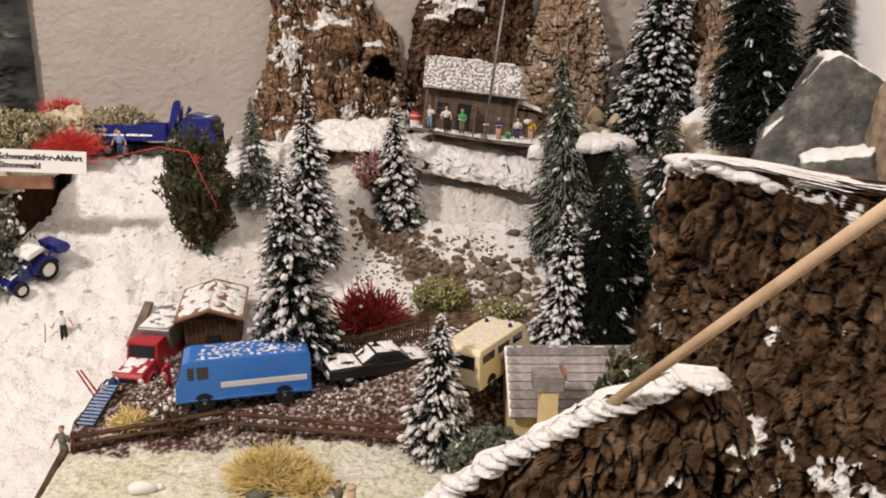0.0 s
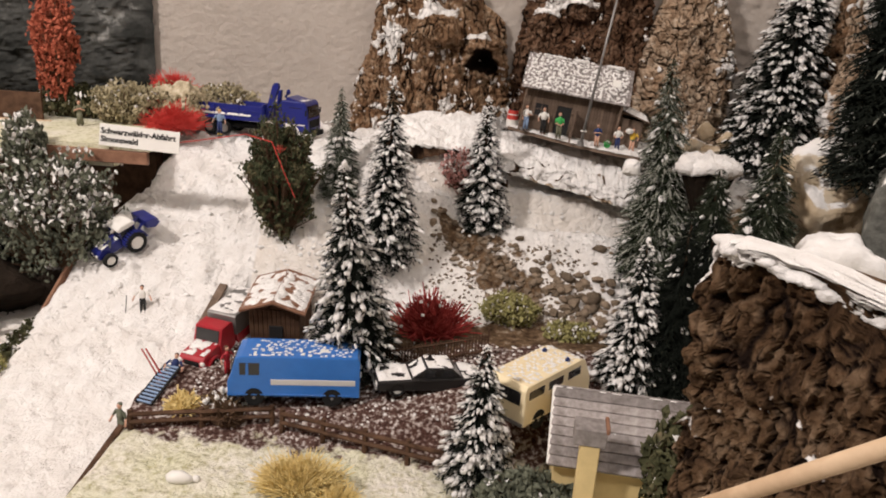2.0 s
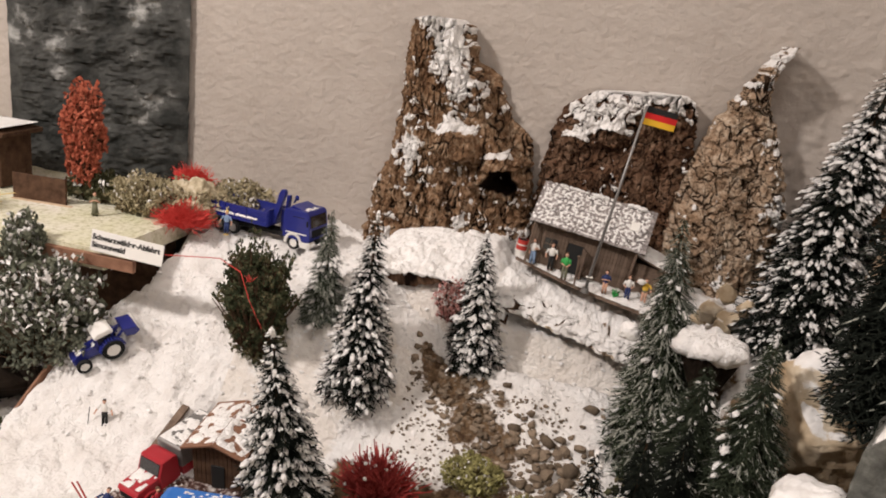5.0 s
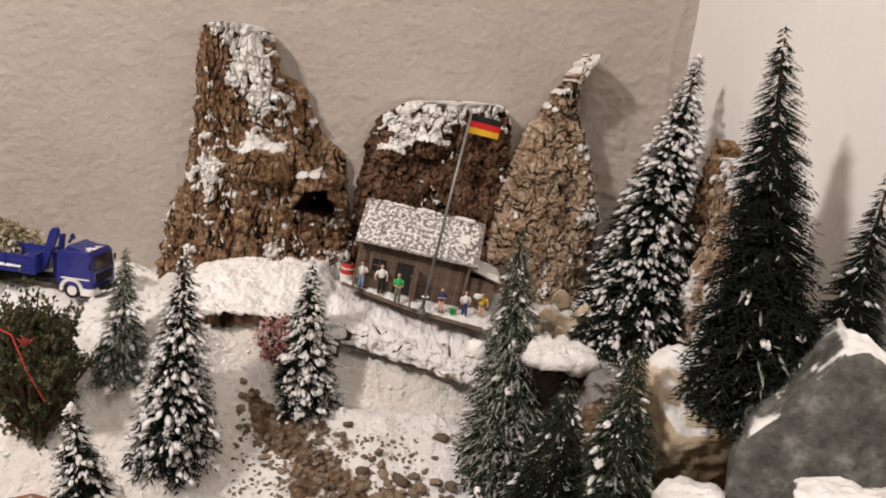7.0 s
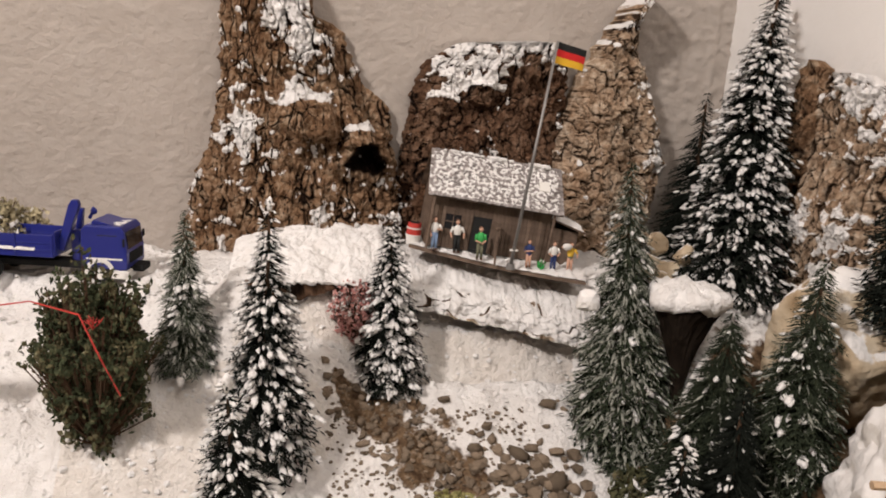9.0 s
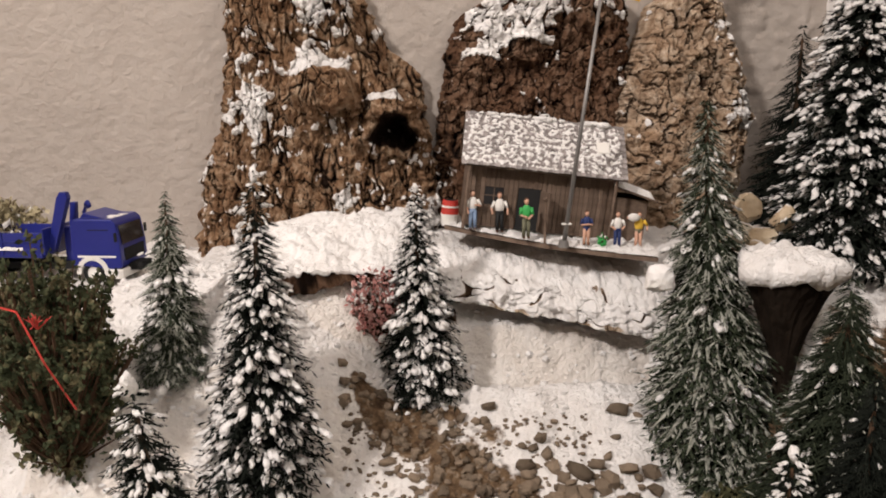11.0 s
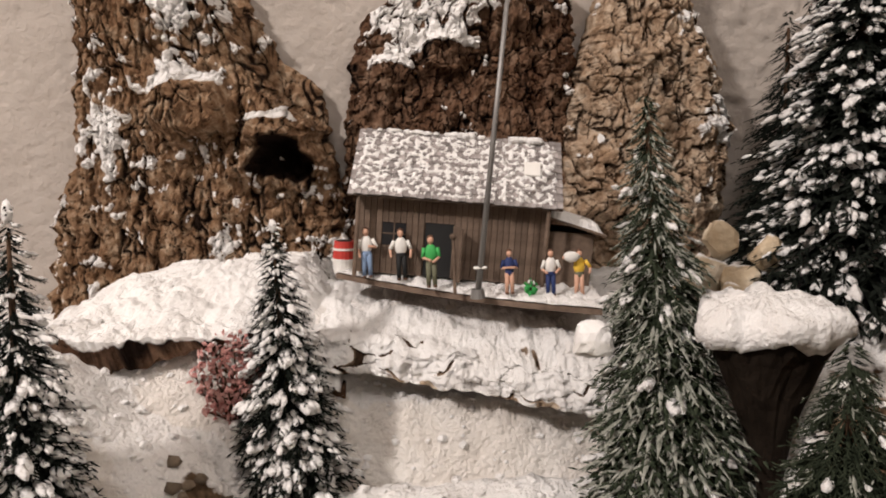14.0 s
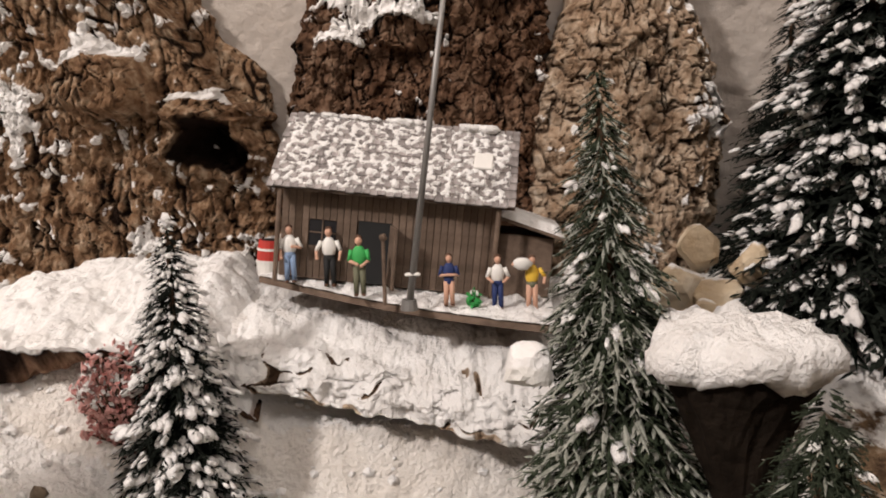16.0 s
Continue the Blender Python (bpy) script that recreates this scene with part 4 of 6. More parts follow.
def bush(label, base, size, seed, material, n=700, leaf=0.0022, snow=0.0, snowmat=None, stems=None, hollow=0.35, group="bushes", ragged=0.30, waist=0.0):
    """Twigs from the root to a ragged cloud of small leaves and clumps."""
    rnd = np.random.RandomState(seed)
    ob = thing("bush", label, "bush", Matrix.Translation(base), group=group)
    vs, fs, sn = [], [], []
    lv, lf = [(1, 0, 0), (0, 1, 0.1), (-1, 0, 0), (0, -1, 0.1), (0, 0, 1)], [(0, 1, 4), (1, 2, 4), (2, 3, 4), (3, 0, 4), (3, 2, 1, 0)]
    stem = []
    for i in range(n):
        d = Vector((rnd.normal(), rnd.normal(), rnd.normal() * 0.9)).normalized()
        k = 1 + ragged * fbm(*(d * (2.2 if ragged < 0.4 else 3.2) + Vector((seed, 0, 0))), 3)
        k *= 1 - waist * smooth01(-d.z, -0.2, 1.0) * (1 - d.z * d.z) ** 0.5
        rad = (hollow + (1 - hollow) * rnd.rand() ** 0.45) * k
        p = Vector((d.x * size[0], d.y * size[1], size[2] + d.z * size[2])) * 1.0
        c = Vector((0, 0, size[2]))
        p = c + (p - c) * rad
        s = leaf * rnd.uniform(0.6, 1.4)
        q = Euler((rnd.rand() * 6, rnd.rand() * 6, rnd.rand() * 6)).to_matrix()
        g = [tuple(p + q @ Vector((v[0] * s * 1.3, v[1] * s * 0.8, v[2] * s * 0.7))) for v in lv[::1]]
        tgt = sn if (snow and d.z > -0.1 and rnd.rand() < snow) else None
        if tgt is None:
            k0 = len(vs)
            vs.extend(g)
            fs.extend(tuple(x + k0 for x in face) for face in lf)
        else:
            sn.append((g, lf))
        if i % 9 == 0:
            stem.append(rod((0, 0, 0), tuple(p), 0.0006, 0.0003, 4))
    tagged(part("brushwood", joined(*stem), stems or TRUNK, ob), kind="stuff")
    tagged(part("foliage", (vs, fs), material, ob), kind="stuff")
    if sn:
        tagged(part("snow", joined(*sn), snowmat or SNOW, ob, "white snow on the leaves"), kind="stuff")
    return ob


def brush(label, base, size, seed, material, n=160, thick=0.0006, fork=3, snow=0.0, lean=0.0):
    """A tuft of stiff forked wires."""
    rnd = np.random.RandomState(seed)
    ob = thing("bush", label, "bush", Matrix.Translation(base), group="bushes")
    geos, tips = [], []
    for i in range(n):
        a = rnd.rand() * 2 * math.pi
        e = rnd.rand() ** 0.7
        tip = Vector((math.cos(a) * e * size[0], math.sin(a) * e * size[1], size[2] * (1.0 - 0.45 * e * e) * rnd.uniform(0.6, 1.1)))
        mid = tip * 0.5 + Vector((rnd.normal(), rnd.normal(), 0.5)) * size[0] * 0.10
        geos.append(rod((0, 0, 0), tuple(mid), thick, thick * 0.9, 4))
        for _ in range(fork):
            t2 = tip + Vector((rnd.normal(), rnd.normal(), rnd.normal())) * size[0] * 0.16
            geos.append(rod(tuple(mid), tuple(t2), thick * 0.9, thick * 0.6, 4))
            if rnd.rand() < snow:
                tips.append(ball(t2, thick * 2.2, 1, 0.4, i))
    tagged(part("brushwood", joined(*geos), material, ob), kind="stuff")
    if tips:
        tagged(part("snow", joined(*tips), SNOW, ob, "white flecks of snow"), kind="stuff")
    return ob


brush("red branching bush by the stone bed", (-0.012, 0.430, 0.012), (0.026, 0.020, 0.034), 201, REDLEAF, 130, 0.0006, 5, 0.05)
bush("olive bush with pale blossoms by the stones", (0.042, 0.462, 0.018), (0.020, 0.016, 0.012), 202, OLLEAF, 1800, 0.0012, 0.06)
bush("dark mossy clump under the firs", (0.150, 0.462, 0.018), (0.024, 0.020, 0.016), 227, MOSS, 2200, 0.0018, 0.05)
bush("low olive bush with pale flecks", (0.084, 0.447, 0.014), (0.018, 0.014, 0.008), 203, OLLEAF, 1300, 0.0012, 0.12)
bush("low brown brush under the red bush", (0.006, 0.420, 0.008), (0.030, 0.014, 0.006), 204, SOIL, 1200, 0.0012, 0.06)
bush("frosted pinkish red bush beside the fir", (-0.003, 0.560, 0.090), (0.014, 0.012, 0.018), 205, PINKLEAF, 1300, 0.0011, 0.25)
brush("straw-yellow bush in the meadow", (-0.066, 0.291, -0.014), (0.022, 0.013, 0.019), 206, YELLEAF, 330, 0.0003, 10)
brush("straw-yellow tuft in the meadow", (-0.046, 0.283, -0.014), (0.013, 0.010, 0.013), 207, YELLEAF, 110, 0.0003, 7)
bush("bundled mossy shrub tied with red thread", (-0.128, 0.488, 0.064), (0.023, 0.021, 0.041), 208, BUNDLE, 9500, 0.0012, 0.0, hollow=0.5, ragged=0.62, waist=0.34)
bush("grey-green snowy shrub below the upper deck", (-0.290, 0.472, 0.026), (0.042, 0.030, 0.044), 209, GREYLEAF, 4500, 0.0019, 0.30, ragged=0.7)
bush("grey-green snowy shrub stem", (-0.312, 0.482, 0.090), (0.014, 0.014, 0.026), 210, GREYLEAF, 1100, 0.0020, 0.25)
bush("dark snowy shrub beside the ramp", (-0.272, 0.500, 0.036), (0.018, 0.014, 0.016), 211, GREYLEAF, 1300, 0.0020, 0.25)
bush("rust-red narrow tree on the upper deck", (-0.345, 0.590, 0.140), (0.018, 0.016, 0.042), 212, ORLEAF, 3200, 0.0018, 0.0, hollow=0.2)
bush("dark brush under the rust-red tree", (-0.340, 0.600, 0.120), (0.032, 0.014, 0.014), 213, MOSS, 1300, 0.0022, 0.1)
bush("pale lichen heap on the upper deck", (-0.285, 0.592, 0.118), (0.034, 0.022, 0.018), 214, PALEMOSS, 3000, 0.0015, 0.06)
bush("pale lichen behind the stone", (-0.215, 0.628, 0.118), (0.032, 0.016, 0.018), 215, PALEMOSS, 2200, 0.0015, 0.1)
rock("rounded pale cream lump on the upper deck", (-0.243, 0.602, 0.137), (0.024, 0.018, 0.019), 226, CREAMMOSS, -1.0, sub=5, cuts=4, rough=2.2, smooth=True)
bush("pale straggling lichen round the cream lump", (-0.247, 0.604, 0.119), (0.032, 0.022, 0.017), 228, PALEMOSS, 2600, 0.0013, 0.0, ragged=0.6)
brush("bright red lichen on the cream heap", (-0.258, 0.618, 0.142), (0.020, 0.012, 0.016), 216, REDLICHEN, 120, 0.0003, 8)
brush("bright red lichen beside the lorry", (-0.243, 0.580, 0.116), (0.026, 0.014, 0.020), 217, REDLICHEN, 170, 0.0003, 8)
brush("yellow shrub on the upper deck", (-0.425, 0.520, 0.118), (0.040, 0.022, 0.022), 218, YELLEAF, 200, 0.0007, 5)
bush("grey-green bush beside the shed", (0.050, 0.290, -0.012), (0.026, 0.016, 0.012), 219, GREYLEAF, 2400, 0.0018, 0.05)
bush("dark green bush beside the near bark", (0.113, 0.275, 0.0), (0.014, 0.02, 0.03), 220, MOSS, 1500, 0.0022, 0.05)
brush("yellow lichen tuft under the white rock", (0.165, 0.318, 0.070), (0.020, 0.020, 0.042), 221, YELLEAF, 200, 0.0010, 4, 0.15)
bush("snow-laden lichen by the slate", (0.178, 0.285, 0.070), (0.034, 0.026, 0.018), 222, PALEMOSS, 1800, 0.0026, 0.6)
brush("brown and yellow shrubs behind the rail fence", (-0.128, 0.350, -0.008), (0.014, 0.008, 0.014), 223, SOIL, 120, 0.0008, 4, 0.1)
brush("ochre shrub behind the rail fence", (-0.148, 0.350, -0.008), (0.012, 0.008, 0.013), 224, YELLEAF, 120, 0.0008, 4)
brush("dark shrub against the rail fence", (-0.121, 0.343, -0.010), (0.010, 0.006, 0.014), 225, TRUNK, 120, 0.0008, 4)
single("twig", joined(rod((0.163, 0.345, 0.07), (0.160, 0.335, 0.118), 0.0012, 0.001, 6), rod((0.152, 0.336, 0.117), (0.166, 0.333, 0.117), 0.0016, 0.0013, 6)), RODWOOD, "pale forked twig standing by the white rock", "twig")

# ---- vehicles: x ahead, z up, the ground at z = 0 ----
_wheel = {}


def wheel(parent, x, y, z, r, w, rim):
    key = (r, w, rim.name)
    if key not in _wheel:
        n = 20
        ring = [(r * 0.62, -w / 2), (r * 0.92, -w / 2), (r, -w * 0.32), (r, w * 0.32), (r * 0.92, w / 2), (r * 0.62, w / 2)]
        vs, fs = [], []
        for k in range(n):
            a = 2 * math.pi * k / n
            vs += [(q * math.cos(a), y0, q * math.sin(a)) for q, y0 in ring]
        m = len(ring)
        for k in range(n):
            for j in range(m):
                fs.append((k * m + j, k * m + (j + 1) % m, ((k + 1) % n) * m + (j + 1) % m, ((k + 1) % n) * m + j))
        disc = joined(rod((0, -w * 0.36, 0), (0, w * 0.36, 0), r * 0.64, r * 0.64, 16), rod((0, -w * 0.46, 0), (0, w * 0.46, 0), r * 0.22, r * 0.22, 10))
        _wheel[key] = mesh_of("tyre", (vs, fs), RUBBER), mesh_of("rim", disc, rim)
    t, d = _wheel[key]
    ob = new("wheel")
    ob.empty_display_size = 0.002
    ob.parent, ob.location = parent, (x, y, z)
    part("tyre", t, None, ob)
    part("rim", d, None, ob)
    return ob


def van(label, m, paint, L, W, H, band=None, hatch=False, blue_lamp=False, snow=0.3, seed=1, minibus=False):
    ob = thing("van", label, "van", m, group="vehicles")
    h = L / 2
    nose = 0.30 if minibus else 0.16
    pts = [(-h, H * 0.16), (-h, H * 0.90), (-h + 0.0016, H), (h * (1 - nose) - 0.002, H), (h * (1 - nose * 0.75), H * 0.95), (h * 0.955, H * 0.58), (h, H * 0.48), (h, H * 0.17)]
    part("body", prism(pts, -W / 2, W / 2, 0.0007, 2, 0.06), paint, ob)
    # roof ribs
    for k in range(-2, 3):
        part("roof_rib", rbox(L * 0.72, 0.0004, 0.0004, (-L * 0.06, k * W * 0.15, H - 0.0002), 0.0001), paint, ob)
    # panes
    ws = prism([(h * (1 - nose * 0.72) + 0.0003, H * 0.92), (h * 0.958, H * 0.60), (h * 0.958 + 0.0004, H * 0.60), (h * (1 - nose * 0.72) + 0.0008, H * 0.92)], -W * 0.40, W * 0.40, 0)
    part("windscreen", ws, GLASS, ob)
    wins = [(-0.34, 0.22), (-0.06, 0.22), (0.22, 0.20)] if minibus else [(0.30, 0.085), (0.385, 0.05)]
    for s in (-1, 1):
        for c, wd in wins:
            part("side_window", rbox(L * wd, 0.0006, H * 0.27, (L * c, s * (W / 2 - 0.00085 if minibus else W / 2 - 0.0008), H * 0.60), 0.0002), GLASS, ob)
        part("sill", rbox(L * 0.86, 0.0006, H * 0.03, (0, s * (W / 2 - 0.0001), H * 0.20), 0.0001), paint, ob)
        if band:
            part("side_band", rbox(L * 0.64, 0.0005, H * 0.115, (-L * 0.145, s * (W / 2 - 0.0004), H * 0.42), 0.0001), band, ob, "pale band along the side")
        part("headlight", ball((h, s * W * 0.34, H * 0.34), (0.0006, 0.0017, 0.0017), 2), WHITEP, ob)
        for x in (-0.29, 0.30):
            part("wheel_arch", rod((x * L, s * (W / 2 - 0.0012), 0.0048), (x * L, s * (W / 2 + 0.0001), 0.0048), 0.0056, 0.0056, 18), RUBBER, ob)
            wheel(ob, x * L, s * (W / 2 - 0.0009), 0.0044, 0.0044, 0.0024, GREYP)
    if minibus:
        part("rear_window", rbox(0.0006, W * 0.72, H * 0.28, (-h, 0, H * 0.58), 0.0002), GLASS, ob)
    part("bumper", rbox(0.0012, W * 0.96, H * 0.09, (h, 0, H * 0.15), 0.0003), GREYP, ob)
    part("rear_bumper", rbox(0.0010, W * 0.94, H * 0.08, (-h, 0, H * 0.15), 0.0003), GREYP, ob)
    if hatch:
        part("roof_hatch", rbox(0.0050, 0.0036, 0.0009, (-L * 0.22, 0.004, H - 0.0002), 0.0003), WHITEP, ob, "white roof hatch")
    if blue_lamp:
        for s in (-1, 1):
            part("roof_lamp", joined(rod((L * 0.20, s * W * 0.30, H - 0.0002), (L * 0.20, s * W * 0.30, H + 0.0008), 0.0014, 0.0014, 10), ball((L * 0.20, s * W * 0.30, H + 0.0012), (0.0011, 0.0011, 0.0012), 2)), DARKB, ob, "dark blue beacon")
        part("emblem", rod((L * 0.06, -W / 2 - 0.0001, H * 0.42), (L * 0.06, -W / 2 + 0.0003, H * 0.42), 0.0011, 0.0011, 12), REDB, ob, "small red emblem")
    if snow:
        part("snow", snow_patch(L * 0.80, W * 0.86, 0.0003, seed, 0.98 - snow, 0.0008, pose(-L * 0.05, 0, H + 0.0002), 520, 30), SNOW, ob, "thin snow on the roof", smooth=True)
    return ob


van("bright blue delivery van with a silver band and snow-dusted roof", pose(-0.0870, 0.3655, 0.0035, 0, 0, 188), BLUE, 0.0755, 0.0270, 0.0300, SILVER, True, snow=0.12, seed=3)
van("cream ambulance minibus with dark panes and blue beacons", pose(0.0550, 0.349, 0.0180, 0, 0, 50), CREAM, 0.0635, 0.0265, 0.0275, None, False, True, 0.22, 5, True)


def saloon(label, m):
    ob = thing("car", label, "car", m, group="vehicles")
    L, W = 0.055, 0.021
    h = L / 2
    part("body", prism([(-h, 0.003), (-h, 0.0088), (-h * 0.55, 0.0095), (h * 0.42, 0.0090), (h * 0.97, 0.0078), (h, 0.0066), (h, 0.003)], -W / 2, W / 2, 0.0009, 2), BLACK, ob)
    part("cabin", prism([(-h * 0.62, 0.009), (-h * 0.40, 0.0140), (h * 0.04, 0.0145), (h * 0.34, 0.009)], -W * 0.44, W * 0.44, 0.0006, 2, 0.16), BLACK, ob)
    for s in (-1, 1):
        for c, wd in ((-0.16, 0.13), (0.01, 0.12)):
            part("side_window", prism([(L * (c - wd / 2), 0.0096), (L * (c - wd / 2) + 0.001, 0.0131), (L * (c + wd / 2) - 0.0012, 0.0131), (L * (c + wd / 2), 0.0096)], s * W * 0.385 - 0.0006, s * W * 0.385 + 0.0006, 0.0001, 1), GLASS, ob)
        part("headlight", rbox(0.0006, 0.0040, 0.0018, (h, s * W * 0.33, 0.0048), 0.0002), WHITEP, ob)
        part("mirror", rbox(0.0010, 0.0014, 0.0010, (h * 0.25, s * (W / 2 + 0.0004), 0.0096), 0.0003), BLACK, ob)
        for x in (-0.30, 0.31):
            wheel(ob, x * L, s * (W / 2 - 0.0012), 0.0038, 0.0038, 0.0024, SILVER)
    part("bumper", rbox(0.0014, W * 0.98, 0.0014, (h + 0.0003, 0, 0.0034), 0.0004), GREYP, ob)
    for k, (x, z, w, l, tilt) in enumerate([(h * 0.68, 0.0088, L * 0.30, W * 0.9, 3), (-h * 0.17, 0.01455, L * 0.24, W * 0.70, 0), (-h * 0.80, 0.0096, L * 0.18, W * 0.86, 0), (h * 0.22, 0.0115, L * 0.14, W * 0.66, 36)]):
        part("snow", snow_patch(w, l, 0.0012, 20 + k, 0.15, 0.0009, pose(x, 0, z, 0, tilt, 0)), SNOW, ob, "patchy white snow", smooth=True)
    return ob


saloon("black saloon car half covered in snow", pose(-0.010, 0.3765, 0.0095, 0, -3, 196) @ Matrix.Scale(1.17, 4))


def lorry():
    """The navy tipper with its loading crane."""
    ob = thing("lorry", "navy blue tipper lorry with loading crane and snow in its bed", "lorry", pose(-0.1775, 0.6035, 0.1155, 0, 0, -9.5), group="vehicles")
    W = 0.029
    part("chassis", rbox(0.112, 0.012, 0.004, (0.0, 0, 0.006), 0.0005), RUBBER, ob)
    part("bed_floor", rbox(0.066, W, 0.0016, (-0.024, 0, 0.0135), 0.0003), NAVY, ob)
    for s in (-1, 1):
        side = part("bed_side", rbox(0.066, 0.0012, 0.0115, (-0.024, s * (W / 2 - 0.0006), 0.0148), 0.0003), NAVY, ob)
        for z in (0.0172, 0.0212):
            part("rail", rbox(0.066, 0.0006, 0.0009, (-0.024, s * (W / 2 + 0.0002), z), 0.0002), NAVY, side)
        for x in (-0.056, -0.034, -0.012, 0.0085):
            part("stake", rbox(0.0012, 0.0008, 0.0122, (x, s * (W / 2 + 0.0003), 0.0146), 0.0002), NAVY, side)
        part("snow", snow_patch(0.05, 0.0022, 0.0008, 31 + s, 0.30, 0.0008, pose(-0.026, s * (W / 2 + 0.0003), 0.0184, s * -60, 0, 0)), SNOW, ob, "specks of snow", smooth=True)
    part("tailboard", rbox(0.0012, W, 0.0115, (-0.057, 0, 0.0148), 0.0003), NAVY, ob)
    part("headboard", rbox(0.0012, W, 0.0135, (0.0095, 0, 0.0148), 0.0003), NAVY, ob)
    part("snow", snow_patch(0.056, W * 0.82, 0.0016, 37, 0.1, 0.0011, pose(-0.024, 0, 0.0152)), SNOW, ob, "snow in the bed", smooth=True)
    cab = part("cab", prism([(0.024, 0.010), (0.024, 0.0305), (0.0262, 0.0335), (0.0455, 0.0335), (0.0478, 0.031), (0.0495, 0.019), (0.0498, 0.009), (0.046, 0.008)], -W / 2, W / 2, 0.0008, 2, 0.05), NAVY, ob)
    part("windscreen", prism([(0.0477, 0.0300), (0.0491, 0.0205), (0.0497, 0.0205), (0.0483, 0.0300)], -W * 0.40, W * 0.40, 0), GLASS, cab)
    part("grille", rbox(0.0006, W * 0.72, 0.0065, (0.0497, 0, 0.0118), 0.0002), RUBBER, cab)
    part("roof_spoiler", prism([(0.028, 0.0335), (0.041, 0.0335), (0.030, 0.0362)], -W * 0.38, W * 0.38, 0.0003), NAVY, cab)
    for s in (-1, 1):
        part("side_window", rbox(0.0115, 0.0006, 0.0078, (0.0385, s * (W / 2 - 0.0009), 0.0208), 0.0003), GLASS, cab)
        part("stripe", rbox(0.020, 0.0005, 0.0010, (0.037, s * (W / 2 - 0.0003), 0.0140), 0.0001), WHITEP, cab, "thin white stripe")
        part("mirror", rbox(0.0012, 0.0016, 0.0046, (0.0485, s * (W / 2 + 0.0016), 0.0225), 0.0003), RUBBER, cab)
        arch = joined(*[rod((0.0345 + 0.0072 * math.cos(a), s * (W / 2 - 0.0030), 0.0065 + 0.0072 * math.sin(a)), (0.0345 + 0.0072 * math.cos(a), s * (W / 2 + 0.0002), 0.0065 + 0.0072 * math.sin(a)), 0.0013, 0.0013, 8) for a in np.linspace(0, math.pi, 15)])
        part("mudguard", arch, WHITEP, ob, "white mudguard")
        part("white_skirt", rbox(0.0095, 0.0020, 0.0050, (0.0455, s * (W / 2 - 0.0010), 0.0030), 0.0005), WHITEP, ob)
        for x in (0.0345, -0.026, -0.040):
            wheel(ob, x, s * (W / 2 - 0.0022), 0.0058, 0.0058, 0.0034, WHITEP if x > 0 else GREYP)
    part("bumper", rbox(0.0022, W, 0.0046, (0.0488, 0, 0.0032), 0.0006), WHITEP, ob, "white bumper")
    crane = part("crane_post", rbox(0.0050, 0.0060, 0.020, (0.0165, 0, 0.008), 0.0006), NAVY, ob)
    part("crane_arm", prism([(0.0085, 0.018), (0.0120, 0.016), (0.0215, 0.0435), (0.0205, 0.0465), (0.0175, 0.0465), (0.0155, 0.0435)], -0.0090, -0.0050, 0.0006), NAVY, crane)
    part("crane_boom", prism([(0.0135, 0.014), (0.0175, 0.014), (0.0195, 0.040), (0.0165, 0.040)], 0.001, 0.0045, 0.0005), NAVY, crane)
    part("grab", joined(rod((0.022, 0.004, 0.034), (0.025, 0.004, 0.0405), 0.0011, 0.0007, 8), ball((0.0245, 0.004, 0.0385), (0.0018, 0.0014, 0.0022), 2, 0.4, 3)), NAVY, crane)
    part("snow", snow_patch(0.018, 0.020, 0.0006, 39, 0.5, 0.001, pose(0.036, 0, 0.0336)), SNOW, ob, "specks of snow on the cab", smooth=True)


lorry()


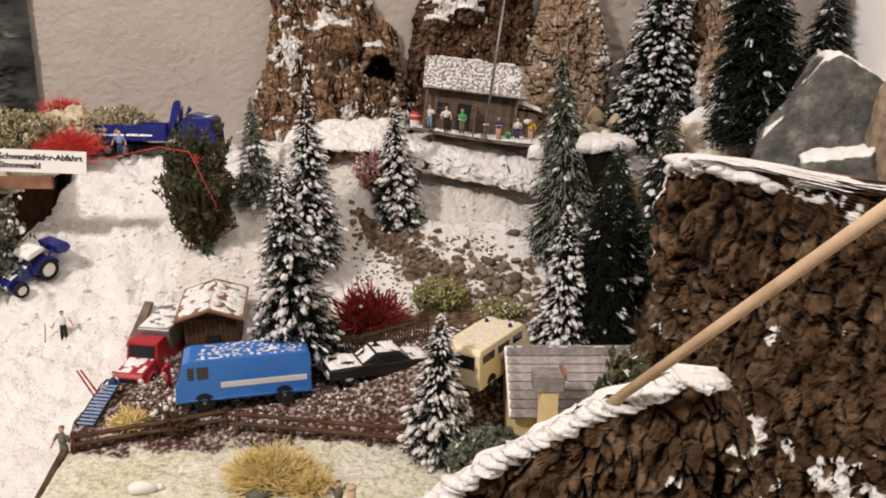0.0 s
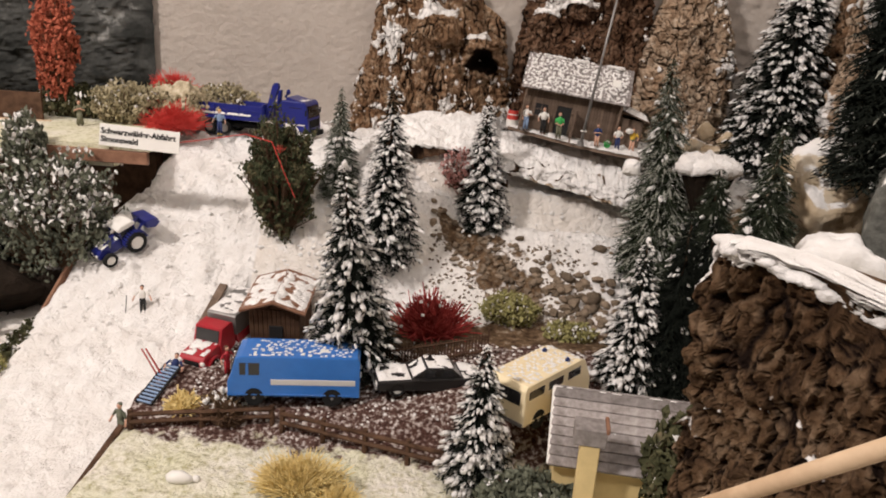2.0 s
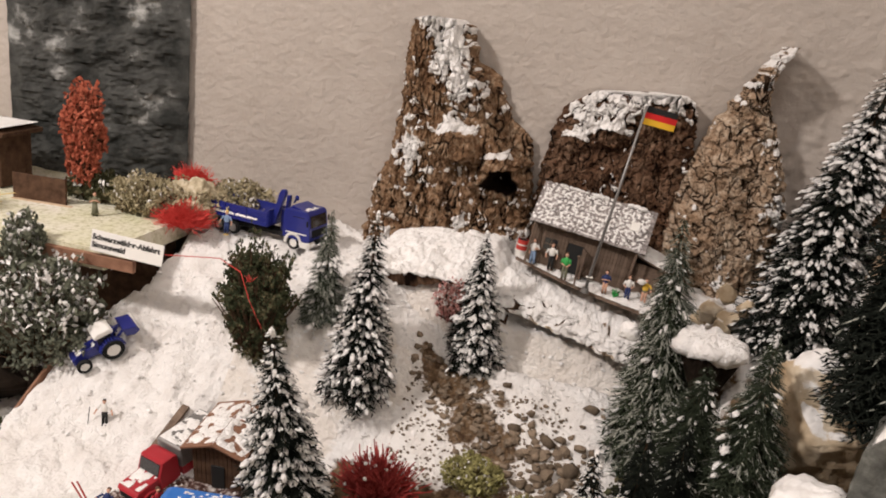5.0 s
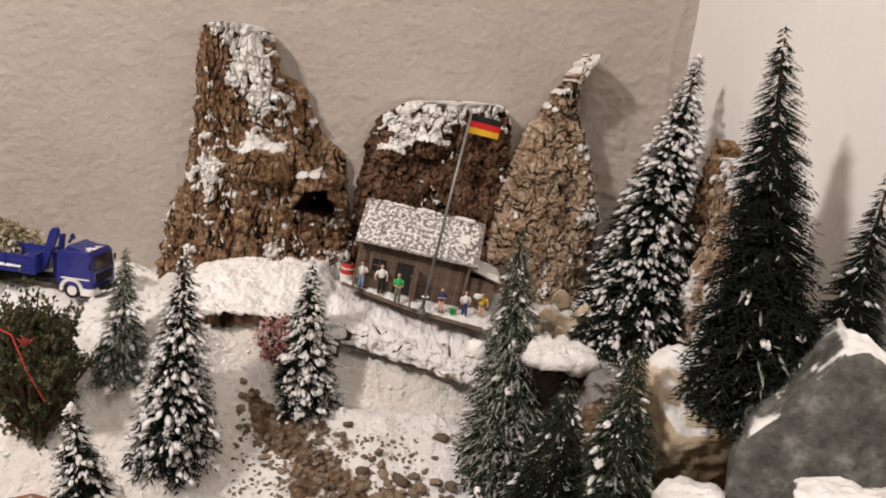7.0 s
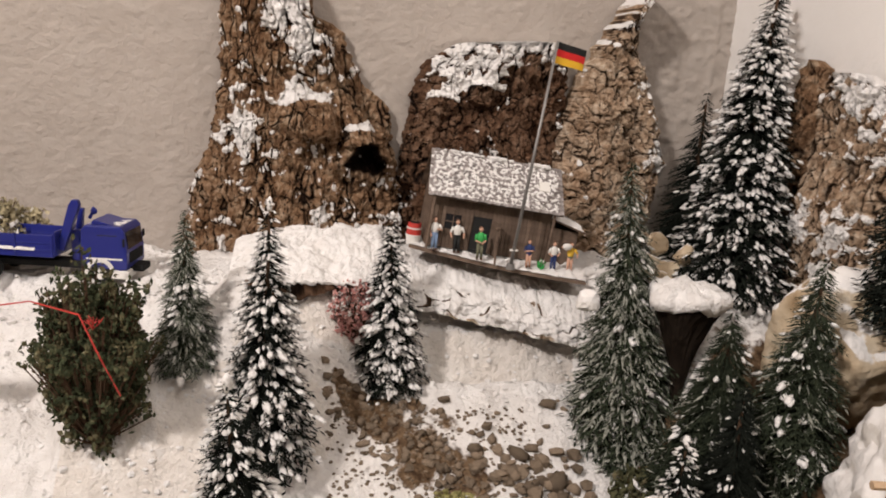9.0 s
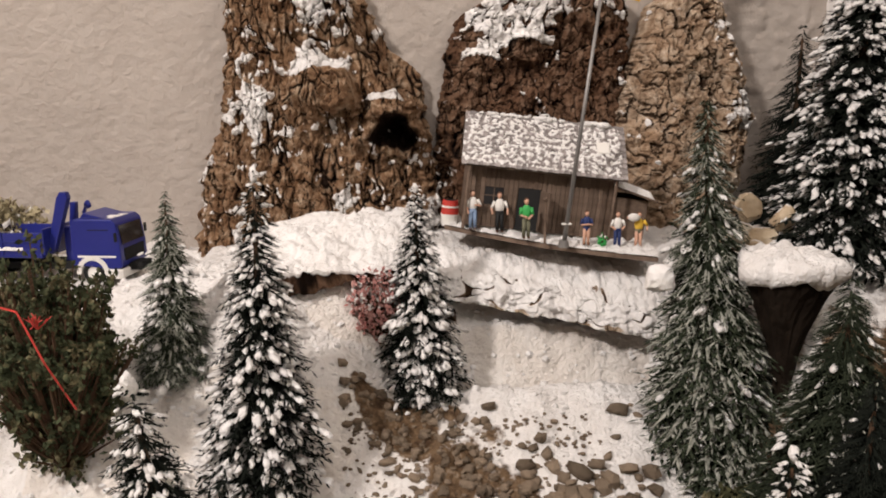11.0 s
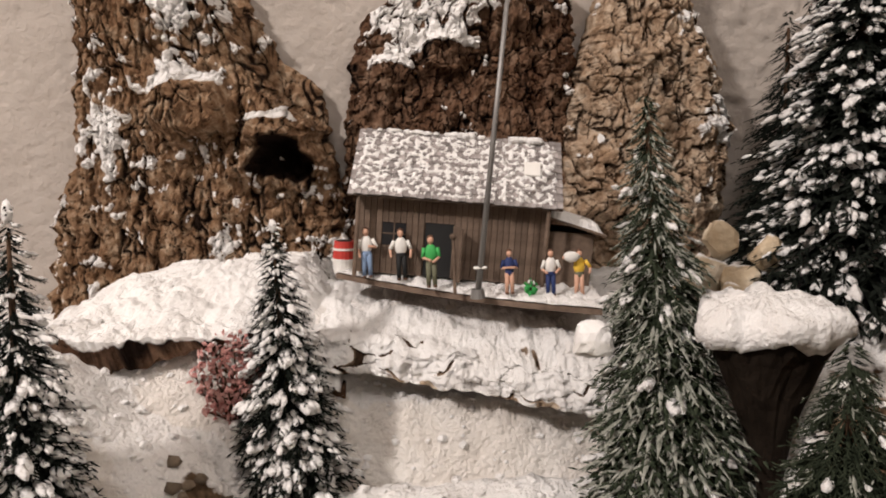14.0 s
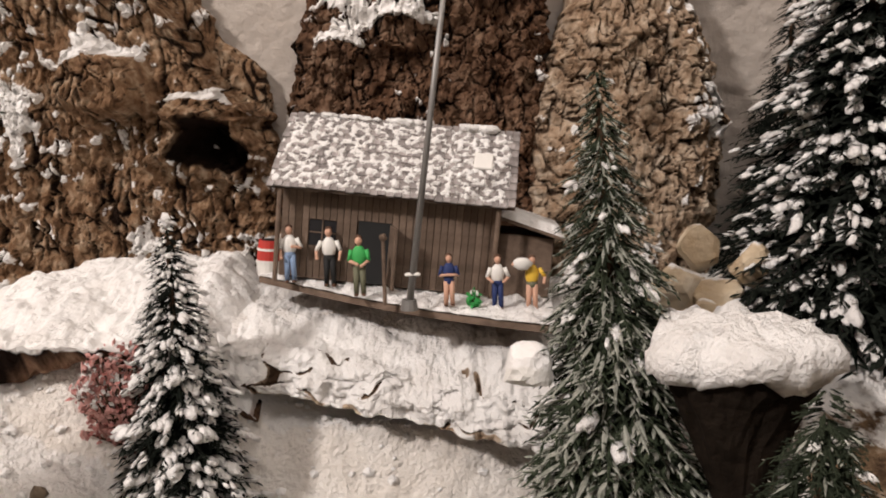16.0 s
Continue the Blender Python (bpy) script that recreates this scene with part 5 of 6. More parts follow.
def pickup():
    ob = thing("truck", "red truck with a grey snow-dusted tarpaulin bed beside the shed", "truck", Matrix.Translation((-0.1500, 0.4165, 0.000)) @ pose(0, 0, 0, 0, 0, 253) @ pose(0, 0, 0, 0, 9, 0) @ Matrix.Scale(1.10, 4), group="vehicles")
    W = 0.0205
    part("chassis", rbox(0.062, 0.010, 0.003, (-0.002, 0, 0.004), 0.0004), RUBBER, ob)
    part("hood", prism([(0.010, 0.0055), (0.010, 0.0150), (0.0245, 0.0138), (0.0265, 0.0120), (0.0265, 0.0055)], -W * 0.44, W * 0.44, 0.0009, 2, 0.08), REDP, ob)
    cab = part("cab", prism([(-0.003, 0.0055), (-0.003, 0.0225), (-0.001, 0.0235), (0.0075, 0.0235), (0.0108, 0.0150), (0.0108, 0.0055)], -W / 2, W / 2, 0.0008, 2, 0.10), REDP, ob)
    part("windscreen", prism([(0.0082, 0.0222), (0.0106, 0.0158), (0.0111, 0.0158), (0.0087, 0.0222)], -W * 0.38, W * 0.38, 0), GLASS, cab)
    part("grille", rbox(0.0006, W * 0.5, 0.0050, (0.0266, 0, 0.0065), 0.0002), RUBBER, ob)
    part("bumper", rbox(0.0016, W * 0.98, 0.0016, (0.0278, 0, 0.0042), 0.0004), SILVER, ob)
    part("bed", rbox(0.034, W, 0.006, (-0.0215, 0, 0.0065), 0.0005), REDP, ob)
    part("tarpaulin", prism([(-0.0385, 0.0125), (-0.0385, 0.0248), (-0.0375, 0.0256), (-0.0055, 0.0256), (-0.0045, 0.0248), (-0.0045, 0.0125)], -W * 0.49, W * 0.49, 0.0009, 2), GREYP, ob, "dark grey tarpaulin")
    part("snow", snow_patch(0.031, W * 0.92, 0.0007, 51, 0.35, 0.0009, pose(-0.0215, 0, 0.0257)), SNOW, ob, "thin snow on the tarpaulin", smooth=True)
    part("snow", snow_patch(0.014, W * 0.72, 0.0005, 52, 0.45, 0.0008, pose(0.0175, 0, 0.0147, 0, 4, 0)), SNOW, ob, "specks of snow on the hood", smooth=True)
    for s in (-1, 1):
        part("side_window", rbox(0.0070, 0.0006, 0.0060, (0.0030, s * (W / 2 - 0.0018), 0.0150), 0.0003), GLASS, cab)
        fg = joined(*[rod((0.0185 + 0.0056 * math.cos(a), s * (W / 2 - 0.0040), 0.0048 + 0.0056 * math.sin(a)), (0.0185 + 0.0056 * math.cos(a), s * (W / 2), 0.0048 + 0.0056 * math.sin(a)), 0.0009, 0.0009, 8) for a in np.linspace(0, math.pi, 13)])
        part("fender", fg, REDP, ob)
        part("headlight", ball((0.0262, s * W * 0.36, 0.0105), (0.0012, 0.0017, 0.0017), 2), WHITEP, ob)
        for x in (0.0185, -0.026):
            wheel(ob, x, s * (W / 2 - 0.0016), 0.0046, 0.0046, 0.0030, SILVER)


pickup()


def tractor(label, m, paint, rim, cabmat, loader):
    ob = thing("tractor", label, "tractor", m, group="vehicles")
    part("hood", prism([(0.000, 0.006), (0.000, 0.0145), (0.0155, 0.0130), (0.0190, 0.0105), (0.0190, 0.006)], -0.0055, 0.0055, 0.0012, 3, 0.15), paint, ob)
    if cabmat:
        cab = part("cab", prism([(-0.0120, 0.008), (-0.0125, 0.0205), (-0.0005, 0.0205), (0.0010, 0.008)], -0.0072, 0.0072, 0.0008, 2, 0.12), GLASS, ob)
        part("roof", prism([(-0.0135, 0.0200), (-0.0135, 0.0222), (-0.0115, 0.0240), (-0.0025, 0.0240), (0.0005, 0.0222), (0.0005, 0.0200)], -0.0080, 0.0080, 0.0012, 3), cabmat, cab, "white cab roof")
        for s in (-1, 1):
            for x in (-0.0118, -0.0004):
                part("pillar", rod((x, s * 0.0070, 0.008), (x, s * 0.0066, 0.0205), 0.0006, 0.0006, 6), paint, cab)
    else:
        part("seat", rbox(0.006, 0.007, 0.006, (-0.008, 0, 0.009), 0.001, 2), paint, ob)
        part("exhaust", rod((0.008, 0.002, 0.012), (0.008, 0.002, 0.023), 0.0007, 0.0007, 8), RUBBER, ob)
    part("axle", joined(rod((-0.008, -0.009, 0.0078), (-0.008, 0.009, 0.0078), 0.0018, 0.0018, 8), rod((0.0135, -0.008, 0.0052), (0.0135, 0.008, 0.0052), 0.0014, 0.0014, 8)), RUBBER, ob)
    for s in (-1, 1):
        fg = joined(*[rod((-0.008 + 0.0086 * math.cos(a), s * 0.0068, 0.0078 + 0.0086 * math.sin(a)), (-0.008 + 0.0086 * math.cos(a), s * 0.0112, 0.0078 + 0.0086 * math.sin(a)), 0.0008, 0.0008, 6) for a in np.linspace(0.3, math.pi - 0.1, 12)])
        part("fender", fg, paint, ob)
        wheel(ob, -0.008, s * 0.0096, 0.0078, 0.0078, 0.0042, rim)
        wheel(ob, 0.0135, s * 0.0088, 0.0052, 0.0052, 0.0034, rim)
        part("headlight", ball((0.0190, s * 0.0030, 0.0098), (0.0006, 0.0011, 0.0011), 2), WHITEP, ob)
    for k in range(3):
        part("lettering_bar", rbox(0.0004, 0.0016, 0.0018, (0.0189, (k - 1) * 0.0026, 0.0066), 0), WHITEP, ob)
    if loader:
        arm = part("rear_arm", joined(rod((-0.012, -0.004, 0.010), (-0.021, -0.004, 0.016), 0.0010, 0.0010, 6), rod((-0.012, 0.004, 0.010), (-0.021, 0.004, 0.016), 0.0010, 0.0010, 6)), paint, ob)
        part("bucket", prism([(-0.0195, 0.0125), (-0.0195, 0.0190), (-0.0290, 0.0165), (-0.0300, 0.0120), (-0.0255, 0.0100)], -0.0095, 0.0095, 0.0007, 2), paint, arm)
        part("hydraulic", rod((-0.011, 0, 0.017), (-0.020, 0, 0.0185), 0.0014, 0.0009, 8), paint, arm)
    part("snow", snow_patch(0.014, 0.010, 0.0005, 61, 0.5, 0.0008, pose(0.008, 0, 0.0142, 0, 6, 0)), SNOW, ob, "specks of snow", smooth=True)
    return ob


tractor("dark blue tractor with white cab roof and wheels on snow", Matrix.Translation((-0.2400, 0.472, 0.0465)) @ pose(0, 0, 0, 0, 0, 232) @ pose(0, 0, 0, -8, 22, 0), NAVY, WHITEP, WHITEP, True)
tractor("old grey tractor with red wheel rims below the hedge", pose(-0.326, 0.421, -0.002, 0, 0, 215), OLIVE, REDB, None, False)

# ---- buildings ----


def planks(parent, x0, x1, z0, z1, y, n, thick, material, seed=0, holes=()):
    """Upright boards side by side in the plane y, facing -y, left out where holes are."""
    rnd = random.Random(seed)
    w = (x1 - x0) / n
    base = {}
    for k in range(n):
        a, b = x0 + k * w, x0 + (k + 1) * w
        spans = [(z0, z1)]
        for hx0, hx1, hz0, hz1 in holes:
            if a >= hx0 - 1e-6 and b <= hx1 + 1e-6:
                spans = [(z0, hz0), (hz1, z1)] if hz0 > z0 + 1e-6 else [(hz1, z1)]
        for s0, s1 in spans:
            if s1 - s0 < 0.0005:
                continue
            key = round(s1 - s0, 5)
            if key not in base:
                base[key] = mesh_of("plank", rbox(w * 0.94, thick, s1 - s0, (0, 0, 0), 0.00015), material)
            ob = part("plank", base[key], None, parent)
            ob.location = ((a + b) / 2, y + rnd.uniform(-1, 1) * 0.00012, s0)


def shingle_roof(parent, x0, x1, run, rise, y_eave, z_eave, rows, cols, material, seed, side=1, snow=0.0):
    """One slope of shingles laid in courses; side -1 is the far slope."""
    rnd = random.Random(seed)
    slope = math.atan2(rise, run)
    length = math.hypot(run, rise)
    w, l = (x1 - x0) / cols, length / rows
    variants = [mesh_of("shingle", rbox(w * rnd.uniform(0.82, 0.97), l * 1.45, 0.0006, (0, 0, 0), 0.00012), material) for _ in range(5)]
    for j in range(rows):
        for i in range(cols):
            ob = part("shingle", variants[rnd.randrange(5)], None, parent)
            d = (j + 0.5) * l + rnd.uniform(-1, 1) * l * 0.10
            x = x0 + (i + 0.5 + (0.5 if j % 2 else 0) * (1 if i < cols - 1 else 0)) * w
            ob.matrix_basis = Matrix.Translation((x, y_eave + side * d * math.cos(slope), z_eave + d * math.sin(slope) + 0.0008)) @ Euler((side * (slope - 0.10), 0, rnd.uniform(-0.06, 0.06))).to_matrix().to_4x4()


HUT = Matrix.Translation((0.0433, 0.5929, 0.1413)) @ pose(0, 0, 0, 0, 0, -5.4) @ pose(0, 0, 0, 0, 6.4, 0) @ Matrix.Diagonal((1.01, 1, 0.97, 1))


def alpine_hut():
    ob = thing("alpine_hut", "dark plank mountain hut with a snowy shingle roof and open door", "hut", HUT)
    w, d, h = 0.0775, 0.046, 0.0345
    front = part("front_wall", rbox(w, 0.0006, h, (w / 2, 0.0012, 0.0), 0), WOODD, ob)
    door_hole, win_hole = (0.0285, 0.0385), (0.0100, 0.0195)
    planks(front, 0.0, w, 0.0, h, 0.0, 31, 0.0011, HUTW, 3, holes=[(0.0275, 0.0400, 0.0, 0.0235), (0.0100, 0.0200, 0.0125, 0.0225)])
    for name, x in (("left_wall", 0.0006), ("right_wall", w - 0.0006)):
        side = part(name, prism([(0.0012, 0.0), (d, 0.0), (d, h), (d / 2, h + 0.024), (0.0012, h)], -0.0006, 0.0006, 0), HUTW, ob)
        side.matrix_basis = Matrix.Translation((x, 0, 0)) @ Matrix(((0, 1, 0, 0), (1, 0, 0, 0), (0, 0, 1, 0), (0, 0, 0, 1)))
    part("back_wall", rbox(w, 0.0012, h, (w / 2, d, 0), 0), HUTW, ob)
    # black sheet for the unlit inside of the doorway, open door leaf, window
    part("doorway", rbox(0.0118, 0.0008, 0.0235, (0.0338, 0.0002, 0.0002), 0), INK, ob, "black sheet standing in for shade inside the open doorway")
    leaf = part("door", rbox(0.0110, 0.0011, 0.0225, (0.0, 0.0, 0.0), 0.0002), HUTW, ob, "open plank door")
    leaf.matrix_basis = pose(0.0415, -0.0062, 0.0006, 0, 0, -72)
    win = part("window", rbox(0.0098, 0.0006, 0.0098, (0.0150, 0.0003, 0.0126), 0), GLASS, ob, "dark window with crossed bars")
    for g in (rbox(0.0005, 0.0009, 0.0098, (0.0150, 0.0, 0.0126), 0), rbox(0.0098, 0.0009, 0.0005, (0.0150, 0.0, 0.0174), 0)):
        part("glazing_bar", g, HUTW, win)
    for x in (0.0004, w - 0.0004):
        part("corner_post", rod((x, -0.0065, -0.001), (x, -0.0065, h - 0.001), 0.0009, 0.0009, 8), HUTW, ob)
    # roof
    roof = part("roof", joined(prism([(-0.0075, h - 0.0012), (-0.0070, h - 0.0002), (0.0185, h + 0.0262), (0.0190, h + 0.0250)], -0.004, w + 0.005, 0), prism([(0.0445, h - 0.0012), (0.0440, h - 0.0002), (0.0185, h + 0.0262), (0.0180, h + 0.0250)], -0.004, w + 0.005, 0)), HUTW, ob)
    roof.matrix_basis = Matrix(((0, 1, 0, 0), (1, 0, 0, 0), (0, 0, 1, 0), (0, 0, 0, 1)))
    tiles = new("roof_cover")
    tiles.parent = ob
    tiles.empty_display_size = 0.001
    shingle_roof(tiles, -0.004, w + 0.005, 0.0260, 0.0262, -0.0078, h - 0.0008, 9, 31, SHING, 5)
    # thick crusty snow on the near slope
    a = math.degrees(math.atan2(0.0262, 0.0260))
    part("snow", snow_patch(w + 0.008, 0.0365, 0.0015, 71, 0.0, 0.0007, Matrix.Translation((w / 2, 0.0055, h + 0.0128)) @ pose(0, 0, 0, a, 0, 0), 430, 30), SNOW, ob, "crusty snow on the shingles")
    tagged(part("snow_ridge", lumps([(0.004, 0.018, h + 0.0268), (0.03, 0.018, h + 0.0268)], 0.0016, 4, 8), SNOW, ob, smooth=True), kind="stuff")
    tagged(part("snow_ridge", lumps([(0.034, 0.018, h + 0.0268), (0.05, 0.018, h + 0.0268)], 0.0022, 5, 5), SNOW, ob, smooth=True), kind="stuff")
    tagged(part("snow_ridge", lumps([(0.060, 0.018, h + 0.0268), (0.072, 0.018, h + 0.0268)], 0.0024, 6, 4), SNOW, ob, smooth=True), kind="stuff")
    hatch = part("roof_light", rbox(0.0068, 0.0078, 0.0016, (0, 0, 0), 0.0003), WHITEP, ob, "pale roof light")
    hatch.matrix_basis = Matrix.Translation((0.0700, 0.0060, h + 0.0142)) @ pose(0, 0, 0, a, 0, 0)
    # side annexe
    ax = part("annexe", rbox(0.0200, 0.030, 0.0245, (w + 0.0105, 0.0185, -0.001), 0.0003), HUTW, ob, "low plank annexe")
    part("annexe_roof", rbox(0.026, 0.036, 0.0012, (0, 0, 0), 0.0003), HUTW, ax).matrix_basis = pose(w + 0.0118, 0.0165, 0.0262, 0, 14, 0)
    part("annexe_snow", snow_patch(0.025, 0.034, 0.0030, 73, -0.5, 0.0012, pose(w + 0.0118, 0.0165, 0.0274, 0, 14, 0)), SNOW, ax, "thick snow on the annexe roof", smooth=True)


alpine_hut()


def deck():
    """The snowy terrace in front of the hut: a warped board, wider towards one end."""
    n = 40
    vs, fs = [], []
    for k in range(n + 1):
        u = k / n
        f = Vector((0.0345, 0.600, 0.1395)).lerp(Vector((0.138, 0.554, 0.1285)), u) + Vector((0, 0, -0.0012 * math.sin(math.pi * u)))
        f.y -= 0.004 * math.sin(math.pi * u)
        b = Vector((0.046, 0.622, 0.1395)).lerp(Vector((0.146, 0.606, 0.1285)), u)
        vs += [tuple(f), tuple(b), tuple(b - Vector((0, 0, 0.0022))), tuple(f - Vector((0, 0, 0.0022)))]
    for k in range(n):
        a, c = 4 * k, 4 * k + 4
        fs += [(a, c, c + 1, a + 1), (a + 3, a + 2, c + 2, c + 3), (a, a + 3, c + 3, c), (a + 1, c + 1, c + 2, a + 2)]
    fs += [(0, 1, 2, 3), (4 * n + 3, 4 * n + 2, 4 * n + 1, 4 * n)]
    ob = thing("terrace", "warped grey terrace board under thick snow before the hut", "terrace")
    part("board", (vs, fs), HUTW, ob)
    m, k0 = 26, []
    vs, fs = [], []
    for j in range(9):
        for k in range(101):
            u, v = k / 100, j / 8
            f = Vector(((0.0345 + 0.1035 * u), 0.600 - 0.046 * u - 0.004 * math.sin(math.pi * u), 0.1395 - 0.011 * u - 0.0012 * math.sin(math.pi * u)))
            b = f + Vector((0.006, 0.020 + 0.02 * u, 0.0006))
            p = f.lerp(b, v)
            rim = min(1.0, 5 * v + 0.15)
            p.z += 0.0004 + rim * (0.0018 + 0.0024 * fbm(p.x * 220, p.y * 220, 4, 4))
            p.y -= 0.0004 * (1 - v)
            vs.append(tuple(p))
    for j in range(8):
        for k in range(100):
            a = j * 101 + k
            fs.append((a, a + 1, a + 102, a + 101))
    part("snow", (vs, fs), SNOW, ob, "trodden snow", smooth=True)


deck()


def brown_shed():
    """The small gabled shed beside the red truck."""
    ob = thing("garden_shed", "small dark brown gabled shed with a snow-flecked plank roof", "shed", Matrix.Translation((-0.1130, 0.4145, 0.006)) @ pose(0, 0, 0, 7, 0, 2) @ Matrix.Diagonal((1.06, 1, 1, 1)))
    w, d, h = 0.031, 0.042, 0.031
    gable = part("front_wall", prism([(-w / 2, 0), (-w / 2, h), (0, h + 0.0055), (w / 2, h), (w / 2, 0)], 0.0014, 0.0024, 0), WOODD, ob)
    planks(gable, -w / 2, w / 2, 0.0, h - 0.0004, 0.0010, 11, 0.0010, WOODD, 9)
    part("back_wall", prism([(-w / 2, 0), (-w / 2, h), (0, h + 0.0055), (w / 2, h), (w / 2, 0)], d - 0.001, d, 0), WOODD, ob)
    for s in (-1, 1):
        side = part("side_wall", rbox(0.0010, d - 0.002, h, (s * (w / 2 - 0.0005), d / 2, 0), 0), WOODD, ob)
        slope = part("roof", rbox(0.0215, d + 0.008, 0.0010, (0, 0, 0), 0.0002), WOODB, ob)
        slope.matrix_basis = pose(s * 0.0098, d / 2 - 0.001, h + 0.0030, 0, s * 19.5, 0)
        mesh = mesh_of("roof_plank", rbox(0.0212, 0.0042, 0.0007, (0, 0, 0), 0.00015), WOODB)
        for k in range(11):
            pl = part("roof_plank", mesh, None, slope)
            pl.location = (0, -d / 2 - 0.002 + k * 0.00455, 0.0009)
        part("snow", snow_patch(0.0205, d + 0.004, 0.0014, 80 + s, 0.12, 0.0009, pose(s * 0.0098, d / 2 - 0.001, h + 0.0046, 0, s * 19.5, 0)), SNOW, ob, "patchy snow on the roof", smooth=True)
    part("door", rbox(0.0085, 0.0008, 0.0190, (0.001, 0.0001, 0.0), 0.0002), INK, ob, "dark door")


brown_shed()


def tiled_house():
    """The low house by the fence of which the tiled roof and a rendered chimney stack show."""
    ob = thing("house", "low house with a snow-flecked grey tiled roof and cream chimney", "house", pose(0.0585, 0.318, -0.012, 0, 0, -6))
    w, d = 0.070, 0.030
    for s in (-1, 1):
        part("wall", rbox(w - 0.006, 0.002, 0.034, (w / 2, s * (d - 0.004), 0), 0.0003), BEIGE, ob)
    for x in (0.004, w - 0.004):
        g = part("gable", prism([(-d + 0.004, 0), (-d + 0.004, 0.034), (0, 0.058), (d - 0.004, 0.034), (d - 0.004, 0)], -0.001, 0.001, 0), BEIGE, ob)
        g.matrix_basis = Matrix.Translation((x, 0, 0)) @ Matrix(((0, 1, 0, 0), (1, 0, 0, 0), (0, 0, 1, 0), (0, 0, 0, 1)))
    for s in (-1, 1):
        slope = part("roof", rbox(w, 0.0405, 0.0012, (0, 0, 0), 0.0002), SHING, ob)
        slope.matrix_basis = Matrix.Translation((w / 2, s * d / 2, 0.0455)) @ pose(0, 0, 0, -s * 40.5, 0, 0)
        mesh = mesh_of("tile_course", rbox(w, 0.0056, 0.0012, (0, 0, 0), 0.0003), SHING)
        for k in range(8):
            t = part("tile_course", mesh, None, slope)
            t.matrix_basis = pose(0, -0.0178 + k * 0.0050, 0.0013, -s * -10, 0, 0)
        part("snow", snow_patch(w, 0.038, 0.0009, 90 + s, 0.62, 0.001, Matrix.Translation((w / 2, s * d / 2 * 0.98, 0.0478)) @ pose(0, 0, 0, -s * 40.5, 0, 0)), SNOW, ob, "flecks of snow", smooth=True)
    part("bargeboard", rbox(0.0016, 0.040, 0.0022, (0, 0, 0), 0.0003), WHITEP, ob, "white verge board").matrix_basis = Matrix.Translation((0.0, -d / 2, 0.0458)) @ pose(0, 0, 0, 40.5, 0, 0)
    ch = part("chimney", rbox(0.0090, 0.0080, 0.052, (0.0180, -0.0360, 0.0), 0.0004), BEIGE, ob, "cream rendered chimney stack")
    part("chimney_cap", rbox(0.0150, 0.0120, 0.0090, (0.0175, -0.0345, 0.0515), 0.0005), SHING, ch, "tiled cap with red edge tiles")
    part("edge_tile", rbox(0.0018, 0.0125, 0.0030, (0.0250, -0.0345, 0.0590), 0.0004), WOODB, ch)


tiled_house()


def back_cabin():
    ob = thing("cabin", "dark wooden cabin with a frosted flat roof on the upper deck", "cabin", pose(-0.455, 0.600, 0.121, 0, 0, 4))
    part("wall", rbox(0.060, 0.040, 0.046, (0, 0, 0), 0.0005), WOODD, ob)
    part("roof", prism([(-0.038, 0.046), (-0.038, 0.050), (0, 0.055), (0.038, 0.050), (0.038, 0.046)], -0.026, 0.026, 0.0005), WOODD, ob)
    part("snow", snow_patch(0.070, 0.050, 0.0012, 95, 0.0, 0.0016, pose(0, 0, 0.0545)), SNOW, ob, "frost on the roof", smooth=True)
    part("door", rbox(0.010, 0.0008, 0.028, (0.010, -0.0203, 0.001), 0.0002), INK, ob)


back_cabin()

# ---- upper deck, sign, panel ----
slab("upper_deck", -0.62, 0.492, 0.104, -0.252, 0.673, 0.120, MEADOW, "frosted upper deck of the layout", "deck")
# added board behind the gap, its dark colour standing for the shade there
slab("gap_shade_board", -0.62, 0.585, -0.02, -0.262, 0.60, 0.104, WOODD, "dark board added for the shade in the gap under the deck", "wall")
fascia = single("fascia_board", rbox(0.100, 0.004, 0.009, (-0.276, 0.4905, 0.1075), 0.0004), WOODB, "brown board under the sign at the deck edge", "board")


def text_mesh(body, size):
    c = bpy.data.curves.new("lettering", "FONT")
    c.body, c.size, c.extrude, c.offset = body, size, 0.00012, size * 0.03
    ob = bpy.data.objects.new("lettering", c)
    scene.collection.objects.link(ob)
    dg = bpy.context.evaluated_depsgraph_get()
    me = bpy.data.meshes.new_from_object(ob.evaluated_get(dg))
    bpy.data.objects.remove(ob)
    me.materials.clear()
    me.materials.append(INK)
    return me


sign = thing("sign", "white card sign with two lines of black lettering", "sign", Matrix.Translation((-0.2595, 0.4865, 0.1205)) @ pose(0, 0, 0, -8, 3, 2))
part("card", rbox(0.0570, 0.0008, 0.0155, (0.0285, 0, 0), 0.0001), WHITEP, sign)
for body, z in (("Schwarzwälder-Abfahrt", 0.0088), ("Simonswald", 0.0030)):
    part("lettering", text_mesh(body, 0.0056), None, sign).matrix_basis = pose(0.0012, -0.0006, z, 90, 0, 0)


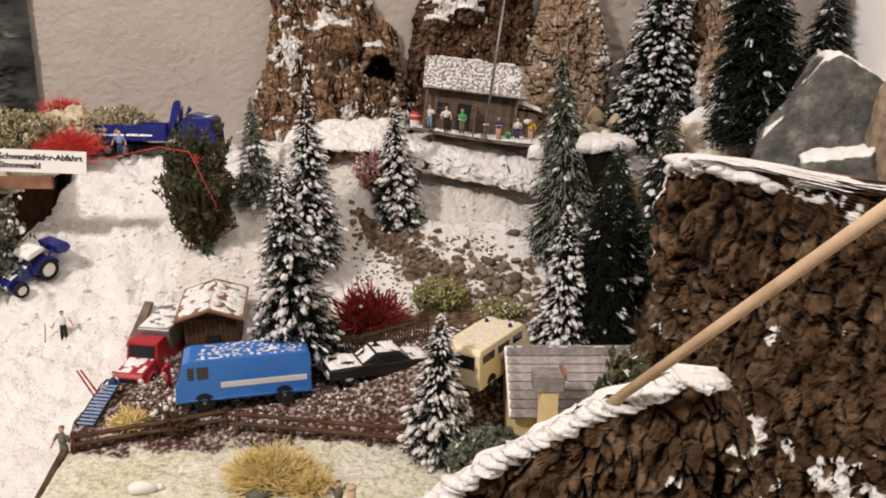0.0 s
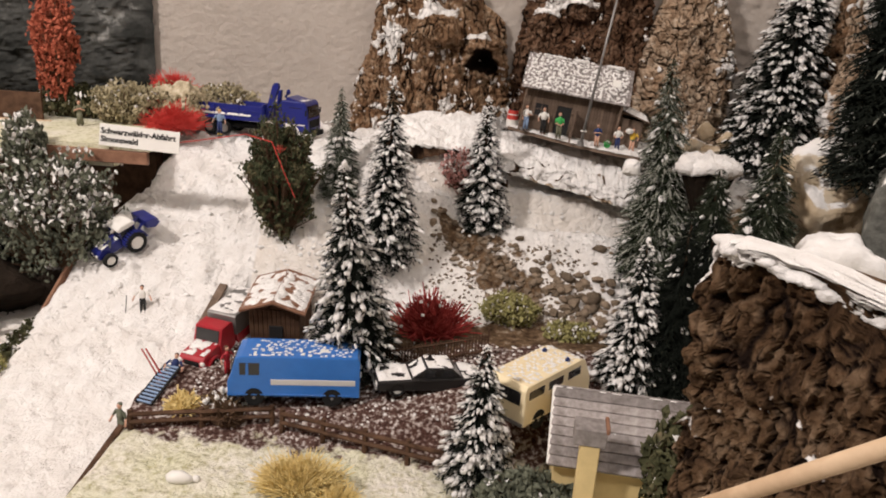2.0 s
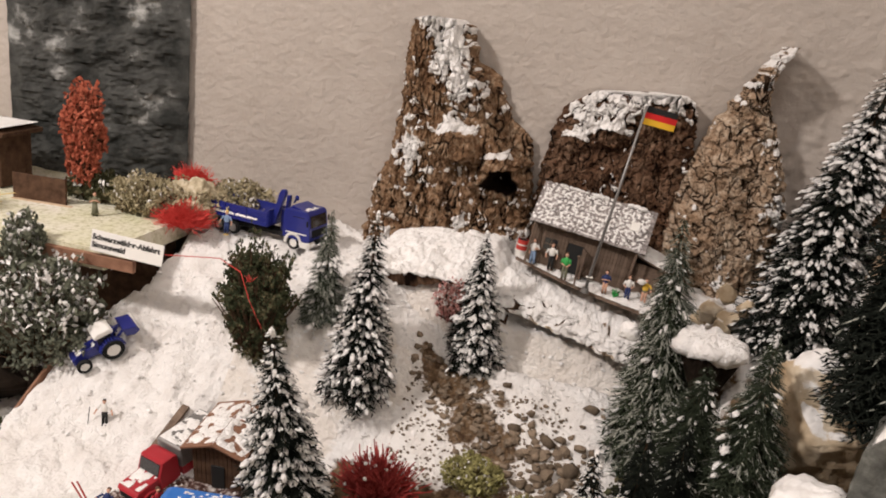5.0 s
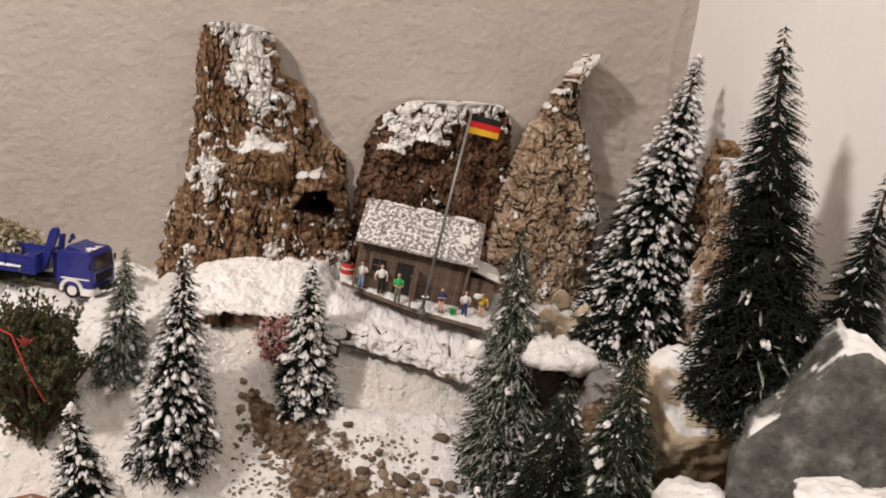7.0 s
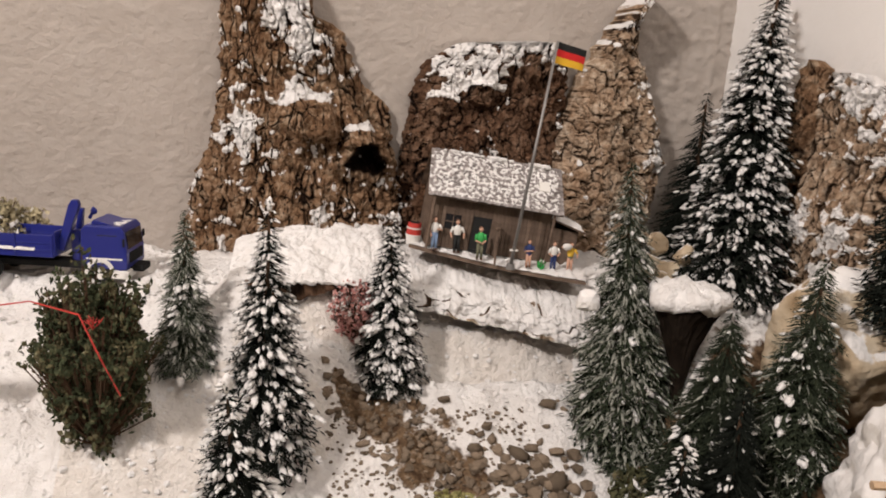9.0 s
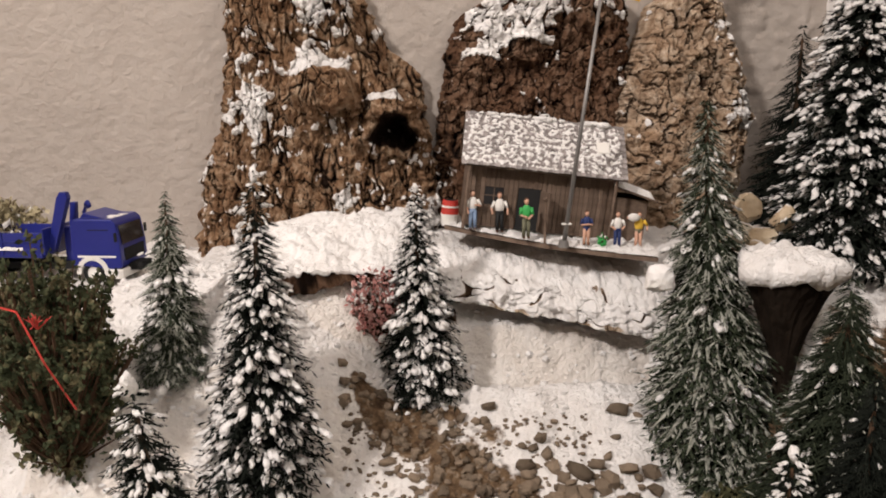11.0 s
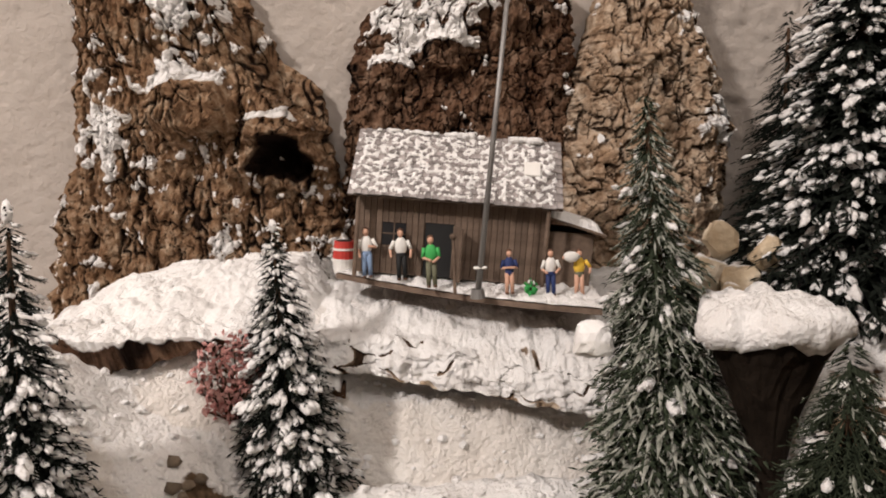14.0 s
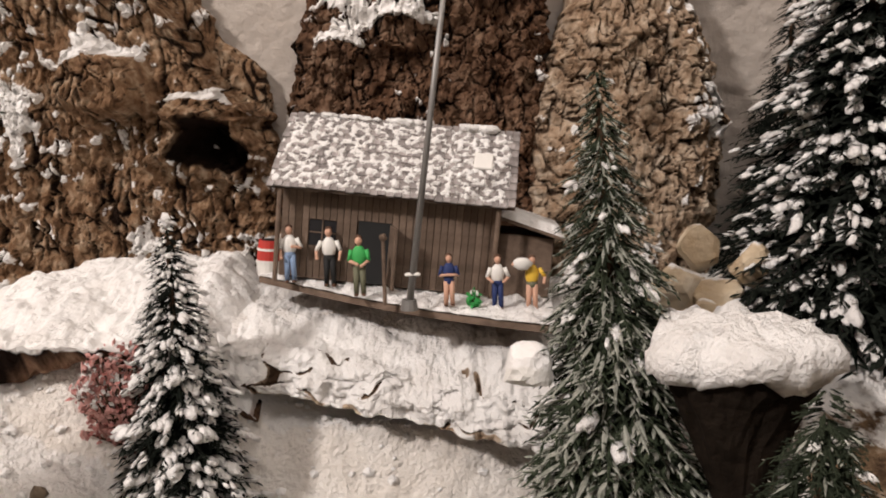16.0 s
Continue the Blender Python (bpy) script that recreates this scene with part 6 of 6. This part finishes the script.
def rock_mat():
    """The painted rock mat hung on the wall behind the upper deck."""
    nx, nz = 90, 170
    vs, fs = [], []
    for j in range(nz + 1):
        for i in range(nx + 1):
            x, z = -0.490 + 0.195 * i / nx + 0.0012 * fbm(j * 0.3, i // nx, 3, 2), 0.10 + 0.42 * j / nz
            e = min(1, 8 * min(i, nx - i) / nx)
            h = 0.004 + e * (0.006 * fbm(x * 26, 1.0, z * 55, 4) + 0.004 * abs(fbm(x * 50, 5.0, z * 110, 3)))
            vs.append((x, 0.6735 - max(0.001, h), z))
    for j in range(nz):
        for i in range(nx):
            a = j * (nx + 1) + i
            fs.append((a, a + 1, a + nx + 2, a + nx + 1))
    return vs, fs


single("rock_backdrop", rock_mat(), MAT_ROCK, "dark painted rock relief mat with white daubs on the wall", "backdrop", kind="structure")
screen = thing("screen_panel", "small dark red-brown board screen on the upper deck", "panel", pose(-0.374, 0.570, 0.1195, 0, 0, 5))
part("board", rbox(0.049, 0.0016, 0.023, (0, 0, 0), 0.0003), WOODD, screen)
part("post", rod((0.0235, 0.0015, 0.0), (0.0242, 0.0015, 0.026), 0.0008, 0.0006, 6), WOODD, screen)
part("foot_rail", rbox(0.056, 0.003, 0.0022, (0.004, -0.003, -0.001), 0.0003), RODWOOD, screen, "pale foot rail")

# boards and hedge along the ramp
single("ramp_board", rbox(0.062, 0.0022, 0.011, (0, 0, 0), 0.0003), WOODB, "red-brown board along the edge of the snow slope", "board",
       Matrix.Translation((-0.2765, 0.452, 0.017)) @ pose(0, 0, 0, 0, 0, 82) @ pose(0, 0, 0, 0, -38, 0))
single("edge_plank", rbox(0.036, 0.0060, 0.0024, (0, 0, 0), 0.0003), HUTW, "grey weathered plank along the snow slope", "plank",
       Matrix.Translation((-0.163, 0.440, 0.0235)) @ pose(0, 0, 0, 0, 0, 78) @ pose(0, 0, 0, 0, -33, 0))
single("edge_plank", rbox(0.110, 0.0042, 0.0095, (0, 0, 0), 0.0006), WOODD, "dark reddish board along the meadow edge", "board",
       Matrix.Translation((-0.1790, 0.282, -0.0235)) @ pose(0, 0, 0, 0, 0, 91) @ pose(0, 0, 0, 0, -6, 0))
for k in range(6):
    y = 0.352 + 0.014 * k
    bush("low green hedge with snow specks", (-0.2825 + 0.001 * (k % 2), y, -0.012 + 0.002 * k), (0.008, 0.009, 0.006), 300 + k, OLLEAF if k < 3 else MOSS, 260, 0.0013, 0.12, group="hedge")

# ---- fences ----


def rail_fence(points, label, posts, ph=0.013, gap=2, rails=2, picket=False):
    """Posts along a line of ground points with level rails between."""
    ob = thing("fence", label, "fence")
    pts = []
    for x, y in points:
        pts.append(Vector((x, y, height(x, y, False) - 0.001)))
    ends = []
    for a, b in zip(pts, pts[1:]):
        for k in range(posts):
            ends.append(a.lerp(b, k / posts))
    ends.append(pts[-1])
    for p in ends:
        part("post", rod(tuple(p), tuple(p + Vector((0.0002, 0, ph))), 0.0017, 0.0016, 7), WOODD, ob)
    for p, q in zip(ends, ends[1:]):
        for r in range(rails):
            z = ph * (0.45 + 0.37 * r)
            part("rail", rod(tuple(p + Vector((0, -0.0008, z))), tuple(q + Vector((0, -0.0008, z + 0.0004))), 0.0014, 0.0013, 6), WOODD, ob)
    return ob


rail_fence([(-0.174, 0.334), (-0.096, 0.345)], "dark brown two-rail wooden fence behind shrubs", 2)
rail_fence([(-0.089, 0.341), (0.009, 0.321)], "dark brown two-rail wooden fence before the vans", 4, 0.0155)
rail_fence([(0.009, 0.321), (0.040, 0.310)], "dark brown two-rail wooden fence behind the little fir", 2, 0.0140)
rail_fence([(0.042, 0.306), (0.006, 0.246)], "dark brown two-rail wooden fence at the meadow's end", 3, 0.011)


def picket_fence():
    ob = thing("fence", "black comb-like picket fence behind the snowy car", "fence")
    a, b = Vector((-0.050, 0.392, 0.008)), Vector((0.026, 0.401, 0.0235))
    mesh = mesh_of("picket", rbox(0.0009, 0.0006, 0.0135, (0, 0, 0), 0.0001), WOODD)
    n = 40
    for k in range(n + 1):
        ob2 = part("picket", mesh, None, ob)
        ob2.location = a.lerp(b, k / n)
    for z in (0.002, 0.0115):
        part("rail", rod(tuple(a + Vector((0, 0, z))), tuple(b + Vector((0, 0, z))), 0.0007, 0.0007, 6), WOODD, ob)
    part("end_post", rbox(0.0014, 0.0014, 0.0165, tuple(b), 0.0002), WOODD, ob)


picket_fence()

# ---- small things ----


def figurine(label, m, shirt, legs, hair=None, bare=False, arms=((0.30, 0.5), (0.30, 0.5)), h=0.0205, skirt=None):
    """A painted miniature as one plain mesh: two legs, trunk, arms and head."""
    s = h / 0.0205
    geos, mats = [], []

    def add(g, k):
        geos.append(g)
        mats.append((len(g[1]), k))

    for sx in (-1, 1):
        add(rod((sx * 0.0013 * s, 0, 0.0004 * s), (sx * 0.0010 * s, 0, 0.0100 * s), 0.00085 * s, 0.00120 * s, 8), 2 if bare else 1)
        add(ball((sx * 0.0013 * s, -0.0006 * s, 0.0004 * s), (0.0009 * s, 0.0016 * s, 0.0006 * s), 1), 3)
        a, b = arms[0 if sx < 0 else 1]
        sh = Vector((sx * 0.0026, 0, 0.0160)) * s
        el = sh + Vector((sx * math.sin(a) * 0.0038, -0.0006, -math.cos(a) * 0.0038)) * s
        wr = el + Vector((sx * math.sin(a - b) * 0.0034, -0.0016, -math.cos(b + a * 0.3) * 0.0034)) * s
        add(rod(tuple(sh), tuple(el), 0.00085 * s, 0.0007 * s, 7), 0)
        add(rod(tuple(el), tuple(wr), 0.0006 * s, 0.0005 * s, 7), 2)
        add(ball(tuple(wr), 0.0007 * s, 1), 2)
    add(ball((0, 0, 0.0102 * s), (0.0021 * s, 0.0014 * s, 0.0018 * s), 2), 1)
    add(ball((0, 0, 0.0137 * s), (0.0026 * s, 0.0016 * s, 0.0040 * s), 2), 0)
    add(rod((0, 0, 0.0168 * s), (0, 0, 0.0182 * s), 0.0006 * s, 0.0006 * s, 7), 2)
    add(ball((0, -0.0001, 0.0191 * s), (0.0013 * s, 0.0014 * s, 0.0017 * s), 2), 2)
    add(ball((0, 0.0003 * s, 0.0199 * s), (0.0014 * s, 0.0014 * s, 0.0012 * s), 2), 3)
    if skirt:
        add(rod((0, 0, 0.0020 * s), (0, 0, 0.0105 * s), 0.0030 * s, 0.0017 * s, 12), 1)
    idx = [k for n, k in mats for _ in range(n)]
    me = mesh_of("figurine", joined(*geos), shirt, legs, SKIN, hair or HAIR, index=idx, smooth=True)
    ob = new("figurine", me)
    ob.matrix_world = m
    return tagged(ob, label, "figurine", group="painted miniatures")


def on_deck(x, y):
    return pose(x, y, 0.1398 - 0.106 * (x - 0.0345) + 0.0008)


figurine("painted miniature in white shirt and pale jeans on the terrace", on_deck(0.0485, 0.5885), WHITEP, DENIM, arms=((0.2, 0.4), (0.5, 1.6)))
figurine("painted miniature in white shirt and dark trousers on the terrace", on_deck(0.0628, 0.5875), WHITEP, INK, arms=((0.5, 0.6), (0.4, 0.5)), h=0.021)
figurine("painted miniature in green top and olive trousers on the terrace", on_deck(0.0745, 0.5745), GREEN, OLIVE, arms=((0.2, 1.2), (0.2, 1.0)))
figurine("small painted miniature in blue with bare legs on the terrace", on_deck(0.1050, 0.5695), DARKB, DARKB, bare=True, arms=((0.3, 1.6), (0.3, 1.6)), h=0.0175)
figurine("painted miniature in white blouse and blue trousers on the terrace", on_deck(0.1215, 0.5695), WHITEP, DARKB, arms=((0.4, 1.0), (0.4, 1.0)), h=0.0185)
figurine("painted miniature with yellow top and dark shorts carrying a sack", on_deck(0.1335, 0.5715), YELLOW, OLIVE, bare=True, arms=((2.6, 0.4), (0.6, 0.8)), h=0.019)
single("sack", ball((0.1300, 0.5695, 0.1470), (0.0032, 0.0018, 0.0022), 2, 0.3, 4, freq=2), WHITEP, "white sack on the miniature's shoulder", "sack", smooth=True)
figurine("painted miniature in blue overalls and yellow helmet beside the lorry", pose(-0.2060, 0.585, 0.1170), DENIM, DARKB, YELLOW, arms=((0.6, 0.4), (0.6, 0.4)))
figurine("painted grey-green miniature with a long skirt on the upper deck", pose(-0.312, 0.560, 0.1195, 0, 0, 30), OLIVE, OLIVE, arms=((0.4, 2.0), (0.4, 2.0)), skirt=True)
figurine("painted miniature in black and white on the snow slope", pose(-0.2105, 0.4355, 0.0165, 0, 0, 15), WHITEP, INK, INK, arms=((0.7, 0.3), (0.7, 0.3)), h=0.0195)
single("ski_pole", rod((-0.2215, 0.432, 0.0140), (-0.2205, 0.4335, 0.0290), 0.0003, 0.0003, 5), INK, "thin dark ski pole in the snow", "ski pole")
figurine("painted grey miniature standing by the meadow fence", pose(-0.1805, 0.336, -0.0175, 0, 0, -20), GREYLEAF, GREYLEAF, GREYLEAF, arms=((0.5, 0.2), (0.5, 0.2)), h=0.022)
figurine("red painted miniature between the truck and van", pose(-0.1345, 0.383, 0.002, 0, 0, 60), REDP, REDP, arms=((0.8, 0.6), (0.6, 0.6)), h=0.020)
figurine("painted blue miniature leaning by the ski rack", pose(-0.1665, 0.372, -0.002, -12, 14, 20), DARKB, DARKB, arms=((0.8, 0.6), (0.6, 0.6)), h=0.020)
figurine("painted olive miniature with raised arms at the trough", pose(-0.0325, 0.2640, -0.0135, 0, 0, 10), OLIVE, OLIVE, arms=((2.5, 0.2), (2.5, 0.2)), h=0.019)


def skirack():
    ob = thing("ski_rack", "pale blue slatted rack leaning at the slope edge", "rack", Matrix.Translation((-0.1730, 0.349, -0.0030)) @ pose(0, 0, 0, 0, 0, 74) @ pose(0, 0, 0, 0, -24, 0))
    for s in (-1, 1):
        part("side_rail", rbox(0.030, 0.0012, 0.0016, (0.015, s * 0.0052, 0), 0.0002), INK, ob)
    mesh = mesh_of("slat", rbox(0.0014, 0.0104, 0.0010, (0, 0, 0.0006), 0.0002), DENIM)
    for k in range(12):
        part("slat", mesh, None, ob).location = (0.0015 + k * 0.0025, 0, 0)
    return ob


skirack()
single("ski", rod((-0.172, 0.372, 0.0), (-0.180, 0.366, 0.024), 0.0006, 0.0005, 6), REDB, "red ski standing against the rack", "ski")
single("ski", rod((-0.168, 0.371, 0.0), (-0.179, 0.369, 0.023), 0.0006, 0.0005, 6), REDB, "red ski standing against the rack", "ski")


def barrel():
    ob = thing("barrel", "white and red striped barrel beside the hut", "barrel", pose(0.0375, 0.6045, 0.1385, 0, 4, 0) @ Matrix.Diagonal((1.4, 1.4, 1.15, 1)))
    rings = [(0.0, 0.0029), (0.001, 0.0032), (0.0055, 0.0035), (0.0095, 0.0033), (0.0125, 0.0030)]
    for (z0, r0), (z1, r1), mt in zip(rings, rings[1:], (WHITEP, WHITEP, REDB, REDB)):
        part("stave_ring", rod((0, 0, z0), (0, 0, z1), r0, r1, 18), mt, ob, "red ring" if mt is REDB else "white ring")
    for z, r in ((0.0055, 0.0037), (0.0095, 0.0035)):
        part("hoop", rod((0, 0, z - 0.0004), (0, 0, z + 0.0004), r, r, 18), WHITEP, ob)
    # flat black disc on the closed top, standing for shade inside the barrel
    part("mouth", rod((0, 0, 0.0120), (0, 0, 0.01262), 0.0024, 0.0024, 16), INK, ob)


barrel()


def flag():
    ob = thing("flagpole", "grey metal flagpole with a black, red and gold flag", "flagpole")
    base, top = Vector((0.0915, 0.563, 0.1345)), Vector((0.1096, 0.5685, 0.2700))
    part("pole", rod(tuple(base), tuple(top), 0.0012, 0.0008, 10), GREYP, ob, smooth=True)
    part("foot", rod(tuple(base - Vector((0, 0, 0.001))), tuple(base + Vector((0, 0, 0.0025))), 0.0030, 0.0024, 12), GREYP, ob)
    mid = base.lerp(top, 0.075)
    part("cleat", rbox(0.0052, 0.0022, 0.0011, tuple(mid), 0.0004), WHITEP, ob)
    up = (top - base).normalized()
    wide = Vector((0.0225, 0.0098, -0.0035))
    for k, mt in enumerate((INK, FLAGR, FLAGG)):
        vs, fs = [], []
        for s in (0, 1):
            for j in range(2):
                for i in range(13):
                    u = i / 12
                    p = top - up * (0.0041 * (k + j)) + wide * u + Vector((-0.3, 0.9, 0)) * (0.0007 * math.sin(u * 6) + s * 0.0003)
                    vs.append(tuple(p))
        for i in range(12):
            a = i
            fs += [(a, a + 1, a + 14, a + 13), (26 + a, 26 + a + 13, 26 + a + 14, 26 + a + 1), (a, 26 + a, 27 + a, a + 1), (a + 13, a + 14, a + 40, a + 39)]
        part("stripe", (vs, fs), mt, ob, ("black stripe", "red stripe", "gold stripe")[k])


flag()
bush("small potted green plant with white blossoms on the terrace", (0.1135, 0.5685, 0.1318), (0.0026, 0.0026, 0.0034), 330, GREEN, 90, 0.0007, 0.25)
single("lantern_post", joined(rod((0.0832, 0.5690, 0.1340), (0.0832, 0.5690, 0.1560), 0.0007, 0.0006, 6), ball((0.0832, 0.5690, 0.1570), (0.0014, 0.0014, 0.0012), 2, 0.4, 2)), HUTW, "thin brown post with a snow cap on the terrace", "post")


def trough():
    ob = thing("water_trough", "whitewashed wooden water trough in the meadow", "trough", pose(-0.0535, 0.2625, -0.0150, 0, 0, -13))
    L, W, H = 0.040, 0.0105, 0.0062
    for s in (-1, 1):
        part("side_board", rbox(L, 0.0014, H, (0, s * W / 2, 0), 0.0003), RODWOOD, ob)
        part("end_board", rbox(0.0014, W, H, (s * (L / 2 - 0.0007), 0, 0), 0.0003), RODWOOD, ob)
    part("water", rbox(L - 0.002, W - 0.001, 0.0010, (0, 0, H - 0.0024), 0), GLASS, ob, "dark water")
    part("cover", rbox(0.0140, W + 0.001, 0.0018, (-0.0125, 0, H), 0.0005), WHITEP, ob, "snowy cover board")
    part("snow", lumps([(-0.018, 0, H + 0.0016), (-0.008, 0, H + 0.0016)], 0.0018, 6, 6), SNOW, ob, smooth=True)
    return ob


trough()
single("well_post", joined(rod((-0.0275, 0.2565, -0.0150), (-0.0265, 0.2565, 0.0065), 0.0024, 0.0022, 12), ball((-0.0265, 0.2565, 0.0068), (0.0026, 0.0026, 0.0010), 2, 0.3, 3)), RODWOOD, "pale wooden well post with a snow cap", "post", smooth=True)
# reclining and standing miniatures in the meadow as plain shapes
single("figurine", joined(ball((-0.1290, 0.291, -0.0080), (0.0075, 0.0035, 0.0036), 2, 0.25, 3), ball((-0.1205, 0.292, -0.0085), (0.0022, 0.0018, 0.0020), 2), *[rod((x, 0.2905, -0.0145), (x, 0.2905, -0.0085), 0.0008, 0.0010, 6) for x in (-0.134, -0.1315, -0.1265, -0.124)]), WHITEP, "plain white and brown meadow miniature", "figurine", smooth=True)
single("figurine", joined(ball((-0.1340, 0.283, -0.0125), (0.0046, 0.0030, 0.0022), 2, 0.25, 6), ball((-0.139, 0.281, -0.0120), (0.0018, 0.0016, 0.0016), 2)), PINKLEAF, "plain low pinkish meadow miniature", "figurine", smooth=True)
single("figurine", joined(ball((-0.0715, 0.279, -0.0085), (0.0060, 0.0030, 0.0032), 2, 0.25, 8), ball((-0.0650, 0.280, -0.0070), (0.0018, 0.0016, 0.0018), 2), *[rod((x, 0.279, -0.0145), (x, 0.279, -0.0090), 0.0008, 0.0009, 6) for x in (-0.0755, -0.0735, -0.0695, -0.0675)]), GREYLEAF, "plain grey meadow miniature by the straw bush", "figurine", smooth=True)

# red thread from the deck over the ramp to the bundled shrub
thread = []
pts = [Vector((-0.262, 0.492, 0.121)), Vector((-0.235, 0.5, 0.119)), Vector((-0.19, 0.49, 0.128)), Vector((-0.15, 0.475, 0.138)), Vector((-0.128, 0.463, 0.136)), Vector((-0.120, 0.461, 0.118)), Vector((-0.113, 0.466, 0.098))]
for a, b in zip(pts, pts[1:]):
    thread.append(rod(tuple(a), tuple(b), 0.00035, 0.00035, 5))
single("red_thread", joined(*thread), REDB, "thin red thread from the deck to the bundled shrub", "thread")
brush("red tinsel on top of the bundled shrub", (-0.124, 0.468, 0.128), (0.009, 0.005, 0.006), 340, REDB, 7, 0.0003, 2)

# ---- the stone bed: every stone a piece of its own ----


def stone_bed():
    rnd = random.Random(12)
    kinds = []
    for k in range(8):
        g = ball((0, 0, 0), (1.0, rnd.uniform(0.7, 0.95), rnd.uniform(0.55, 0.8)), 1, 0.7, k * 3 + 1, freq=1.2)
        kinds.append(mesh_of("stone", g, STONE, smooth=k % 2 == 0))
    bed = thing("stone_bed", "bed of rounded brown stones among snow", "stones")
    made = 0
    while made < 290:
        u, v = rnd.random(), rnd.random()
        x = -0.022 + 0.145 * u
        y = 0.448 + 0.088 * v
        # a brown tongue running down from the upper left to the lower right
        line = 0.530 - 0.55 * (x + 0.012)
        near = abs(y - line)
        if near > 0.014 + 0.018 * rnd.random() ** 2 + (0.012 if x > 0.06 else 0) or y < 0.452:
            if not (x > 0.03 and rnd.random() < 0.10 and y < 0.545):
                continue
        big = smooth01(x, 0.02, 0.10)
        s = rnd.uniform(0.0015, 0.0034) + big * rnd.random() ** 3 * 0.0042
        ob = part("stone", kinds[rnd.randrange(8)], None, bed)
        ob.matrix_basis = Matrix.Translation((x, y, height(x, y) + s * 0.25)) @ Euler((rnd.uniform(-0.4, 0.4), rnd.uniform(-0.4, 0.4), rnd.random() * 6.3)).to_matrix().to_4x4() @ Matrix.Diagonal((s, s, s, 1))
        made += 1
    for x, y, s in ((0.1035, 0.484, 0.0072), (0.088, 0.478, 0.0058), (0.096, 0.470, 0.0050), (0.117, 0.497, 0.0055), (0.074, 0.468, 0.0048), (0.080, 0.486, 0.0046)):
        ob = part("stone", kinds[int(s * 1e4) % 8], None, bed)
        ob.matrix_basis = Matrix.Translation((x, y, height(x, y) + s * 0.45)) @ Euler((0.2, -0.2, s * 900)).to_matrix().to_4x4() @ Matrix.Diagonal((s, s, s, 1))


stone_bed()


def pebbles(label, n, area, size, material, seed):
    """Loose crumbs too many to count, as one mesh."""
    rnd = random.Random(seed)
    geos = []
    while len(geos) < n:
        x, y = rnd.uniform(area[0], area[1]), rnd.uniform(area[2], area[3])
        s = size * rnd.uniform(0.5, 1.6)
        geos.append(ball((x, y, height(x, y) + s * 0.2), (s, s * rnd.uniform(0.7, 1), s * 0.7), 1, 0.7, rnd.random() * 90))
    single("crumbs", joined(*geos), material, label, "gravel", kind="stuff")


pebbles("loose crumbs of snow on the white slope", 260, (-0.275, -0.155, 0.42, 0.60), 0.0014, SNOW, 1)
pebbles("loose lumps of snow below the terrace", 260, (-0.03, 0.15, 0.53, 0.60), 0.0014, SNOW, 2)
pebbles("brown crumbs among the stones", 900, (-0.02, 0.10, 0.45, 0.53), 0.0009, STONE, 3)
pebbles("crumbs of snow over the gravel yard", 700, (-0.15, 0.10, 0.345, 0.42), 0.0008, SNOW, 4)
pebbles("lumps of snow on the bank by the slope", 400, (-0.15, -0.03, 0.47, 0.60), 0.0015, SNOW, 5)
